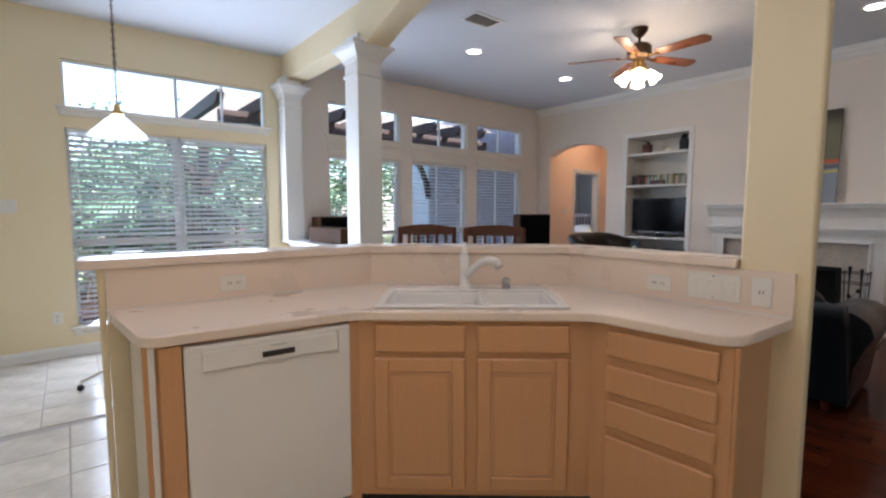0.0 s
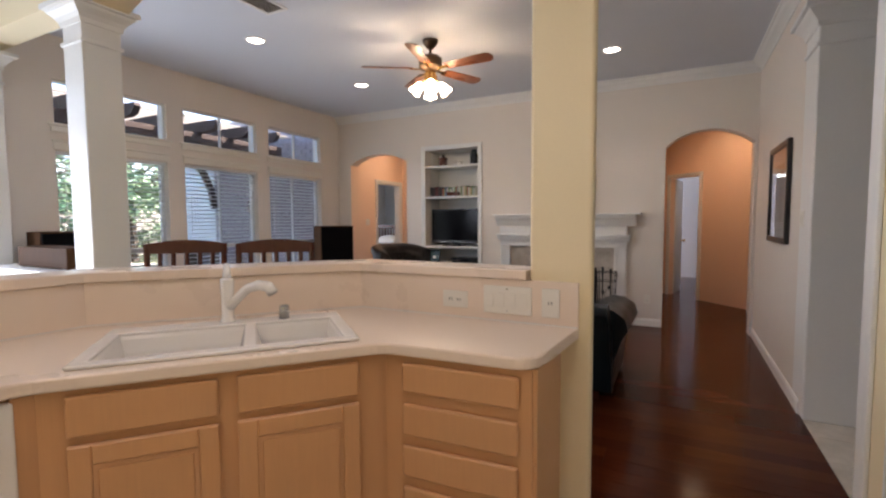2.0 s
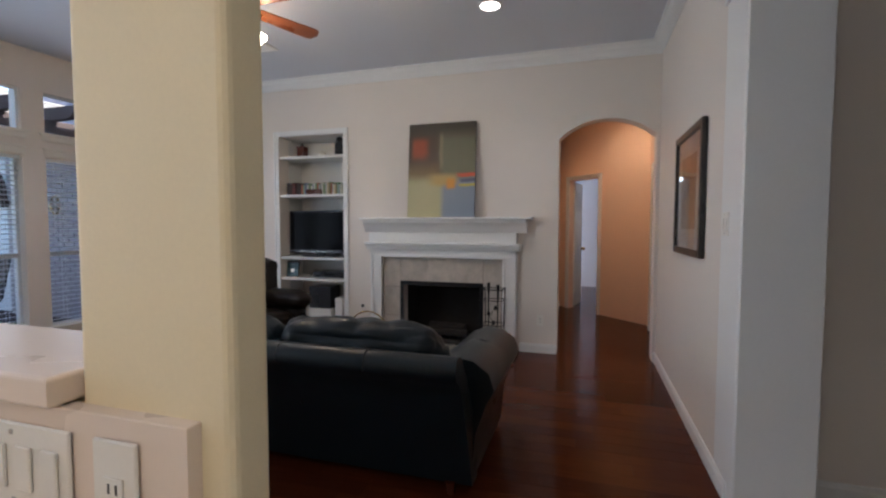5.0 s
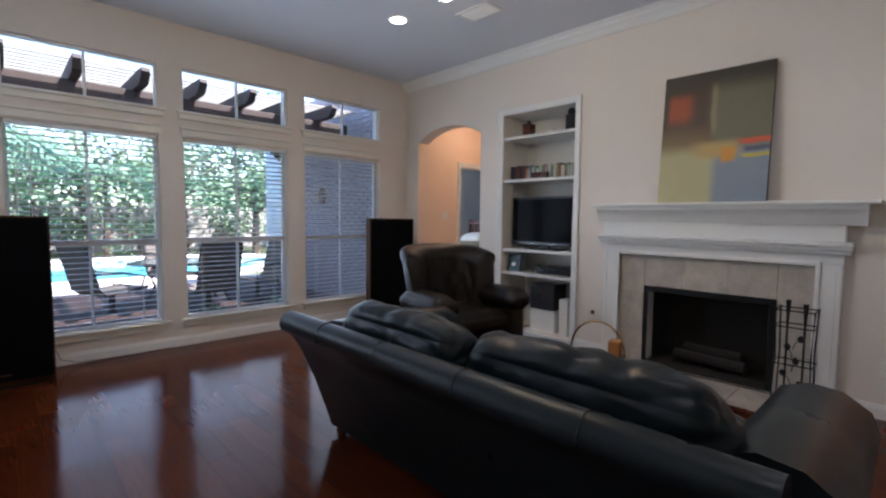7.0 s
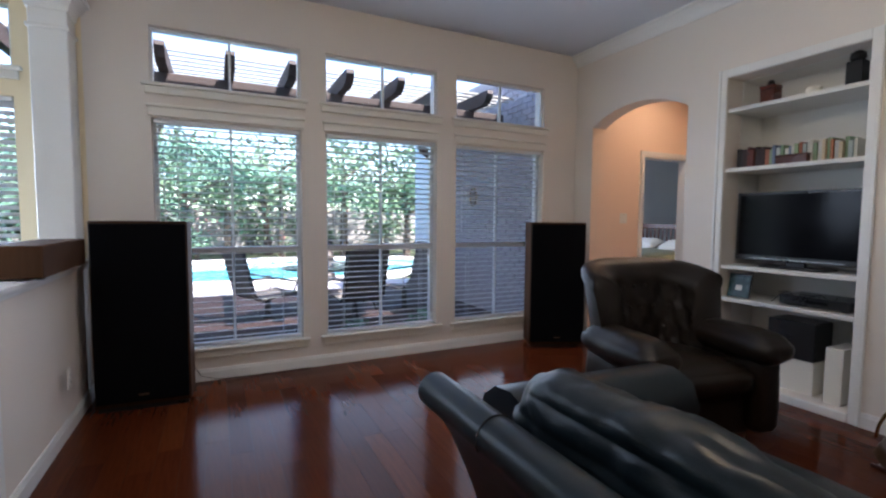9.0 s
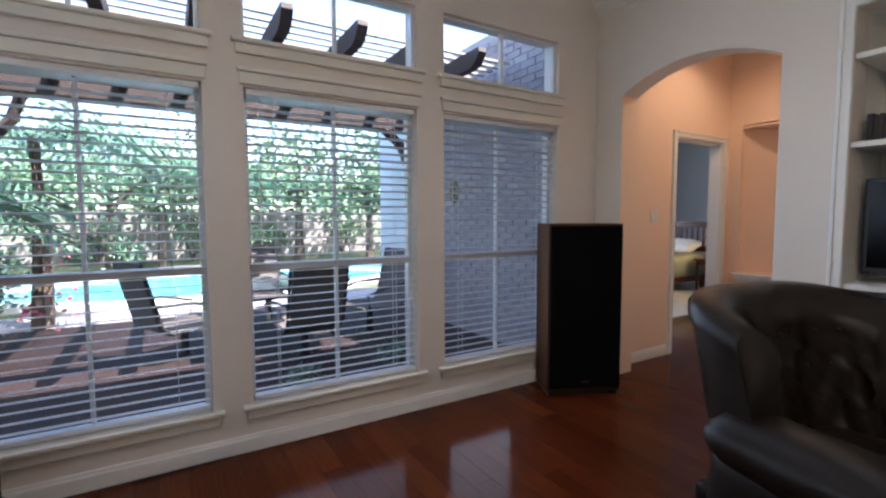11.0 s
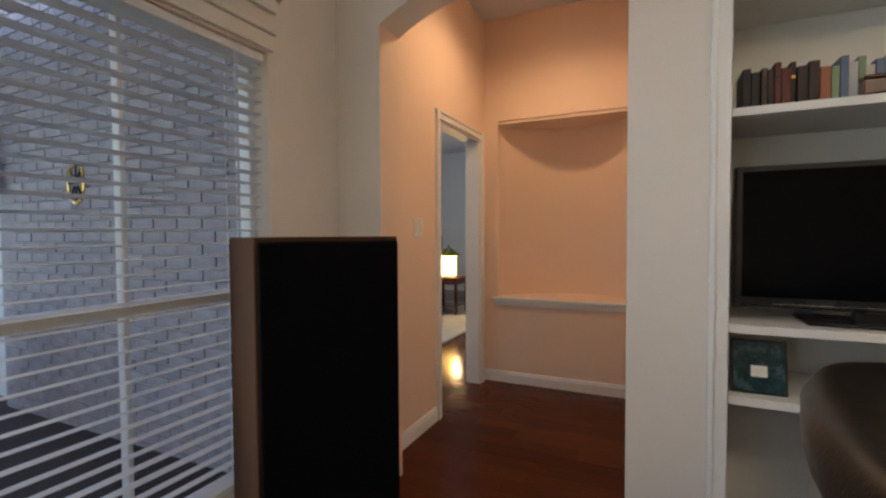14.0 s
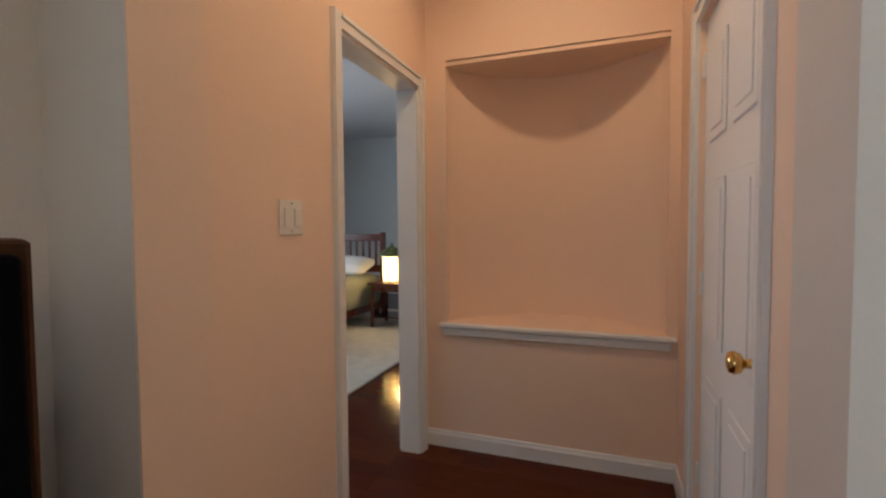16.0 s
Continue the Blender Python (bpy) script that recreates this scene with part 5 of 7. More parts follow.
# fireplace
def fireplace():
    f = thing("fireplace_mantel", pose(0, -3.76, 0), "white painted fireplace mantel with moulded shelf", "mantel", "", "structure")
    bm = bmesh.new()
    box(bm, -0.190, -0.002, -0.995, 0.905, 1.381, 1.406, 0.005)
    part("shelf", bm, M_TRIM, f)
    bm = bmesh.new()
    prof = [(-0.10, 1.245), (-0.108, 1.262), (-0.122, 1.305), (-0.142, 1.335), (-0.162, 1.350), (-0.166, 1.380), (-0.002, 1.380), (-0.002, 1.245)]
    prism(bm, prof, -0.935, 0.875, along_y)
    softer(part("shelf_moulding", bm, M_TRIM, f), 30)
    bm = bmesh.new()
    box(bm, -0.095, -0.002, -0.83, 0.83, 1.135, 1.244, 0.003)
    part("frieze", bm, M_TRIM, f)
    for z0, z1, o in ((1.105, 1.134, 0.128), (1.078, 1.104, 0.112), (1.050, 1.077, 0.092)):
        bm = bmesh.new()
        box(bm, -o, -0.002, -0.83 - o * 0.35, 0.83 + o * 0.35, z0, z1, 0.008, 3)
        part("moulding", bm, M_TRIM, f)
    bm = bmesh.new()
    box(bm, -0.062, -0.002, -0.83, 0.83, 0.985, 1.049, 0.003)
    part("lintel", bm, M_TRIM, f)
    for s in (-1, 1):
        bm = bmesh.new()
        a, b = sorted((s * 0.70, s * 0.83))
        box(bm, -0.062, -0.002, a, b, 0.0, 0.984, 0.003)
        a, b = sorted((s * 0.795, s * 0.825))
        box(bm, -0.072, -0.0625, a, b, 0.0, 0.984, 0.004)
        a, b = sorted((s * 0.685, s * 0.712))
        box(bm, -0.078, -0.0625, a, b, 0.0, 1.0, 0.005)
        part("pilaster", bm, M_TRIM, f)
    bm = bmesh.new()
    box(bm, -0.078, -0.0625, -0.685, 0.685, 0.968, 0.996, 0.005)
    part("inner_bead", bm, M_TRIM, f)
    # marble facing, tile by tile
    tiles = [(-0.684, -0.475, 0.0, 0.305), (-0.684, -0.475, 0.308, 0.63), (-0.684, -0.475, 0.633, 0.966), (0.475, 0.684, 0.0, 0.305), (0.475, 0.684, 0.308, 0.63), (0.475, 0.684, 0.633, 0.966)]
    xs = (-0.473, -0.16, 0.155, 0.473)
    tiles += [(a + 0.001, b - 0.001, 0.703, 0.966) for a, b in zip(xs, xs[1:])]
    for a, b, c, d in tiles:
        boxpart("tile", -0.028, -0.004, a, b, c, d, M_MARBLE, f, 0.0015)
    # firebox
    bm = bmesh.new()
    box(bm, 0.48, 0.50, -0.47, 0.47, 0.0, 0.72)
    box(bm, 0.184, 0.48, -0.49, -0.47, 0.0, 0.72)
    box(bm, 0.184, 0.48, 0.47, 0.49, 0.0, 0.72)
    box(bm, 0.184, 0.48, -0.47, 0.47, 0.70, 0.72)
    box(bm, 0.184, 0.48, -0.47, 0.47, 0.0, 0.02)
    part("firebox", bm, M_SOOT, f, "sooty black firebox")
    bm = bmesh.new()
    box(bm, -0.036, -0.029, -0.475, 0.475, 0.655, 0.702, 0.003)
    box(bm, -0.036, -0.029, -0.475, -0.435, 0.022, 0.654, 0.003)
    box(bm, -0.036, -0.029, 0.435, 0.475, 0.022, 0.654, 0.003)
    part("metal_surround", bm, M_IRON, f)
    bm = bmesh.new()
    box(bm, -0.030, 0.180, -0.474, 0.474, 0.022, 0.030)
    part("hearth_lip", bm, M_SOOT, f)
    for i in range(3):
        bm = bmesh.new()
        tube(bm, [(0.16 + 0.08 * i, -0.26 + 0.05 * i, 0.10 + 0.05 * (i % 2)), (0.18 + 0.06 * i, 0.27 - 0.06 * i, 0.11 + 0.05 * (i % 2))], 0.045, 10)
        part("log", bm, M_SOOT, f)
    bm = bmesh.new()
    for k in range(6):
        tube(bm, [(0.10, -0.25 + 0.1 * k, 0.06), (0.40, -0.25 + 0.1 * k, 0.06)], 0.008, 6)
    part("grate", bm, M_IRON, f)
    hearth = thing("hearth", pose(0, -3.76, 0), "beige marble tile hearth before the fireplace", "hearth", "", "structure")
    for i in range(6):
        boxpart("tile", -0.515, -0.08, -0.86 + i * 0.2867, -0.86 + (i + 1) * 0.2867 - 0.003, -0.004, 0.020, M_MARBLE, hearth, 0.002)
    boxpart("edge_strip", -0.535, -0.5155, -0.88, 0.88, -0.004, 0.018, M_DARKWOOD, hearth, 0.003)
    return f
fireplace()

def painting():
    """A canvas of soft colour fields leaning on the mantel."""
    p = thing("abstract_painting", pose(-0.125, -3.78, 1.407, 0, 4.6, 0), "abstract canvas in rust, olive, yellow and grey-blue", "painting")
    boxpart("canvas_side", 0.0, 0.032, -0.375, 0.375, 0, 1.015, M_BLACK, p, 0.002)
    m, nt, b = nodes_of("abstract_canvas")
    tc = nt.nodes.new("ShaderNodeTexCoord")
    sep = nt.nodes.new("ShaderNodeSeparateXYZ")
    nz = noise_tex(nt, 5.0, 6.0)
    add = nt.nodes.new("ShaderNodeVectorMath")
    add.operation = "MULTIPLY_ADD"
    link(nt, nz.outputs["Color"], add.inputs[0])
    add.inputs[1].default_value = (0.045, 0.045, 0.045)
    link(nt, tc.outputs["Object"], add.inputs[2])
    link(nt, add.outputs[0], sep.inputs[0])
    def rng(src, a, c):
        r = nt.nodes.new("ShaderNodeMapRange")
        r.interpolation_type = "SMOOTHSTEP"
        r.inputs["From Min"].default_value, r.inputs["From Max"].default_value = a, c
        link(nt, src, r.inputs["Value"])
        return r.outputs[0]
    def mixc(fac, a, c):
        x = nt.nodes.new("ShaderNodeMix")
        x.data_type = "RGBA"
        link(nt, fac, x.inputs["Factor"])
        for sock, v in (("A", a), ("B", c)):
            if isinstance(v, tuple):
                x.inputs[sock].default_value = (*v, 1)
            else:
                link(nt, v, x.inputs[sock])
        return x.outputs["Result"]
    def both(a, c):
        x = nt.nodes.new("ShaderNodeMath")
        x.operation = "MULTIPLY"
        link(nt, a, x.inputs[0])
        link(nt, c, x.inputs[1])
        return x.outputs[0]
    Y, Z = sep.outputs[1], sep.outputs[2]
    # local y falls from the mantel's far end to its near end
    left = rng(Y, -0.02, 0.10)
    top = mixc(left, (0.13, 0.13, 0.075), (0.055, 0.026, 0.011))
    top = mixc(both(left, rng(Z, 0.66, 0.48)), top, (0.17, 0.11, 0.04))
    rust = both(both(rng(Y, 0.14, 0.24), rng(Y, 0.375, 0.33)), both(rng(Z, 0.60, 0.74), rng(Z, 0.92, 0.82)))
    top = mixc(rust, top, (0.33, 0.060, 0.014))
    top = mixc(rng(Z, 0.82, 1.00), top, (0.030, 0.024, 0.014))
    streak = both(both(rng(Y, -0.01, 0.015), rng(Y, 0.055, 0.03)), both(rng(Z, 0.50, 0.62), rng(Z, 0.96, 0.86)))
    top = mixc(streak, top, (0.22, 0.19, 0.11))
    low = mixc(rng(Y, -0.03, 0.05), (0.20, 0.25, 0.31), (0.44, 0.41, 0.22))
    c = mixc(rng(Z, 0.37, 0.50), low, top)
    band = both(rng(Z, 0.33, 0.40), rng(Z, 0.52, 0.44))
    c = mixc(both(band, both(rng(Y, 0.22, 0.05), rng(Y, -0.20, -0.10))), c, (0.46, 0.32, 0.10))
    blob = both(both(rng(Y, -0.02, -0.06), rng(Y, -0.15, -0.11)), both(rng(Z, 0.31, 0.35), rng(Z, 0.46, 0.41)))
    c = mixc(blob, c, (0.60, 0.27, 0.03))
    red = both(both(rng(Z, 0.450, 0.462), rng(Z, 0.505, 0.490)), rng(Y, -0.12, -0.20))
    c = mixc(red, c, (0.55, 0.085, 0.030))
    blue = both(both(rng(Z, 0.395, 0.405), rng(Z, 0.440, 0.430)), rng(Y, -0.17, -0.21))
    c = mixc(blue, c, (0.07, 0.08, 0.13))
    yel = both(both(rng(Z, 0.350, 0.358), rng(Z, 0.385, 0.375)), rng(Y, -0.15, -0.20))
    c = mixc(yel, c, (0.50, 0.40, 0.06))
    link(nt, c, b.inputs["Base Color"])
    b.inputs["Roughness"].default_value = 0.45
    bp = nt.nodes.new("ShaderNodeBump")
    bp.inputs["Strength"].default_value, bp.inputs["Distance"].default_value = 0.2, 0.002
    link(nt, noise_tex(nt, 300.0).outputs["Fac"], bp.inputs["Height"])
    link(nt, bp.outputs[0], b.inputs["Normal"])
    boxpart("painted_face", -0.002, -0.0003, -0.373, 0.373, 0.002, 1.013, m, p, 0)
painting()

def tool_stand():
    t = thing("candle_stand", pose(-0.24, -4.385, 0.0205), "black iron scrollwork tool stand on the hearth", "tool stand")
    for sx, sy in ((-1, -1), (1, -1), (1, 1), (-1, 1)):
        bm = bmesh.new()
        tube(bm, [(sx * 0.085, sy * 0.105, 0), (sx * 0.075, sy * 0.095, 0.35), (sx * 0.085, sy * 0.105, 0.67)], 0.006, 6)
        part("post", bm, M_IRON, t)
    for z in (0.03, 0.30, 0.55, 0.66):
        bm = bmesh.new()
        tube(bm, [(0.085, 0.105, z), (-0.085, 0.105, z), (-0.085, -0.105, z), (0.085, -0.105, z)], 0.005, 6, True)
        part("ring", bm, M_IRON, t)
    for k, (y, z) in enumerate(((-0.04, 0.48), (0.03, 0.42), (-0.02, 0.33), (0.045, 0.24), (-0.045, 0.18), (0.02, 0.11))):
        bm = bmesh.new()
        lathe(bm, [(0.004, -0.022), (0.020, -0.006), (0.018, 0.010), (0.003, 0.026)], 8)
        o = part("leaf", bm, M_IRON, t)
        o.matrix_local = pose(-0.086, y, z, 0, 20, 30 * k)
        bm = bmesh.new()
        tube(bm, [(-0.085, y, z), (-0.088, y * 0.3, z - 0.03), (-0.085, 0.0, z - 0.07)], 0.003, 5)
        part("stem", bm, M_IRON, t)
    for y, z1 in ((-0.045, 0.70), (0.05, 0.72)):
        bm = bmesh.new()
        tube(bm, [(0.01, y, 0.03), (0.01, y, z1 - 0.15), (0.01, y, z1)], [0.006, 0.007, 0.016], 8)
        part("tool", bm, M_IRON, t)
tool_stand()

def log_basket():
    b = thing("log_basket", pose(-0.52, -3.12, 0.0205, 0, 0, -80), "brass hoop log basket on the hearth", "basket")
    bm = bmesh.new()
    n = 14
    rows = []
    for i in range(n + 1):
        a = math.pi * (0.12 + 0.76 * i / n)
        rows.append([bm.verts.new((-0.22 * math.cos(a), s, 0.20 - 0.195 * math.sin(a))) for s in (-0.15, 0.15)])
    for p, q in zip(rows, rows[1:]):
        bm.faces.new((p[0], p[1], q[1], q[0]))
    ob = part("tray", bm, M_BRONZE, b, "dark bronze curved tray", True)
    so = ob.modifiers.new("thick", "SOLIDIFY")
    so.thickness = 0.004
    bm = bmesh.new()
    tube(bm, [(0.22 * math.cos(a), 0, 0.15 + 0.26 * math.sin(a)) for a in [k * math.pi / 12 for k in range(13)]], 0.008, 8)
    part("handle", bm, M_BRASS, b, "bent brass hoop handle", True)
    for s in (-1, 1):
        bm = bmesh.new()
        lathe(bm, [(0.014, 0), (0.014, 0.03)], 10, 0.0, s * 0.10)
        part("foot", bm, M_BRONZE, b)
    bm = bmesh.new()
    box(bm, 0.10, 0.19, -0.05, 0.05, 0.14, 0.27, 0.006)
    part("kindling_box", bm, M_KINDLE, b, "amber kindling packet")
M_KINDLE = mat("amber_packet", (0.45, 0.20, 0.06), 0.45, vary=0.2)
log_basket()
outlet(pose(-0.001, -4.83, 0.34, 0, 0, -90), "white outlet on the fireplace wall")
def gas_key():
    k = thing("gas_valve", pose(-0.001, -2.80, 0.385, 0, -90, 0), "black gas valve key plate in the wall", "valve")
    bm = bmesh.new()
    lathe(bm, [(0.020, 0), (0.020, 0.004), (0.008, 0.008), (0.007, 0.035)], 14)
    part("plate", bm, M_BLACK, k, smooth=True)
gas_key()
outlet(pose(-2.22, -5.93, 1.33, 0, 0, 180), "white switch plate on the cream wall", 0.115, 0.115, 0, 2)
outlet(pose(-3.45, 0.0, 0.20), "cream outlet under the window", 0.115, 0.072, 2, 0, True)
outlet(pose(-4.364, -0.75, 0.36, 0, 0, 90), "white outlet on the half wall")
outlet(pose(0.64, -0.11, 1.30), "white double switch plate in the hall", 0.115, 0.115, 0, 2)

def framed_picture():
    p = thing("framed_picture", pose(-1.41, -5.929, 1.13, 0, 0, 180), "black framed picture under reflecting glass", "picture")
    bm = bmesh.new()
    w, h, t = 0.41, 0.82, 0.045
    box(bm, -w, -w + t, -0.034, -0.002, 0, h, 0.005)
    box(bm, w - t, w, -0.034, -0.002, 0, h, 0.005)
    box(bm, -w + t, w - t, -0.034, -0.002, 0, t, 0.005)
    box(bm, -w + t, w - t, -0.034, -0.002, h - t, h, 0.005)
    part("frame", bm, M_BLACK, p)
    boxpart("mat_board", -w + t, w - t, -0.014, -0.003, t, h - t, M_PLASTIC, p, 0, "cream mat board")
    boxpart("print", -0.22, 0.22, -0.016, -0.0142, 0.17, h - 0.17, M_PRINT, p, 0, "muted print")
    boxpart("glass", -w + t, w - t, -0.021, -0.0175, t, h - t, M_PGLASS, p, 0)
M_PRINT = mat("muted_print", (0.30, 0.17, 0.08), 0.5, vary=0.5, big=6.0)
M_PGLASS = pane_glass("picture_glass")
M_PGLASS.node_tree.nodes["Principled BSDF"].inputs["IOR"].default_value = 1.5
framed_picture()

# ceiling fittings
def ceiling_fan():
    f = thing("ceiling_fan", pose(-2.23, -3.01, CEIL - 0.001), "bronze ceiling fan with five wooden blades and lit shades", "ceiling fan")
    bm = bmesh.new()
    lathe(bm, [(0.075, 0.0), (0.072, -0.03), (0.035, -0.075), (0.018, -0.085)], 24)
    part("canopy", bm, M_BRONZE, f, smooth=True)
    bm = bmesh.new()
    lathe(bm, [(0.013, -0.08), (0.013, -0.155)], 12)
    part("downrod", bm, M_BRONZE, f)
    bm = bmesh.new()
    lathe(bm, [(0.03, -0.13), (0.085, -0.150), (0.112, -0.175), (0.112, -0.25), (0.09, -0.275), (0.05, -0.290)], 28)
    softer(part("motor", bm, M_BRONZE, f), 40)
    bm = bmesh.new()
    lathe(bm, [(0.050, -0.290), (0.055, -0.32), (0.066, -0.345), (0.066, -0.395), (0.045, -0.43), (0.012, -0.445)], 24)
    softer(part("light_hub", bm, M_BRASS, f), 40)
    for k in range(5):
        a = math.radians(-22 + 72 * k)
        m = pose(0, 0, -0.272, 0, 0, math.degrees(a))
        bm = bmesh.new()
        box(bm, 0.06, 0.20, -0.018, 0.018, -0.004, 0.004, 0.002)
        br = part("blade_arm", bm, M_BRASS, f)
        br.matrix_local = m @ pose(0, 0, 0, -9, 0, 0)
        bm = bmesh.new()
        pts = [(0.17, -0.050), (0.60, -0.068), (0.635, -0.055), (0.66, 0.0), (0.635, 0.055), (0.60, 0.068), (0.17, 0.050)]
        prism(bm, pts, 0.0045, 0.011, along_z)
        bl = part("blade", bm, M_BLADE, f, "reddish brown wooden blade")
        bl.matrix_local = m @ pose(0, 0, 0, -12, 0, 0)
    for k in range(4):
        a = 90 * k + 30
        mm = pose(0, 0, -0.395, 0, 0, a) @ pose(0.085, 0, -0.01, 0, 140, 0)
        bm = bmesh.new()
        seg = 20
        rings = []
        for r, z in ((0.020, 0.0), (0.034, 0.015), (0.042, 0.05), (0.050, 0.085), (0.062, 0.115)):
            rings.append([bm.verts.new((r * math.cos(2 * math.pi * i / seg), r * math.sin(2 * math.pi * i / seg), z + (0.006 * math.cos(5 * 2 * math.pi * i / seg) if r > 0.055 else 0))) for i in range(seg)])
        for p, q in zip(rings, rings[1:]):
            for i in range(seg):
                bm.faces.new((p[i], p[(i + 1) % seg], q[(i + 1) % seg], q[i]))
        sh = part("shade", bm, M_FANGLOW, f, "glowing frosted tulip shade", True)
        sh.matrix_local = mm
        bm = bmesh.new()
        tube(bm, [(0.03, 0, -0.39), (0.07, 0, -0.385), (0.088, 0, -0.405)], 0.009, 8)
        ar = part("shade_arm", bm, M_BRASS, f)
        ar.matrix_local = pose(0, 0, 0, 0, 0, a)
M_BLADE = mat("red_brown_blade", (0.16, 0.050, 0.020), 0.30, vary=0.25, fine=10, stretch=(1.0, 12.0, 12.0))
M_FANGLOW = glow("lit_shade", (1.0, 0.86, 0.62), 4.0)
ceiling_fan()
for k in range(4):
    a = math.radians(90 * k + 30)
    point_lamp("fan_bulb", -2.23 + 0.20 * math.cos(a), -3.01 + 0.20 * math.sin(a), 2.48, FAN_POWER, (1.0, 0.84, 0.62), 0.04)
    point_lamp("fan_uplight", -2.23 + 0.17 * math.cos(a), -3.01 + 0.17 * math.sin(a), 2.64, FAN_POWER * 0.28, (1.0, 0.76, 0.42), 0.03)

def can_light(x, y, label="lit round recessed ceiling light"):
    c = thing("recessed_light", pose(x, y, CEIL), label, "ceiling light", "recessed lights")
    bm = bmesh.new()
    seg = 28
    rings = []
    for r, z in ((0.098, -0.001), (0.098, -0.007), (0.078, -0.010), (0.074, -0.004)):
        rings.append([bm.verts.new((r * math.cos(2 * math.pi * i / seg), r * math.sin(2 * math.pi * i / seg), z)) for i in range(seg)])
    for p, q in zip(rings, rings[1:]):
        for i in range(seg):
            bm.faces.new((p[i], p[(i + 1) % seg], q[(i + 1) % seg], q[i]))
    part("trim_ring", bm, M_TRIM, c)
    bm = bmesh.new()
    lathe(bm, [(0.074, -0.002), (0.074, -0.0045)], seg)
    part("lens", bm, M_CANGLOW, c, "glowing lens")
M_CANGLOW = glow("lit_can_lens", (1.0, 0.93, 0.80), 2.5)
# fourth fitting goes with the added can lamp
for x, y in ((-3.02, -1.55), (-1.37, -1.54), (-1.16, -4.52), (-3.1, -4.5)):
    can_light(x, y)
# fittings for the unseen hall lights and the assumed kitchen lights
for x, y in ((0.95, -0.78), (1.3, -5.45), (-6.4, -3.9), (-7.4, -5.0), (-5.6, -4.9)):
    can_light(x, y)
def vent(x, y, turn):
    v = thing("ceiling_vent", pose(x, y, CEIL, 0, 0, turn), "white slatted ceiling air vent", "vent", "ceiling vents")
    bm = bmesh.new()
    for a, b, c, d in ((-0.18, -0.15, -0.11, 0.11), (0.15, 0.18, -0.11, 0.11), (-0.15, 0.15, -0.11, -0.085), (-0.15, 0.15, 0.085, 0.11)):
        box(bm, a, b, c, d, -0.012, -0.001, 0.003)
    part("frame", bm, M_TRIM, v)
    # near-black sheet colours in the shade between the slats
    boxpart("backing", -0.15, 0.15, -0.085, 0.085, -0.004, -0.001, M_SLOT, v, 0)
    for i in range(7):
        bm = bmesh.new()
        box(bm, -0.148, 0.148, -0.009, 0.009, -0.001, 0.001)
        s = part("slat", bm, M_TRIM, v)
        s.matrix_local = pose(0, -0.069 + i * 0.023, -0.0085, 35, 0, 0)
    return v
vent(-3.53, -2.20, 0)
vent(-0.98, -2.17, 90)

# on the half wall ledge
def turntable():
    t = thing("stereo_amplifier", pose(-4.42, -0.75, 0.986), "brown wooden stereo amplifier with steel knobs on the ledge", "amplifier")
    boxpart("case", -0.10, 0.115, -0.55, 0.20, 0.008, 0.16, M_WALNUT, t, 0.005)
    boxpart("face", -0.095, 0.11, 0.2005, 0.212, 0.012, 0.155, M_STEEL, t, 0.003, "brushed steel face plate")
    for k in range(3):
        bm = bmesh.new()
        lathe(bm, [(0.020, 0), (0.018, 0.025), (0.004, 0.027)], 16)
        o = part("knob", bm, M_STEEL, t, smooth=True)
        o.matrix_local = pose(-0.06 + 0.06 * k, 0.213, 0.08, -90, 0, 0)
    for sx in (-0.08, 0.09):
        for sy in (-0.5, 0.15):
            boxpart("foot", sx - 0.015, sx + 0.015, sy - 0.015, sy + 0.015, 0, 0.0078, M_BLACK, t, 0)
turntable()

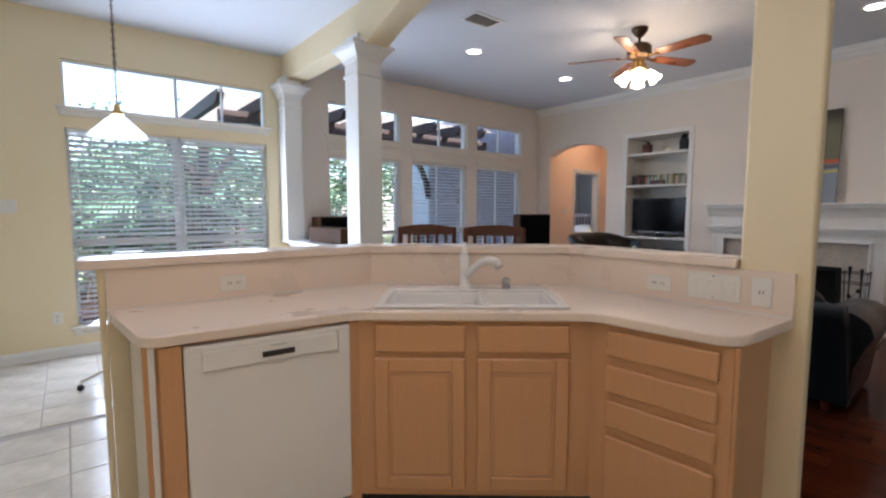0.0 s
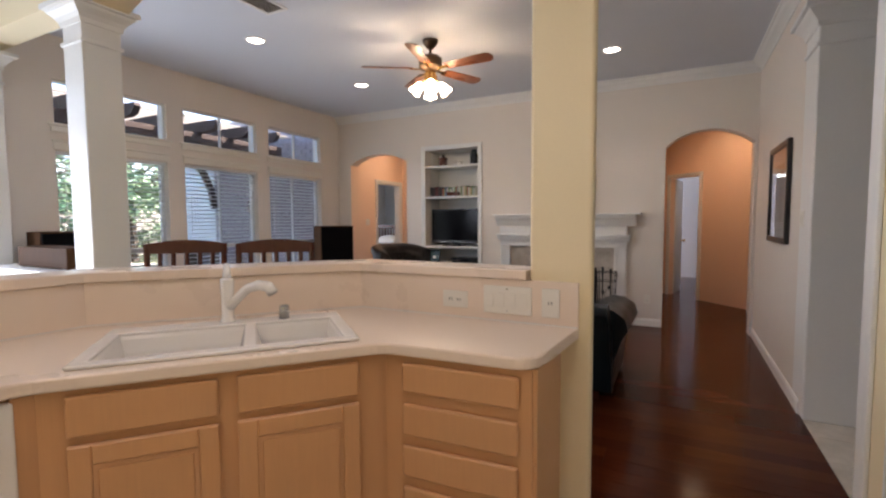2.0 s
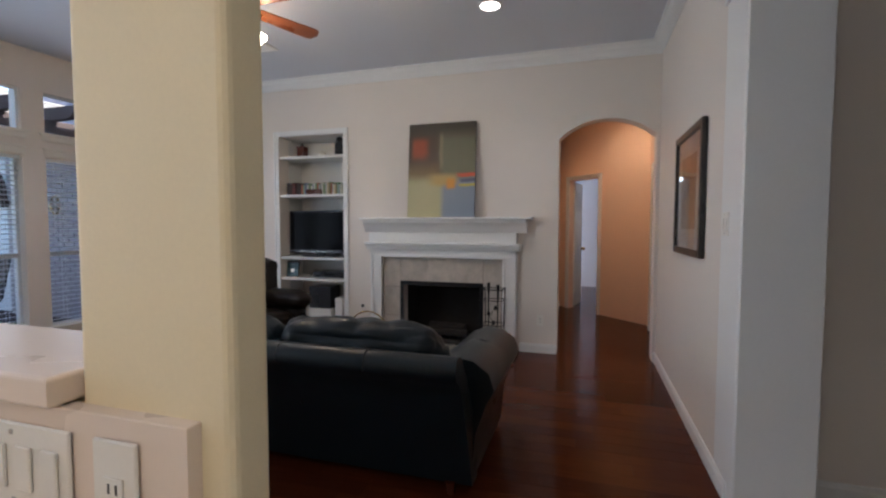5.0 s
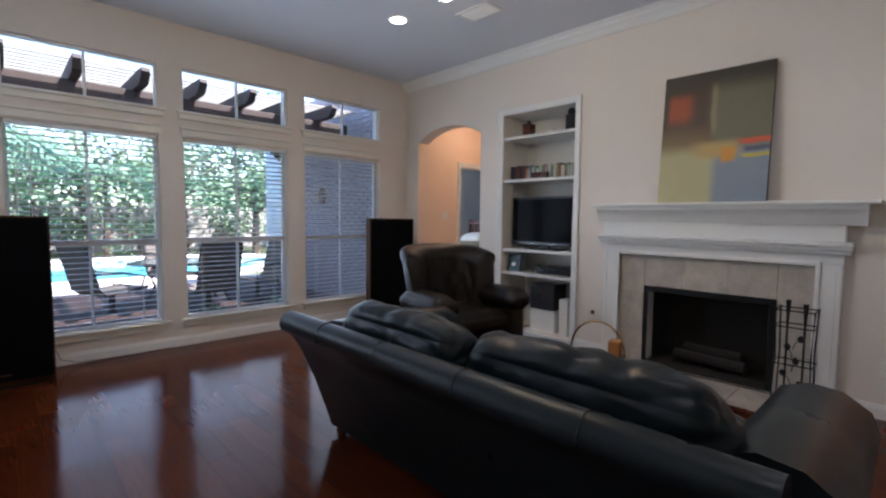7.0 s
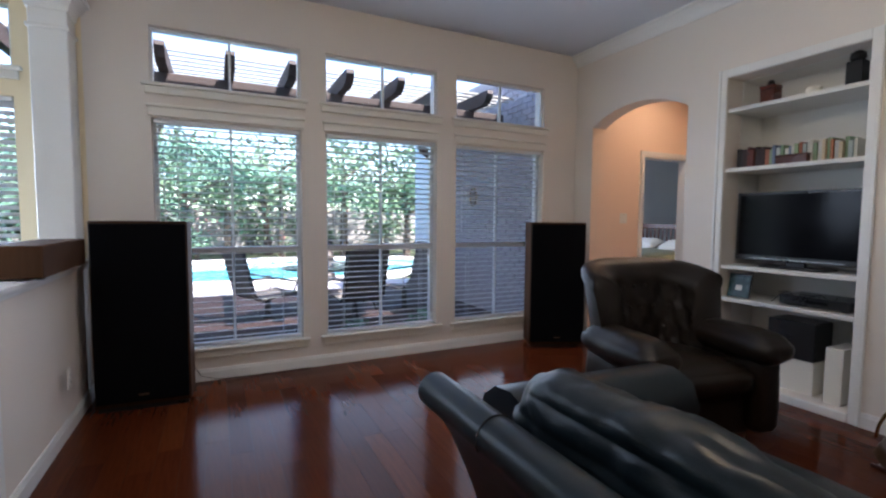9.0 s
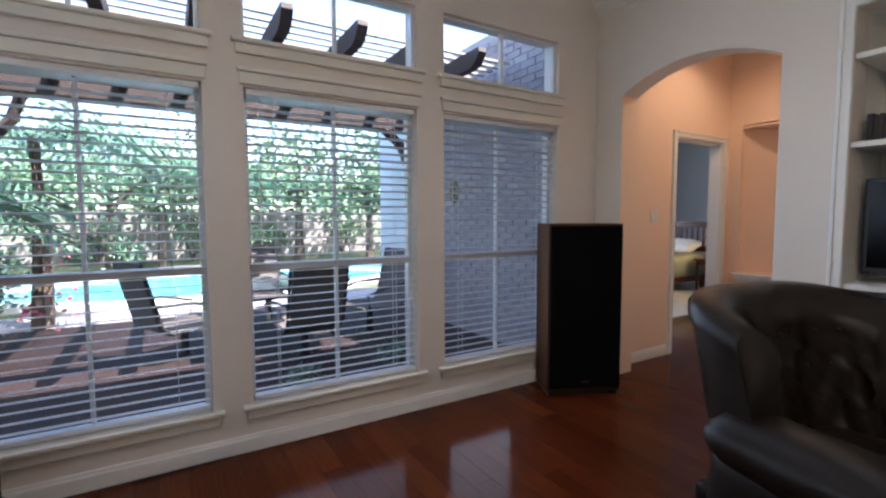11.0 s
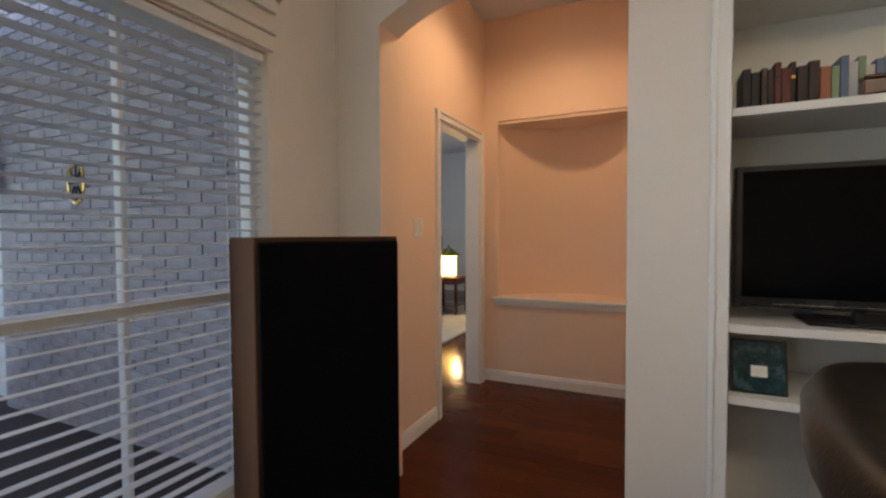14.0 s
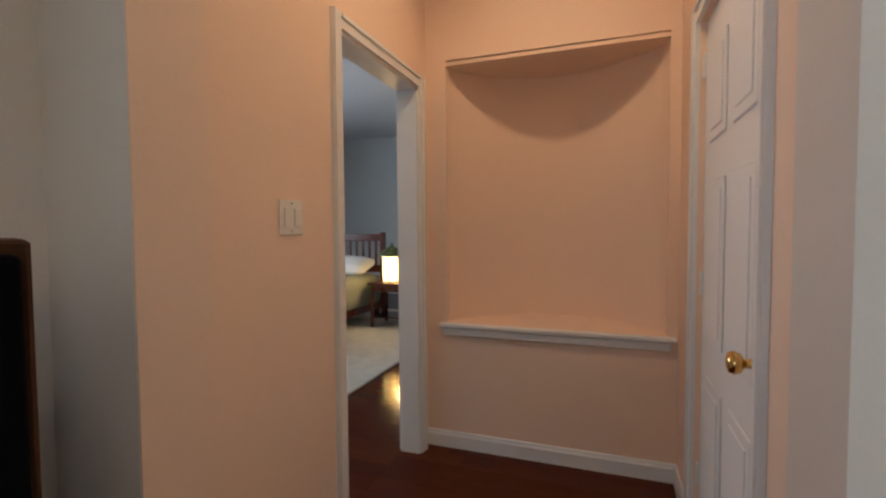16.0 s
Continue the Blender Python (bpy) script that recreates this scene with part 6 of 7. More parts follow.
# ---- bedroom seen through the hall door ----
M_RUG = mat("cream_shag_rug", (0.55, 0.50, 0.42), 0.95, vary=0.2, big=8, fine=220, bump=0.6)
M_BEDCOVER = mat("grey_green_bedcover", (0.20, 0.20, 0.14), 0.8, vary=0.12, fine=120, bump=0.2)
M_PILLOW = mat("white_pillow", (0.75, 0.72, 0.66), 0.8, vary=0.05, fine=90, bump=0.15)
def bedroom():
    r = thing("area_rug", pose(3.9, 1.85, 0), "cream shag rug on the bedroom floor", "rug")
    bm = bmesh.new()
    box(bm, -1.9, 1.9, -1.10, 1.10, 0.0, 0.022, 0.008)
    part("rug_mat", bm, M_RUG, r)
    b = thing("bed", pose(4.42, 2.72, 0), "dark slatted headboard bed with a green-grey cover", "bed")
    boxpart("headboard_top", 0.72, 0.78, -0.80, 0.80, 1.10, 1.20, M_DARKWOOD, b, 0.008)
    boxpart("headboard_low", 0.73, 0.77, -0.80, 0.80, 0.66, 0.76, M_DARKWOOD, b, 0.006)
    for s in (-1, 1):
        boxpart("headboard_post", 0.71, 0.79, s * 0.83 - 0.03, s * 0.83 + 0.03, 0.0, 1.22, M_DARKWOOD, b, 0.008)
    for i in range(15):
        y = -0.72 + i * 0.103
        boxpart("headboard_slat", 0.74, 0.76, y - 0.018, y + 0.018, 0.76, 1.10, M_DARKWOOD, b, 0.002)
    boxpart("bed_frame", -1.30, 0.72, -0.80, 0.80, 0.16, 0.32, M_DARKWOOD, b, 0.006)
    for x in (-1.26, 0.68):
        for s in (-1, 1):
            boxpart("foot", x - 0.03, x + 0.03, s * 0.76 - 0.03, s * 0.76 + 0.03, 0.0, 0.16, M_DARKWOOD, b, 0.003)
    bm = bmesh.new()
    cushion(bm, -1.32, 0.70, -0.84, 0.84, 0.24, 0.66, 0.03, 10, 0.008, 1.0, 0.09)
    part("bedcover", bm, M_BEDCOVER, b, smooth=True)
    for i, s in enumerate((-0.42, 0.42)):
        bm = bmesh.new()
        cushion(bm, -0.20, 0.20, -0.33, 0.33, -0.07, 0.07, 0.05, 8, 0.008, 3.0 + i, 0.06)
        p = part("pillow", bm, M_PILLOW, b, "white pillow", True)
        p.matrix_local = pose(0.45, s, 0.76, 0, -18, 0)
    n = thing("nightstand", pose(4.72, 1.52, 0), "dark wooden nightstand with open legs", "nightstand")
    boxpart("top", -0.24, 0.24, -0.24, 0.24, 0.56, 0.59, M_DARKWOOD, n, 0.004)
    boxpart("apron", -0.21, 0.21, -0.21, 0.21, 0.48, 0.559, M_DARKWOOD, n, 0.003)
    boxpart("shelf", -0.20, 0.20, -0.20, 0.20, 0.14, 0.16, M_DARKWOOD, n, 0.003)
    for sx in (-1, 1):
        for sy in (-1, 1):
            boxpart("leg", sx * 0.20 - 0.018, sx * 0.20 + 0.018, sy * 0.20 - 0.018, sy * 0.20 + 0.018, 0.0, 0.48, M_DARKWOOD, n, 0.002)
    l = thing("table_lamp", pose(4.66, 1.50, 0.5905), "stained glass table lamp, lit, on the nightstand", "lamp")
    bm = bmesh.new()
    lathe(bm, [(0.075, 0), (0.07, 0.015), (0.02, 0.03), (0.012, 0.06), (0.018, 0.12), (0.012, 0.20), (0.012, 0.34)], 18)
    part("base", bm, M_BRONZE, l, smooth=True)
    bm = bmesh.new()
    lathe(bm, [(0.115, 0.02), (0.12, 0.10), (0.12, 0.32), (0.08, 0.335)], 20)
    part("lantern", bm, M_LAMPGLOW, l, "glowing amber glass")
    for k in range(6):
        a = k * math.pi / 3
        bm = bmesh.new()
        tube(bm, [(0.122 * math.cos(a), 0.122 * math.sin(a), 0.02), (0.122 * math.cos(a), 0.122 * math.sin(a), 0.33)], 0.005, 5)
        part("rib", bm, M_BRONZE, l)
    bm = bmesh.new()
    lathe(bm, [(0.185, 0.33), (0.18, 0.345), (0.10, 0.415), (0.03, 0.45), (0.012, 0.47), (0.012, 0.50)], 12)
    part("shade", bm, M_GREENGLASS, l, "green and amber stained glass shade")
M_LAMPGLOW = glow("amber_lantern_glass", (1.0, 0.66, 0.22), 1.2)
M_GREENGLASS = mat("green_stained_glass", (0.10, 0.12, 0.03), 0.25, vary=0.6, big=14.0)
bedroom()
point_lamp("bedside_bulb", 4.50, 1.30, 0.80, 3.2, (1.0, 0.70, 0.34), 0.06)
# added fill lamp; the bedroom has no window modelled here
area_lamp("bedroom_fill_light", 3.0, 4.1, 1.7, 3.0, 0, 1.2, 2.2, 1.3, 12, DAY)
# added fill lamp that brightens the far room, with no window behind it
area_lamp("far_room_fill_light", 5.2, -6.4, 1.7, 2.3, -5.5, 1.2, 1.0, 1.3, 0.6, WARM)

# ---- garden outside the windows ----
M_SOIL = mat("garden_ground", (0.10, 0.12, 0.05), 0.95, vary=0.35, big=0.6, fine=25, bump=0.5)
M_PAVER = piece_mat("patio_paver", [(0.34, 0.31, 0.31), (0.42, 0.38, 0.38), (0.38, 0.33, 0.33)], 0.8, (1, 1, 1), 0.2, 0.0, 12.0, island=True)
M_PAVER_ONE = piece_mat("patio_paver_single", [(0.34, 0.31, 0.31), (0.42, 0.38, 0.38), (0.38, 0.33, 0.33)], 0.8, (1, 1, 1), 0.2, 0.0, 12.0)
M_WATER = mat("pool_water", (0.10, 0.42, 0.52), 0.06, vary=0.12, big=1.5, fine=4.0, bump=0.3)
M_COPING = mat("pool_coping", (0.60, 0.56, 0.50), 0.7, vary=0.1)
M_BRICK = piece_mat("mauve_brick", [(0.30, 0.27, 0.29), (0.34, 0.31, 0.32), (0.32, 0.285, 0.30), (0.37, 0.34, 0.35)], 0.85, (1, 1, 1), 0.25, 0.0, 14.0)
M_MORTAR = mat("grey_mortar", (0.34, 0.32, 0.32), 0.9, vary=0.12, fine=70, bump=0.3)
M_PERGOLA = mat("brown_pergola_timber", (0.055, 0.036, 0.028), 0.7, vary=0.3, fine=9, stretch=(8, 1, 8))
M_LATH = mat("pale_pergola_lath", (0.36, 0.33, 0.28), 0.7, vary=0.15, fine=9, stretch=(1, 8, 8))
M_FENCE = mat("grey_fence_board", (0.36, 0.33, 0.30), 0.85, vary=0.2, fine=9, stretch=(10, 10, 1))
M_LEAF_A = piece_mat("palm_leaf", [(0.08, 0.16, 0.09), (0.13, 0.25, 0.15), (0.20, 0.34, 0.24)], 0.5, (1, 1, 1), 0.1, 0, 6.0, island=True)
M_LEAF_B = piece_mat("tree_leaf", [(0.09, 0.16, 0.08), (0.15, 0.23, 0.12), (0.24, 0.33, 0.18), (0.12, 0.20, 0.11)], 0.55, (1, 1, 1), 0.1, 0, 6.0, island=True)
M_FLOWER = piece_mat("pink_petal", [(0.55, 0.05, 0.12), (0.65, 0.15, 0.22), (0.60, 0.08, 0.05)], 0.6, (1, 1, 1), 0.1, 0, 6.0, island=True)
M_BARK = mat("tree_bark", (0.12, 0.085, 0.06), 0.9, vary=0.35, big=5, fine=30, bump=0.6)
M_PATIOMETAL = mat("dark_patio_metal", (0.045, 0.042, 0.040), 0.5, metal=0.3, vary=0.15)
M_SLING = mat("brown_sling_fabric", (0.12, 0.10, 0.085), 0.8, vary=0.12, fine=200, bump=0.2)
M_TABLEGLASS = mat("patio_table_top", (0.10, 0.13, 0.14), 0.12, vary=0.05, bump=0.0)
G = -0.12
structure(boxpart("ground", -400, 400, 0.17, 500, G - 0.3, G - 0.05, M_SOIL, bev=0), "mown garden ground reaching to the horizon", "ground")
structure(boxpart("ground_south", -400, 400, -400, 0.17, G - 0.32, G - 0.10, M_SOIL, bev=0), "garden ground beyond the house", "ground")

def patio():
    base = structure(boxpart("pavement", -9.5, 3.5, 0.17, 6.0, G - 0.06, G - 0.012, M_GROUT, bev=0), "brick paved patio beside the pool", "patio")
    bm = bmesh.new()
    one = None
    k = 0
    for i in range(55):
        for j in range(25):
            x, y = -9.4 + i * 0.232 + (0.116 if j % 2 else 0), 0.2 + j * 0.232
            near = -3.6 < x < -0.5 and y < 3.6
            if near and k < 260:
                if one is None:
                    b2 = bmesh.new()
                    box(b2, 0, 0.225, 0, 0.225, -0.03, 0.0, 0.006, 1)
                    ob = part("paver", b2, M_PAVER_ONE, base)
                    one = ob.data
                else:
                    ob = new("paver", one)
                    ob.parent = base
                ob.location = (x, y, G + random.uniform(-0.002, 0.002))
                k += 1
            else:
                h = G + random.uniform(-0.002, 0.002)
                v = [bm.verts.new(p) for p in ((x, y, h), (x + 0.225, y, h), (x + 0.225, y + 0.225, h), (x, y + 0.225, h), (x, y, h - 0.03), (x + 0.225, y, h - 0.03), (x + 0.225, y + 0.225, h - 0.03), (x, y + 0.225, h - 0.03))]
                for q in ((0, 1, 2, 3), (0, 1, 5, 4), (1, 2, 6, 5), (2, 3, 7, 6), (3, 0, 4, 7)):
                    bm.faces.new([v[t] for t in q])
    tagged(part("far_paver", bm, M_PAVER, base), "", "", "", "stuff")
patio()

def pool():
    bm = bmesh.new()
    pts = []
    for i in range(28):
        a = 2 * math.pi * i / 28
        pts.append((-2.8 + 4.8 * math.cos(a) + 0.6 * math.cos(2 * a), 9.0 + 2.7 * math.sin(a) + 0.4 * math.sin(2 * a + 0.6)))
    prism(bm, pts, G - 0.05, G - 0.03, along_z)
    structure(part("water", bm, M_WATER), "turquoise swimming pool water", "water")
    bm = bmesh.new()
    tube(bm, [(x, y, G - 0.01) for x, y in pts], 0.13, 8, True)
    tagged(part("pool_coping", bm, M_COPING, smooth=True), "pale stone coping round the pool", "coping")
pool()

def brick_wall():
    """Outer brick wall of the bedroom wing, west face and north return."""
    base = structure(boxpart("wall_brick", -0.16, -0.101, 0.161, 2.99, G - 0.05, 3.2, M_MORTAR, bev=0), "mauve brick outside wall of the bedroom wing")
    bm = bmesh.new()
    box(bm, -0.012, 0.0, 0.0, 0.196, 0.0, 0.060, 0.003, 1)
    first, count = None, 0
    j, z = 0, G
    bmj = bmesh.new()
    while z < 3.1:
        y = 0.165 + (0.103 if j % 2 else 0.0)
        while y + 0.2 < 2.99:
            if 0.2 < z < 2.2 and y < 2.7 and count < 300:
                if first is None:
                    ob = part("brick", bm, M_BRICK, base)
                    first = ob.data
                else:
                    ob = new("brick", first)
                    ob.parent = base
                ob.location = (-0.1605 + random.uniform(-0.002, 0.001), y, z)
                count += 1
            else:
                box(bmj, -0.172, -0.1605, y, y + 0.196, z, z + 0.060)
            y += 0.206
        z += 0.0705
        j += 1
    tagged(part("far_brick", bmj, M_BRICK, base), "", "", "", "stuff")
brick_wall()
def wall_ornament():
    # plain ring with rays in place of a butterfly or gecko shape
    o = thing("wall_ornament", pose(-0.178, 1.95, 1.60), "metal ring and ray ornament on the brick wall", "ornament")
    bm = bmesh.new()
    tube(bm, [(0, 0.09 * math.cos(a), 0.13 * math.sin(a)) for a in [k * math.pi / 8 for k in range(16)]], 0.010, 6, True)
    part("ring", bm, M_BRASS, o)
    for k in range(8):
        a = k * math.pi / 4
        bm = bmesh.new()
        tube(bm, [(0, 0.02 * math.cos(a), 0.03 * math.sin(a)), (0, 0.09 * math.cos(a), 0.13 * math.sin(a))], 0.006, 5)
        part("ray", bm, M_IRON, o)
wall_ornament()

def pergola():
    p = thing("patio_pergola", pose(0, 0, G), "brown timber pergola with pale laths over the patio", "pergola")
    top = 2.70
    def beam(name, x0, x1, y0, y1, z0, z1, m=M_PERGOLA):
        return boxpart(name, x0, x1, y0, y1, z0, z1, m, p, 0.006)
    beam("front_beam", -5.05, -0.3, 3.05, 3.16, top - 0.10, top + 0.10)
    beam("near_beam", -5.0, -0.30, 1.00, 1.09, top - 0.13, top + 0.018)
    bm = bmesh.new()
    prof = [(0.62, 0.09), (0.66, 0.045), (0.74, 0.02), (2.95, 0.02), (3.45, 0.02), (3.62, 0.06), (3.70, 0.17), (0.60, 0.17), (0.59, 0.13)]
    prism(bm, prof, -0.04, 0.04, lambda u, v, w: (w, u, v + top))
    r = part("rafter", bm, M_PERGOLA, p)
    r.location.x = -0.75
    for i in range(1, 9):
        q = new("rafter", r.data)
        q.parent = p
        q.location = (-0.75 - i * 0.54, 0, 0)
    lath = boxpart("lath", -5.15, -0.25, -0.018, 0.018, top + 0.172, top + 0.194, M_LATH, p, 0)
    lath.location.y = 0.86
    for i in range(1, 22):
        q = new("lath", lath.data)
        q.parent = p
        q.location = (0, 0.86 + i * 0.134, 0)
    for x in (-4.75,):
        beam("post", x - 0.07, x + 0.07, 3.03, 3.17, 0.0, top - 0.10)
        beam("post_foot", x - 0.11, x + 0.11, 2.99, 3.21, 0.0, 0.06)
        for s in (-1, 1):
            bm = bmesh.new()
            pts = [(x + s * 0.07, 3.10, top - 0.75), (x + s * 0.22, 3.10, top - 0.62), (x + s * 0.42, 3.10, top - 0.36), (x + s * 0.52, 3.10, top - 0.08)]
            tube(bm, pts, 0.05, 4)
            part("brace", bm, M_PERGOLA, p)
    bm = bmesh.new()
    tube(bm, [(-0.23, 2.93, top - 1.0), (-0.25, 2.97, top - 0.65), (-0.34, 3.05, top - 0.32), (-0.56, 3.10, top - 0.10)], 0.065, 4)
    part("brace", bm, M_PERGOLA, p)
pergola()

def patio_chair(m):
    c = thing("patio_chair", m, "brown sling patio chair on a swivel base", "patio chair", "patio chairs")
    bm = bmesh.new()
    prof = [(-0.28, 0.44), (0.22, 0.40), (0.30, 0.46), (0.45, 1.02), (0.47, 1.02), (0.33, 0.44), (0.24, 0.375), (-0.28, 0.415)]
    prism(bm, prof, -0.24, 0.24, lambda u, v, w: (w, u, v))
    softer(part("sling", bm, M_SLING, c), 40)
    for s in (-1, 1):
        bm = bmesh.new()
        tube(bm, [(s * 0.26, -0.30, 0.43), (s * 0.26, 0.23, 0.39), (s * 0.26, 0.31, 0.46), (s * 0.26, 0.46, 1.03)], 0.016, 8)
        part("side_rail", bm, M_PATIOMETAL, c)
        bm = bmesh.new()
        tube(bm, [(s * 0.27, -0.20, 0.43), (s * 0.30, -0.24, 0.58), (s * 0.30, 0.05, 0.65), (s * 0.28, 0.36, 0.66)], 0.015, 8)
        part("arm", bm, M_PATIOMETAL, c)
    bm = bmesh.new()
    tube(bm, [(-0.26, 0.455, 1.03), (0.26, 0.455, 1.03)], 0.016, 8)
    part("top_rail", bm, M_PATIOMETAL, c)
    bm = bmesh.new()
    lathe(bm, [(0.30, 0.0), (0.29, 0.025), (0.12, 0.07), (0.04, 0.14), (0.035, 0.38), (0.09, 0.39)], 20)
    softer(part("swivel_base", bm, M_PATIOMETAL, c), 40)
    return c
pc = patio_chair(pose(-3.02, 2.30, G, 0, 0, 115))
copy_thing(pc, pose(-2.02, 1.75, G, 0, 0, 185))
copy_thing(pc, pose(-1.15, 2.25, G, 0, 0, -75))
copy_thing(pc, pose(-2.05, 3.45, G, 0, 0, 5))
def patio_table():
    t = thing("patio_table", pose(-2.05, 2.55, G), "dark oval patio table with a glass top", "patio table")
    bm = bmesh.new()
    pts = [(0.75 * math.cos(a), 0.52 * math.sin(a)) for a in [k * math.pi / 16 for k in range(32)]]
    prism(bm, pts, 0.70, 0.712, along_z)
    part("tabletop", bm, M_TABLEGLASS, t)
    bm = bmesh.new()
    tube(bm, [(x, y, 0.705) for x, y in pts], 0.016, 6, True)
    part("rim", bm, M_PATIOMETAL, t)
    for sx in (-1, 1):
        for sy in (-1, 1):
            bm = bmesh.new()
            tube(bm, [(sx * 0.50, sy * 0.30, 0.70), (sx * 0.38, sy * 0.24, 0.35), (sx * 0.52, sy * 0.34, 0.0)], 0.018, 8)
            part("leg", bm, M_PATIOMETAL, t)
patio_table()

def leaf_cloud(bm, c, rad, n, size, rng, flat=0.75):
    """Many small leaves scattered through clumps, with gaps."""
    clumps = [Vector((rng.gauss(0, 0.5), rng.gauss(0, 0.5), rng.gauss(0, 0.4) * flat)) * rad for _ in range(max(5, n // 90))]
    for _ in range(n):
        k = rng.choice(clumps)
        p = Vector(c) + k + Vector((rng.gauss(0, 1), rng.gauss(0, 1), rng.gauss(0, 0.8))) * rad * 0.22
        d = Vector((rng.uniform(-1, 1), rng.uniform(-1, 1), rng.uniform(-0.8, 0.4))).normalized() * size * rng.uniform(0.6, 1.4)
        s = d.cross(Vector((rng.uniform(-1, 1), rng.uniform(-1, 1), rng.uniform(-1, 1)))).normalized() * size * 0.32
        v = [bm.verts.new(q) for q in (p, p + d * 0.5 + s, p + d, p + d * 0.5 - s)]
        bm.faces.new(v)

def tree(x, y, h, rad, seed, n=1600, size=0.16):
    rng = random.Random(seed)
    t = thing("garden_tree", pose(x, y, G - 0.05), "leafy green garden tree behind the patio", "tree", "garden trees")
    bm = bmesh.new()
    lean = rng.uniform(-0.3, 0.3)
    tube(bm, [(0, 0, 0), (lean * 0.3, 0, h * 0.25), (lean * 0.7, 0.1, h * 0.5), (lean, 0, h * 0.8)], [0.16, 0.12, 0.09, 0.03], 8)
    for k in range(6):
        a = k * 1.05 + rng.uniform(0, 0.5)
        z = h * rng.uniform(0.35, 0.6)
        tube(bm, [(lean * 0.6, 0, z), (lean * 0.6 + rad * 0.4 * math.cos(a), rad * 0.4 * math.sin(a), z + h * 0.15), (lean * 0.6 + rad * 0.75 * math.cos(a), rad * 0.75 * math.sin(a), z + h * 0.22)], [0.05, 0.035, 0.012], 6)
    part("trunk", bm, M_BARK, t)
    bm = bmesh.new()
    leaf_cloud(bm, (lean, 0, h * 0.62), rad, n, size, rng)
    part("crown", bm, M_LEAF_B, t)
    return t
def palm(x, y, h, seed, n=13, length=1.3):
    rng = random.Random(seed)
    t = thing("fan_palm", pose(x, y, G - 0.05), "green palm with drooping fronds", "palm", "garden palms")
    bm = bmesh.new()
    tube(bm, [(0, 0, 0), (0.05, 0.02, h * 0.5), (0.02, 0.0, h)], [0.13, 0.10, 0.08], 8)
    part("trunk", bm, M_BARK, t)
    bm = bmesh.new()
    for k in range(n):
        a = 2 * math.pi * k / n + rng.uniform(-0.2, 0.2)
        up = rng.uniform(0.05, 0.9)
        d = Vector((math.cos(a), math.sin(a), 0))
        pts = []
        for i in range(9):
            u = i / 8
            pts.append(Vector((0, 0, h)) + d * length * u + Vector((0, 0, length * (up * u - (0.55 + up * 0.6) * u * u))))
        side = d.cross(Vector((0, 0, 1)))
        for i in range(1, 9):
            for q in range(3):
                p = pts[i - 1].lerp(pts[i], q / 3)
                ll = length * 0.42 * math.sin(math.pi * min(0.98, (i - 1 + q / 3) / 8 + 0.12))
                for s in (-1, 1):
                    tip = p + side * s * ll * 0.85 + d * ll * 0.45 - Vector((0, 0, ll * rng.uniform(0.25, 0.6)))
                    w = d * 0.022
                    v = [bm.verts.new(z) for z in (p - w, p.lerp(tip, 0.5) + w, tip, p.lerp(tip, 0.45) - w)]
                    bm.faces.new(v)
    part("frond", bm, M_LEAF_A, t)
    return t
def shrub(x, y, rad, seed, flowers=0, n=500, size=0.10):
    rng = random.Random(seed)
    t = thing("garden_shrub", pose(x, y, G - 0.05), "flowering green garden shrub" if flowers else "dense green garden shrub", "shrub", "garden shrubs")
    bm = bmesh.new()
    for k in range(5):
        a = k * 1.3
        tube(bm, [(0, 0, 0), (rad * 0.35 * math.cos(a), rad * 0.35 * math.sin(a), rad * 0.9)], [0.025, 0.008], 5)
    part("stem", bm, M_BARK, t)
    bm = bmesh.new()
    leaf_cloud(bm, (0, 0, rad * 0.95), rad, n, size, rng, 1.0)
    part("foliage", bm, M_LEAF_A if seed % 2 else M_LEAF_B, t)
    if flowers:
        bm = bmesh.new()
        leaf_cloud(bm, (0, 0, rad * 1.1), rad * 1.05, flowers, 0.09, rng, 1.0)
        part("blossom", bm, M_FLOWER, t)
    return t
palm(-4.55, 5.0, 2.6, 3, 17, 1.9)
palm(-5.9, 3.9, 1.3, 4, 15, 1.5)
palm(-7.3, 3.6, 1.5, 5, 15, 1.6)
palm(-3.3, 13.2, 3.0, 6, 15, 2.0)
palm(-6.7, 6.6, 1.9, 8, 13, 1.6)
palm(-1.6, 12.9, 2.8, 31, 17, 2.0)
palm(-5.2, 3.5, 1.6, 32, 17, 1.6)
palm(-6.6, 4.7, 2.2, 33, 17, 1.8)
palm(0.6, 13.0, 2.6, 34, 15, 1.9)
shrub(-5.3, 3.6, 0.7, 11, 60)
shrub(-6.4, 2.9, 0.6, 12, 0)
shrub(-5.3, 5.3, 0.9, 13, 90)
shrub(-7.2, 2.6, 0.7, 15, 40)
shrub(-1.3, 1.05, 0.22, 17, 0, 160, 0.07)
shrub(-2.3, 0.85, 0.20, 19, 0, 160, 0.07)
shrub(-4.2, 13.0, 0.8, 21, 70)
shrub(-0.6, 12.9, 0.8, 22, 60)
for i, (x, y, h, r) in enumerate(((-9.5, 9.5, 3.6, 1.9), (-7.2, 12.6, 4.2, 2.2), (-4.6, 14.0, 4.6, 2.2), (-1.8, 15.0, 5.4, 2.6), (1.0, 14.2, 5.2, 2.4), (3.8, 13.0, 6.0, 2.5), (-12.0, 7.0, 6.0, 2.6), (6.5, 12.0, 6.0, 2.6), (2.6, 11.6, 3.6, 1.3), (-9.3, 5.2, 3.0, 1.4))):
    tree(x, y, h, r, 40 + i, 1900, 0.20)
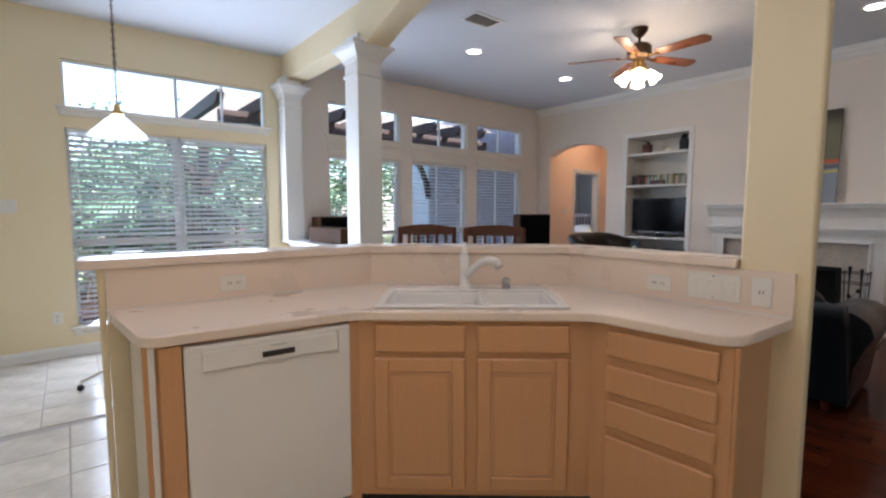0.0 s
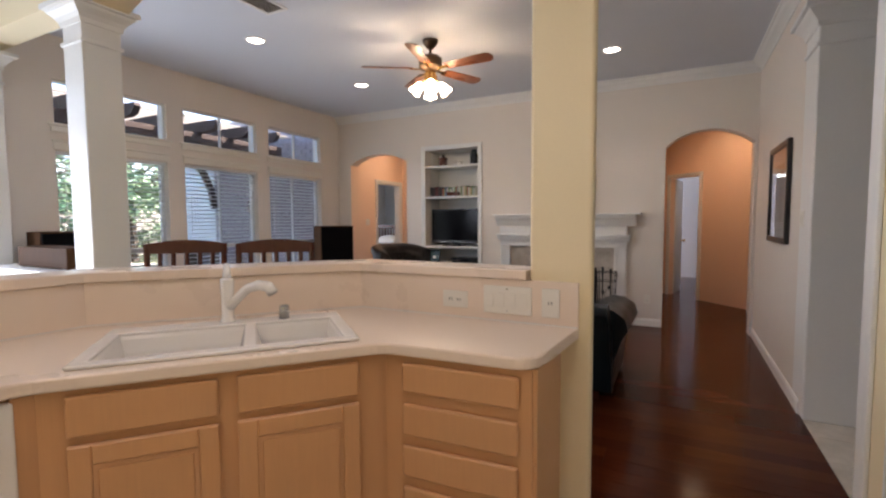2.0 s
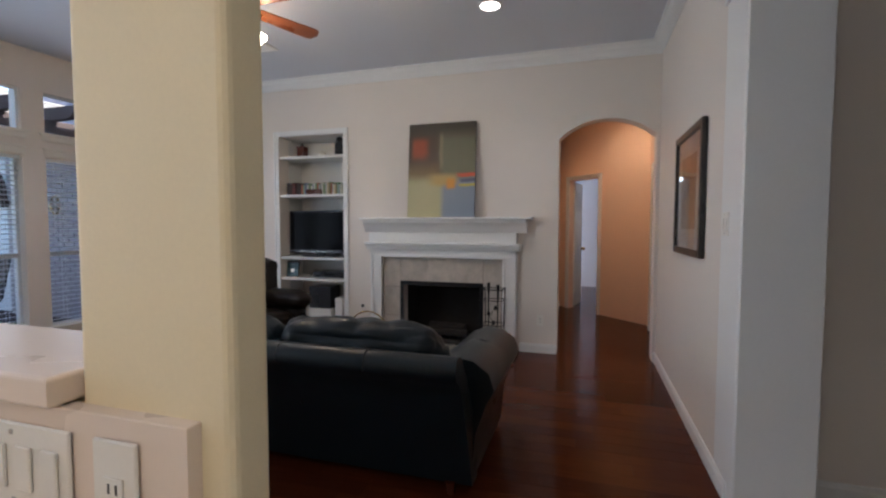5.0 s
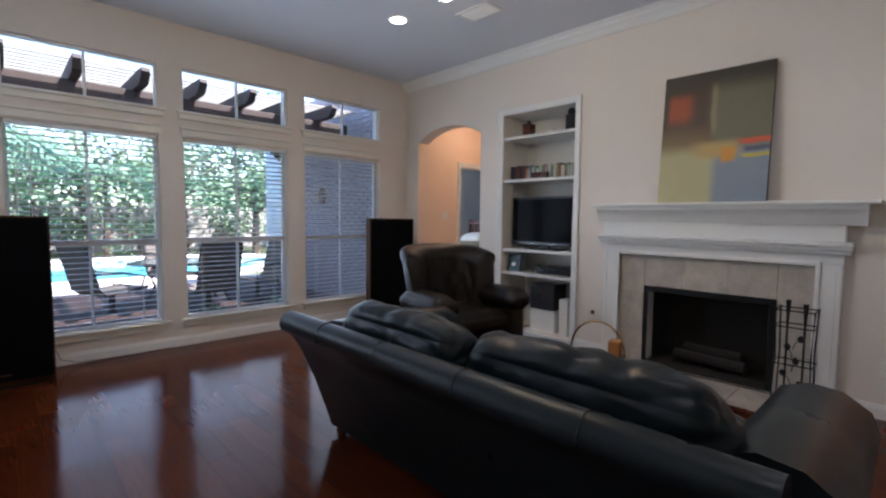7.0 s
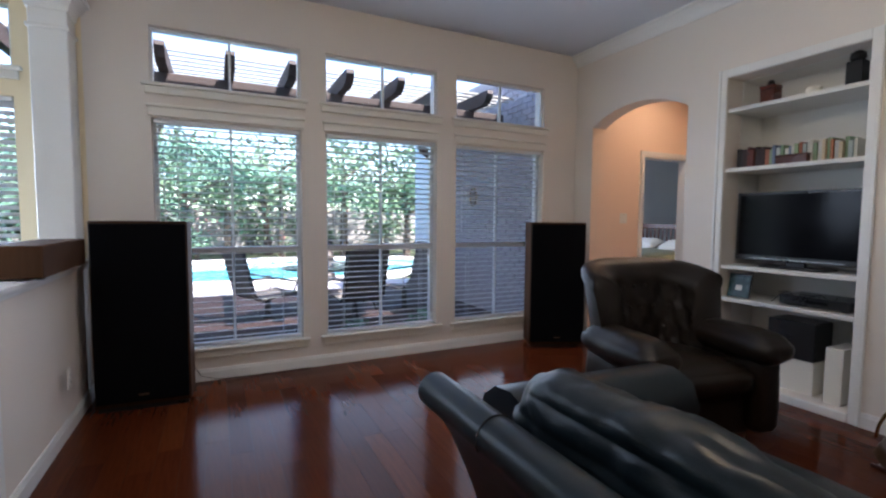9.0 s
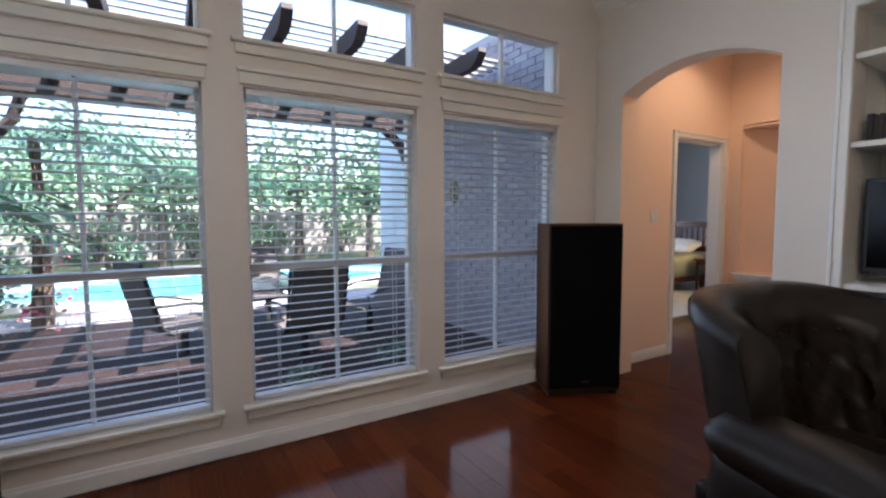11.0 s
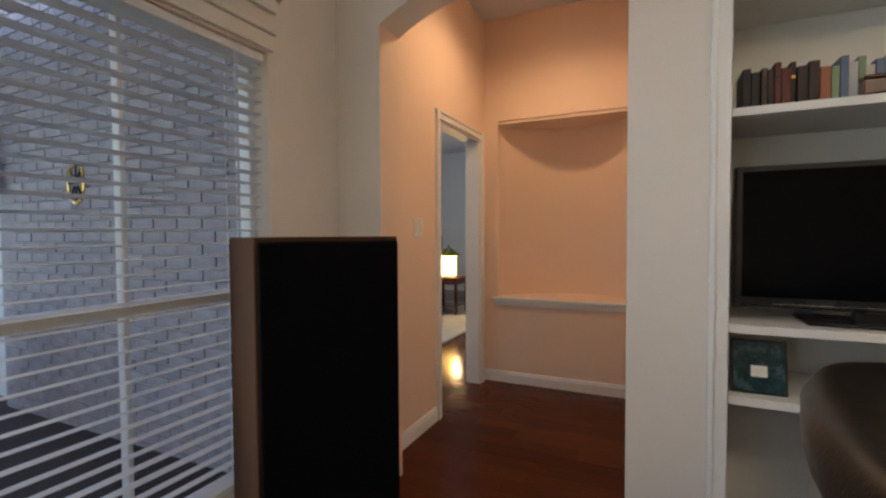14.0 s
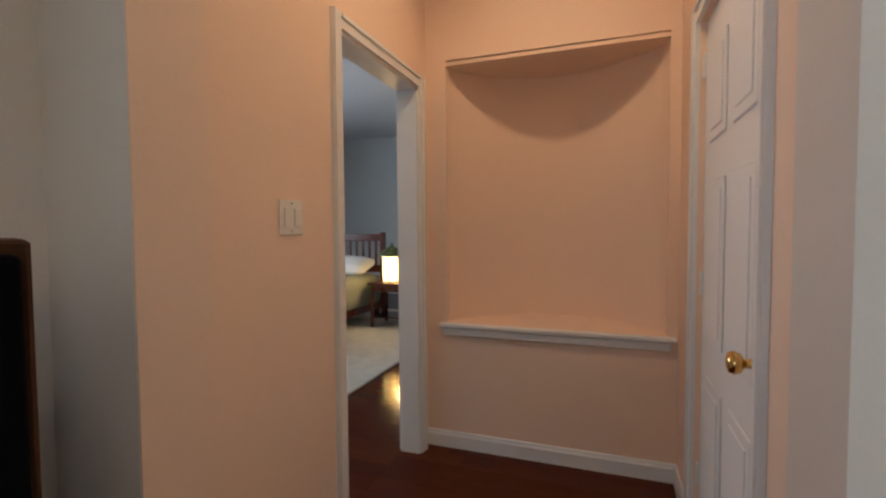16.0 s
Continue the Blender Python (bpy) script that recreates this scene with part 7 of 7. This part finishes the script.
for i in range(0, 13, 2):
    shrub(-10.5 + i * 1.35, 15.3 + 0.4 * math.sin(i * 2.1), 1.05 + 0.25 * math.sin(i * 1.3), 60 + i, 50 if i % 4 == 1 else 0, 650, 0.17)
def fence():
    f = thing("garden_fence", pose(0, 16.4, G - 0.05), "grey weathered board fence behind the garden", "fence")
    one = None
    for i in range(150):
        if one is None:
            ob = boxpart("board", 0, 0.19, 0, 0.02, 0, 1.8, M_FENCE, f, 0)
            one = ob.data
        else:
            ob = new("board", one)
            ob.parent = f
        ob.location = (-15 + i * 0.2, random.uniform(-0.004, 0.004), random.uniform(-0.02, 0.02))
    for z in (0.4, 1.4):
        boxpart("rail", -15, 15, 0.022, 0.06, z, z + 0.09, M_FENCE, f, 0)
fence()
def far_woods():
    rng = random.Random(77)
    bm = bmesh.new()
    for i in range(26):
        leaf_cloud(bm, (-26 + i * 2.2, 19 + rng.uniform(-0.5, 2.5), rng.uniform(1.8, 3.6)), 2.2, 260, 0.42, rng)
    tagged(part("far_woods", bm, M_LEAF_B), "dense far tree crowns behind the fence", "woods", "", "stuff")
far_woods()

# ---- floor pieces ----
def wood_floor(name, x0, x1, y0, y1, single, label):
    base = structure(boxpart(name, x0, x1, y0, y1, -0.015, -0.003, M_GAP, bev=0), label, "floor")
    rng = random.Random(9)
    cache, joined, count = {}, bmesh.new(), 0
    W = 0.118
    x = x0
    while x < x1 - 0.002:
        w = min(W, x1 - x)
        y = y0
        cut = rng.uniform(0.3, 1.4)
        while y < y1 - 0.002:
            ln = min(round(cut / 0.1) * 0.1, y1 - y)
            cut = rng.choice((0.7, 0.9, 1.1, 1.3, 1.5))
            if y1 - (y + ln) < 0.15:
                ln = y1 - y
            key = (round(w, 3), round(ln, 3))
            if single and count < 300:
                if key not in cache:
                    bm = bmesh.new()
                    box(bm, 0.0006, w - 0.0006, 0.0006, ln - 0.0006, -0.003, 0.0)
                    ob = part("plank", bm, M_PLANK, base)
                    cache[key] = ob.data
                else:
                    ob = new("plank", cache[key])
                    ob.parent = base
                ob.location = (x, y, rng.uniform(-0.0003, 0.0003))
                count += 1
            else:
                box(joined, x + 0.0006, x + w - 0.0006, y + 0.0006, y + ln - 0.0006, -0.003, 0.0)
            y += ln
        x += W
    if joined.faces:
        tagged(part("far_plank", joined, M_PLANKS, base), "", "", "", "stuff")
    else:
        joined.free()
wood_floor("floor_living", -4.26, 0.0, -5.93, 0.0, True, "glossy red-brown cherry plank floor")
wood_floor("floor_living_edge", -4.40, -4.26, -1.75, 0.0, False, "glossy cherry planks along the half wall")
wood_floor("floor_hall", 0.0, 2.5, -1.56, 0.0, False, "glossy cherry plank hall floor")
wood_floor("floor_passage", 0.0, 5.7, -8.0, -4.86, False, "glossy cherry plank passage floor")
wood_floor("floor_bedroom", 0.0, 7.6, 0.0, 4.2, False, "glossy cherry plank bedroom floor")

def tile_floor(name, x0, x1, y0, y1, size, label):
    base = structure(boxpart(name, x0, x1, y0, y1, -0.015, -0.004, M_GROUT, bev=0), label, "floor")
    mesh = None
    nx, ny = int((x1 - x0) / size), int((y1 - y0) / size)
    for i in range(nx):
        for j in range(ny):
            if mesh is None:
                bm = bmesh.new()
                box(bm, 0.003, size - 0.003, 0.003, size - 0.003, -0.004, 0.0, 0.0015, 1)
                ob = part("tile", bm, M_TILE, base)
                mesh = ob.data
            else:
                ob = new("tile", mesh)
                ob.parent = base
            ob.location = (x1 - (i + 1) * size, y1 - (j + 1) * size, random.uniform(-0.0003, 0.0003))
tile_floor("floor_nook", -8.6, -4.40, -1.75, 0.0, 0.335, "cream ceramic tile nook floor")
tile_floor("floor_kitchen", -8.6, -4.26, -5.93, -1.75, 0.335, "cream ceramic tile kitchen floor")
tile_floor("floor_entry", -4.27, -2.05, -8.5, -5.93, 0.335, "cream ceramic tile entry floor")
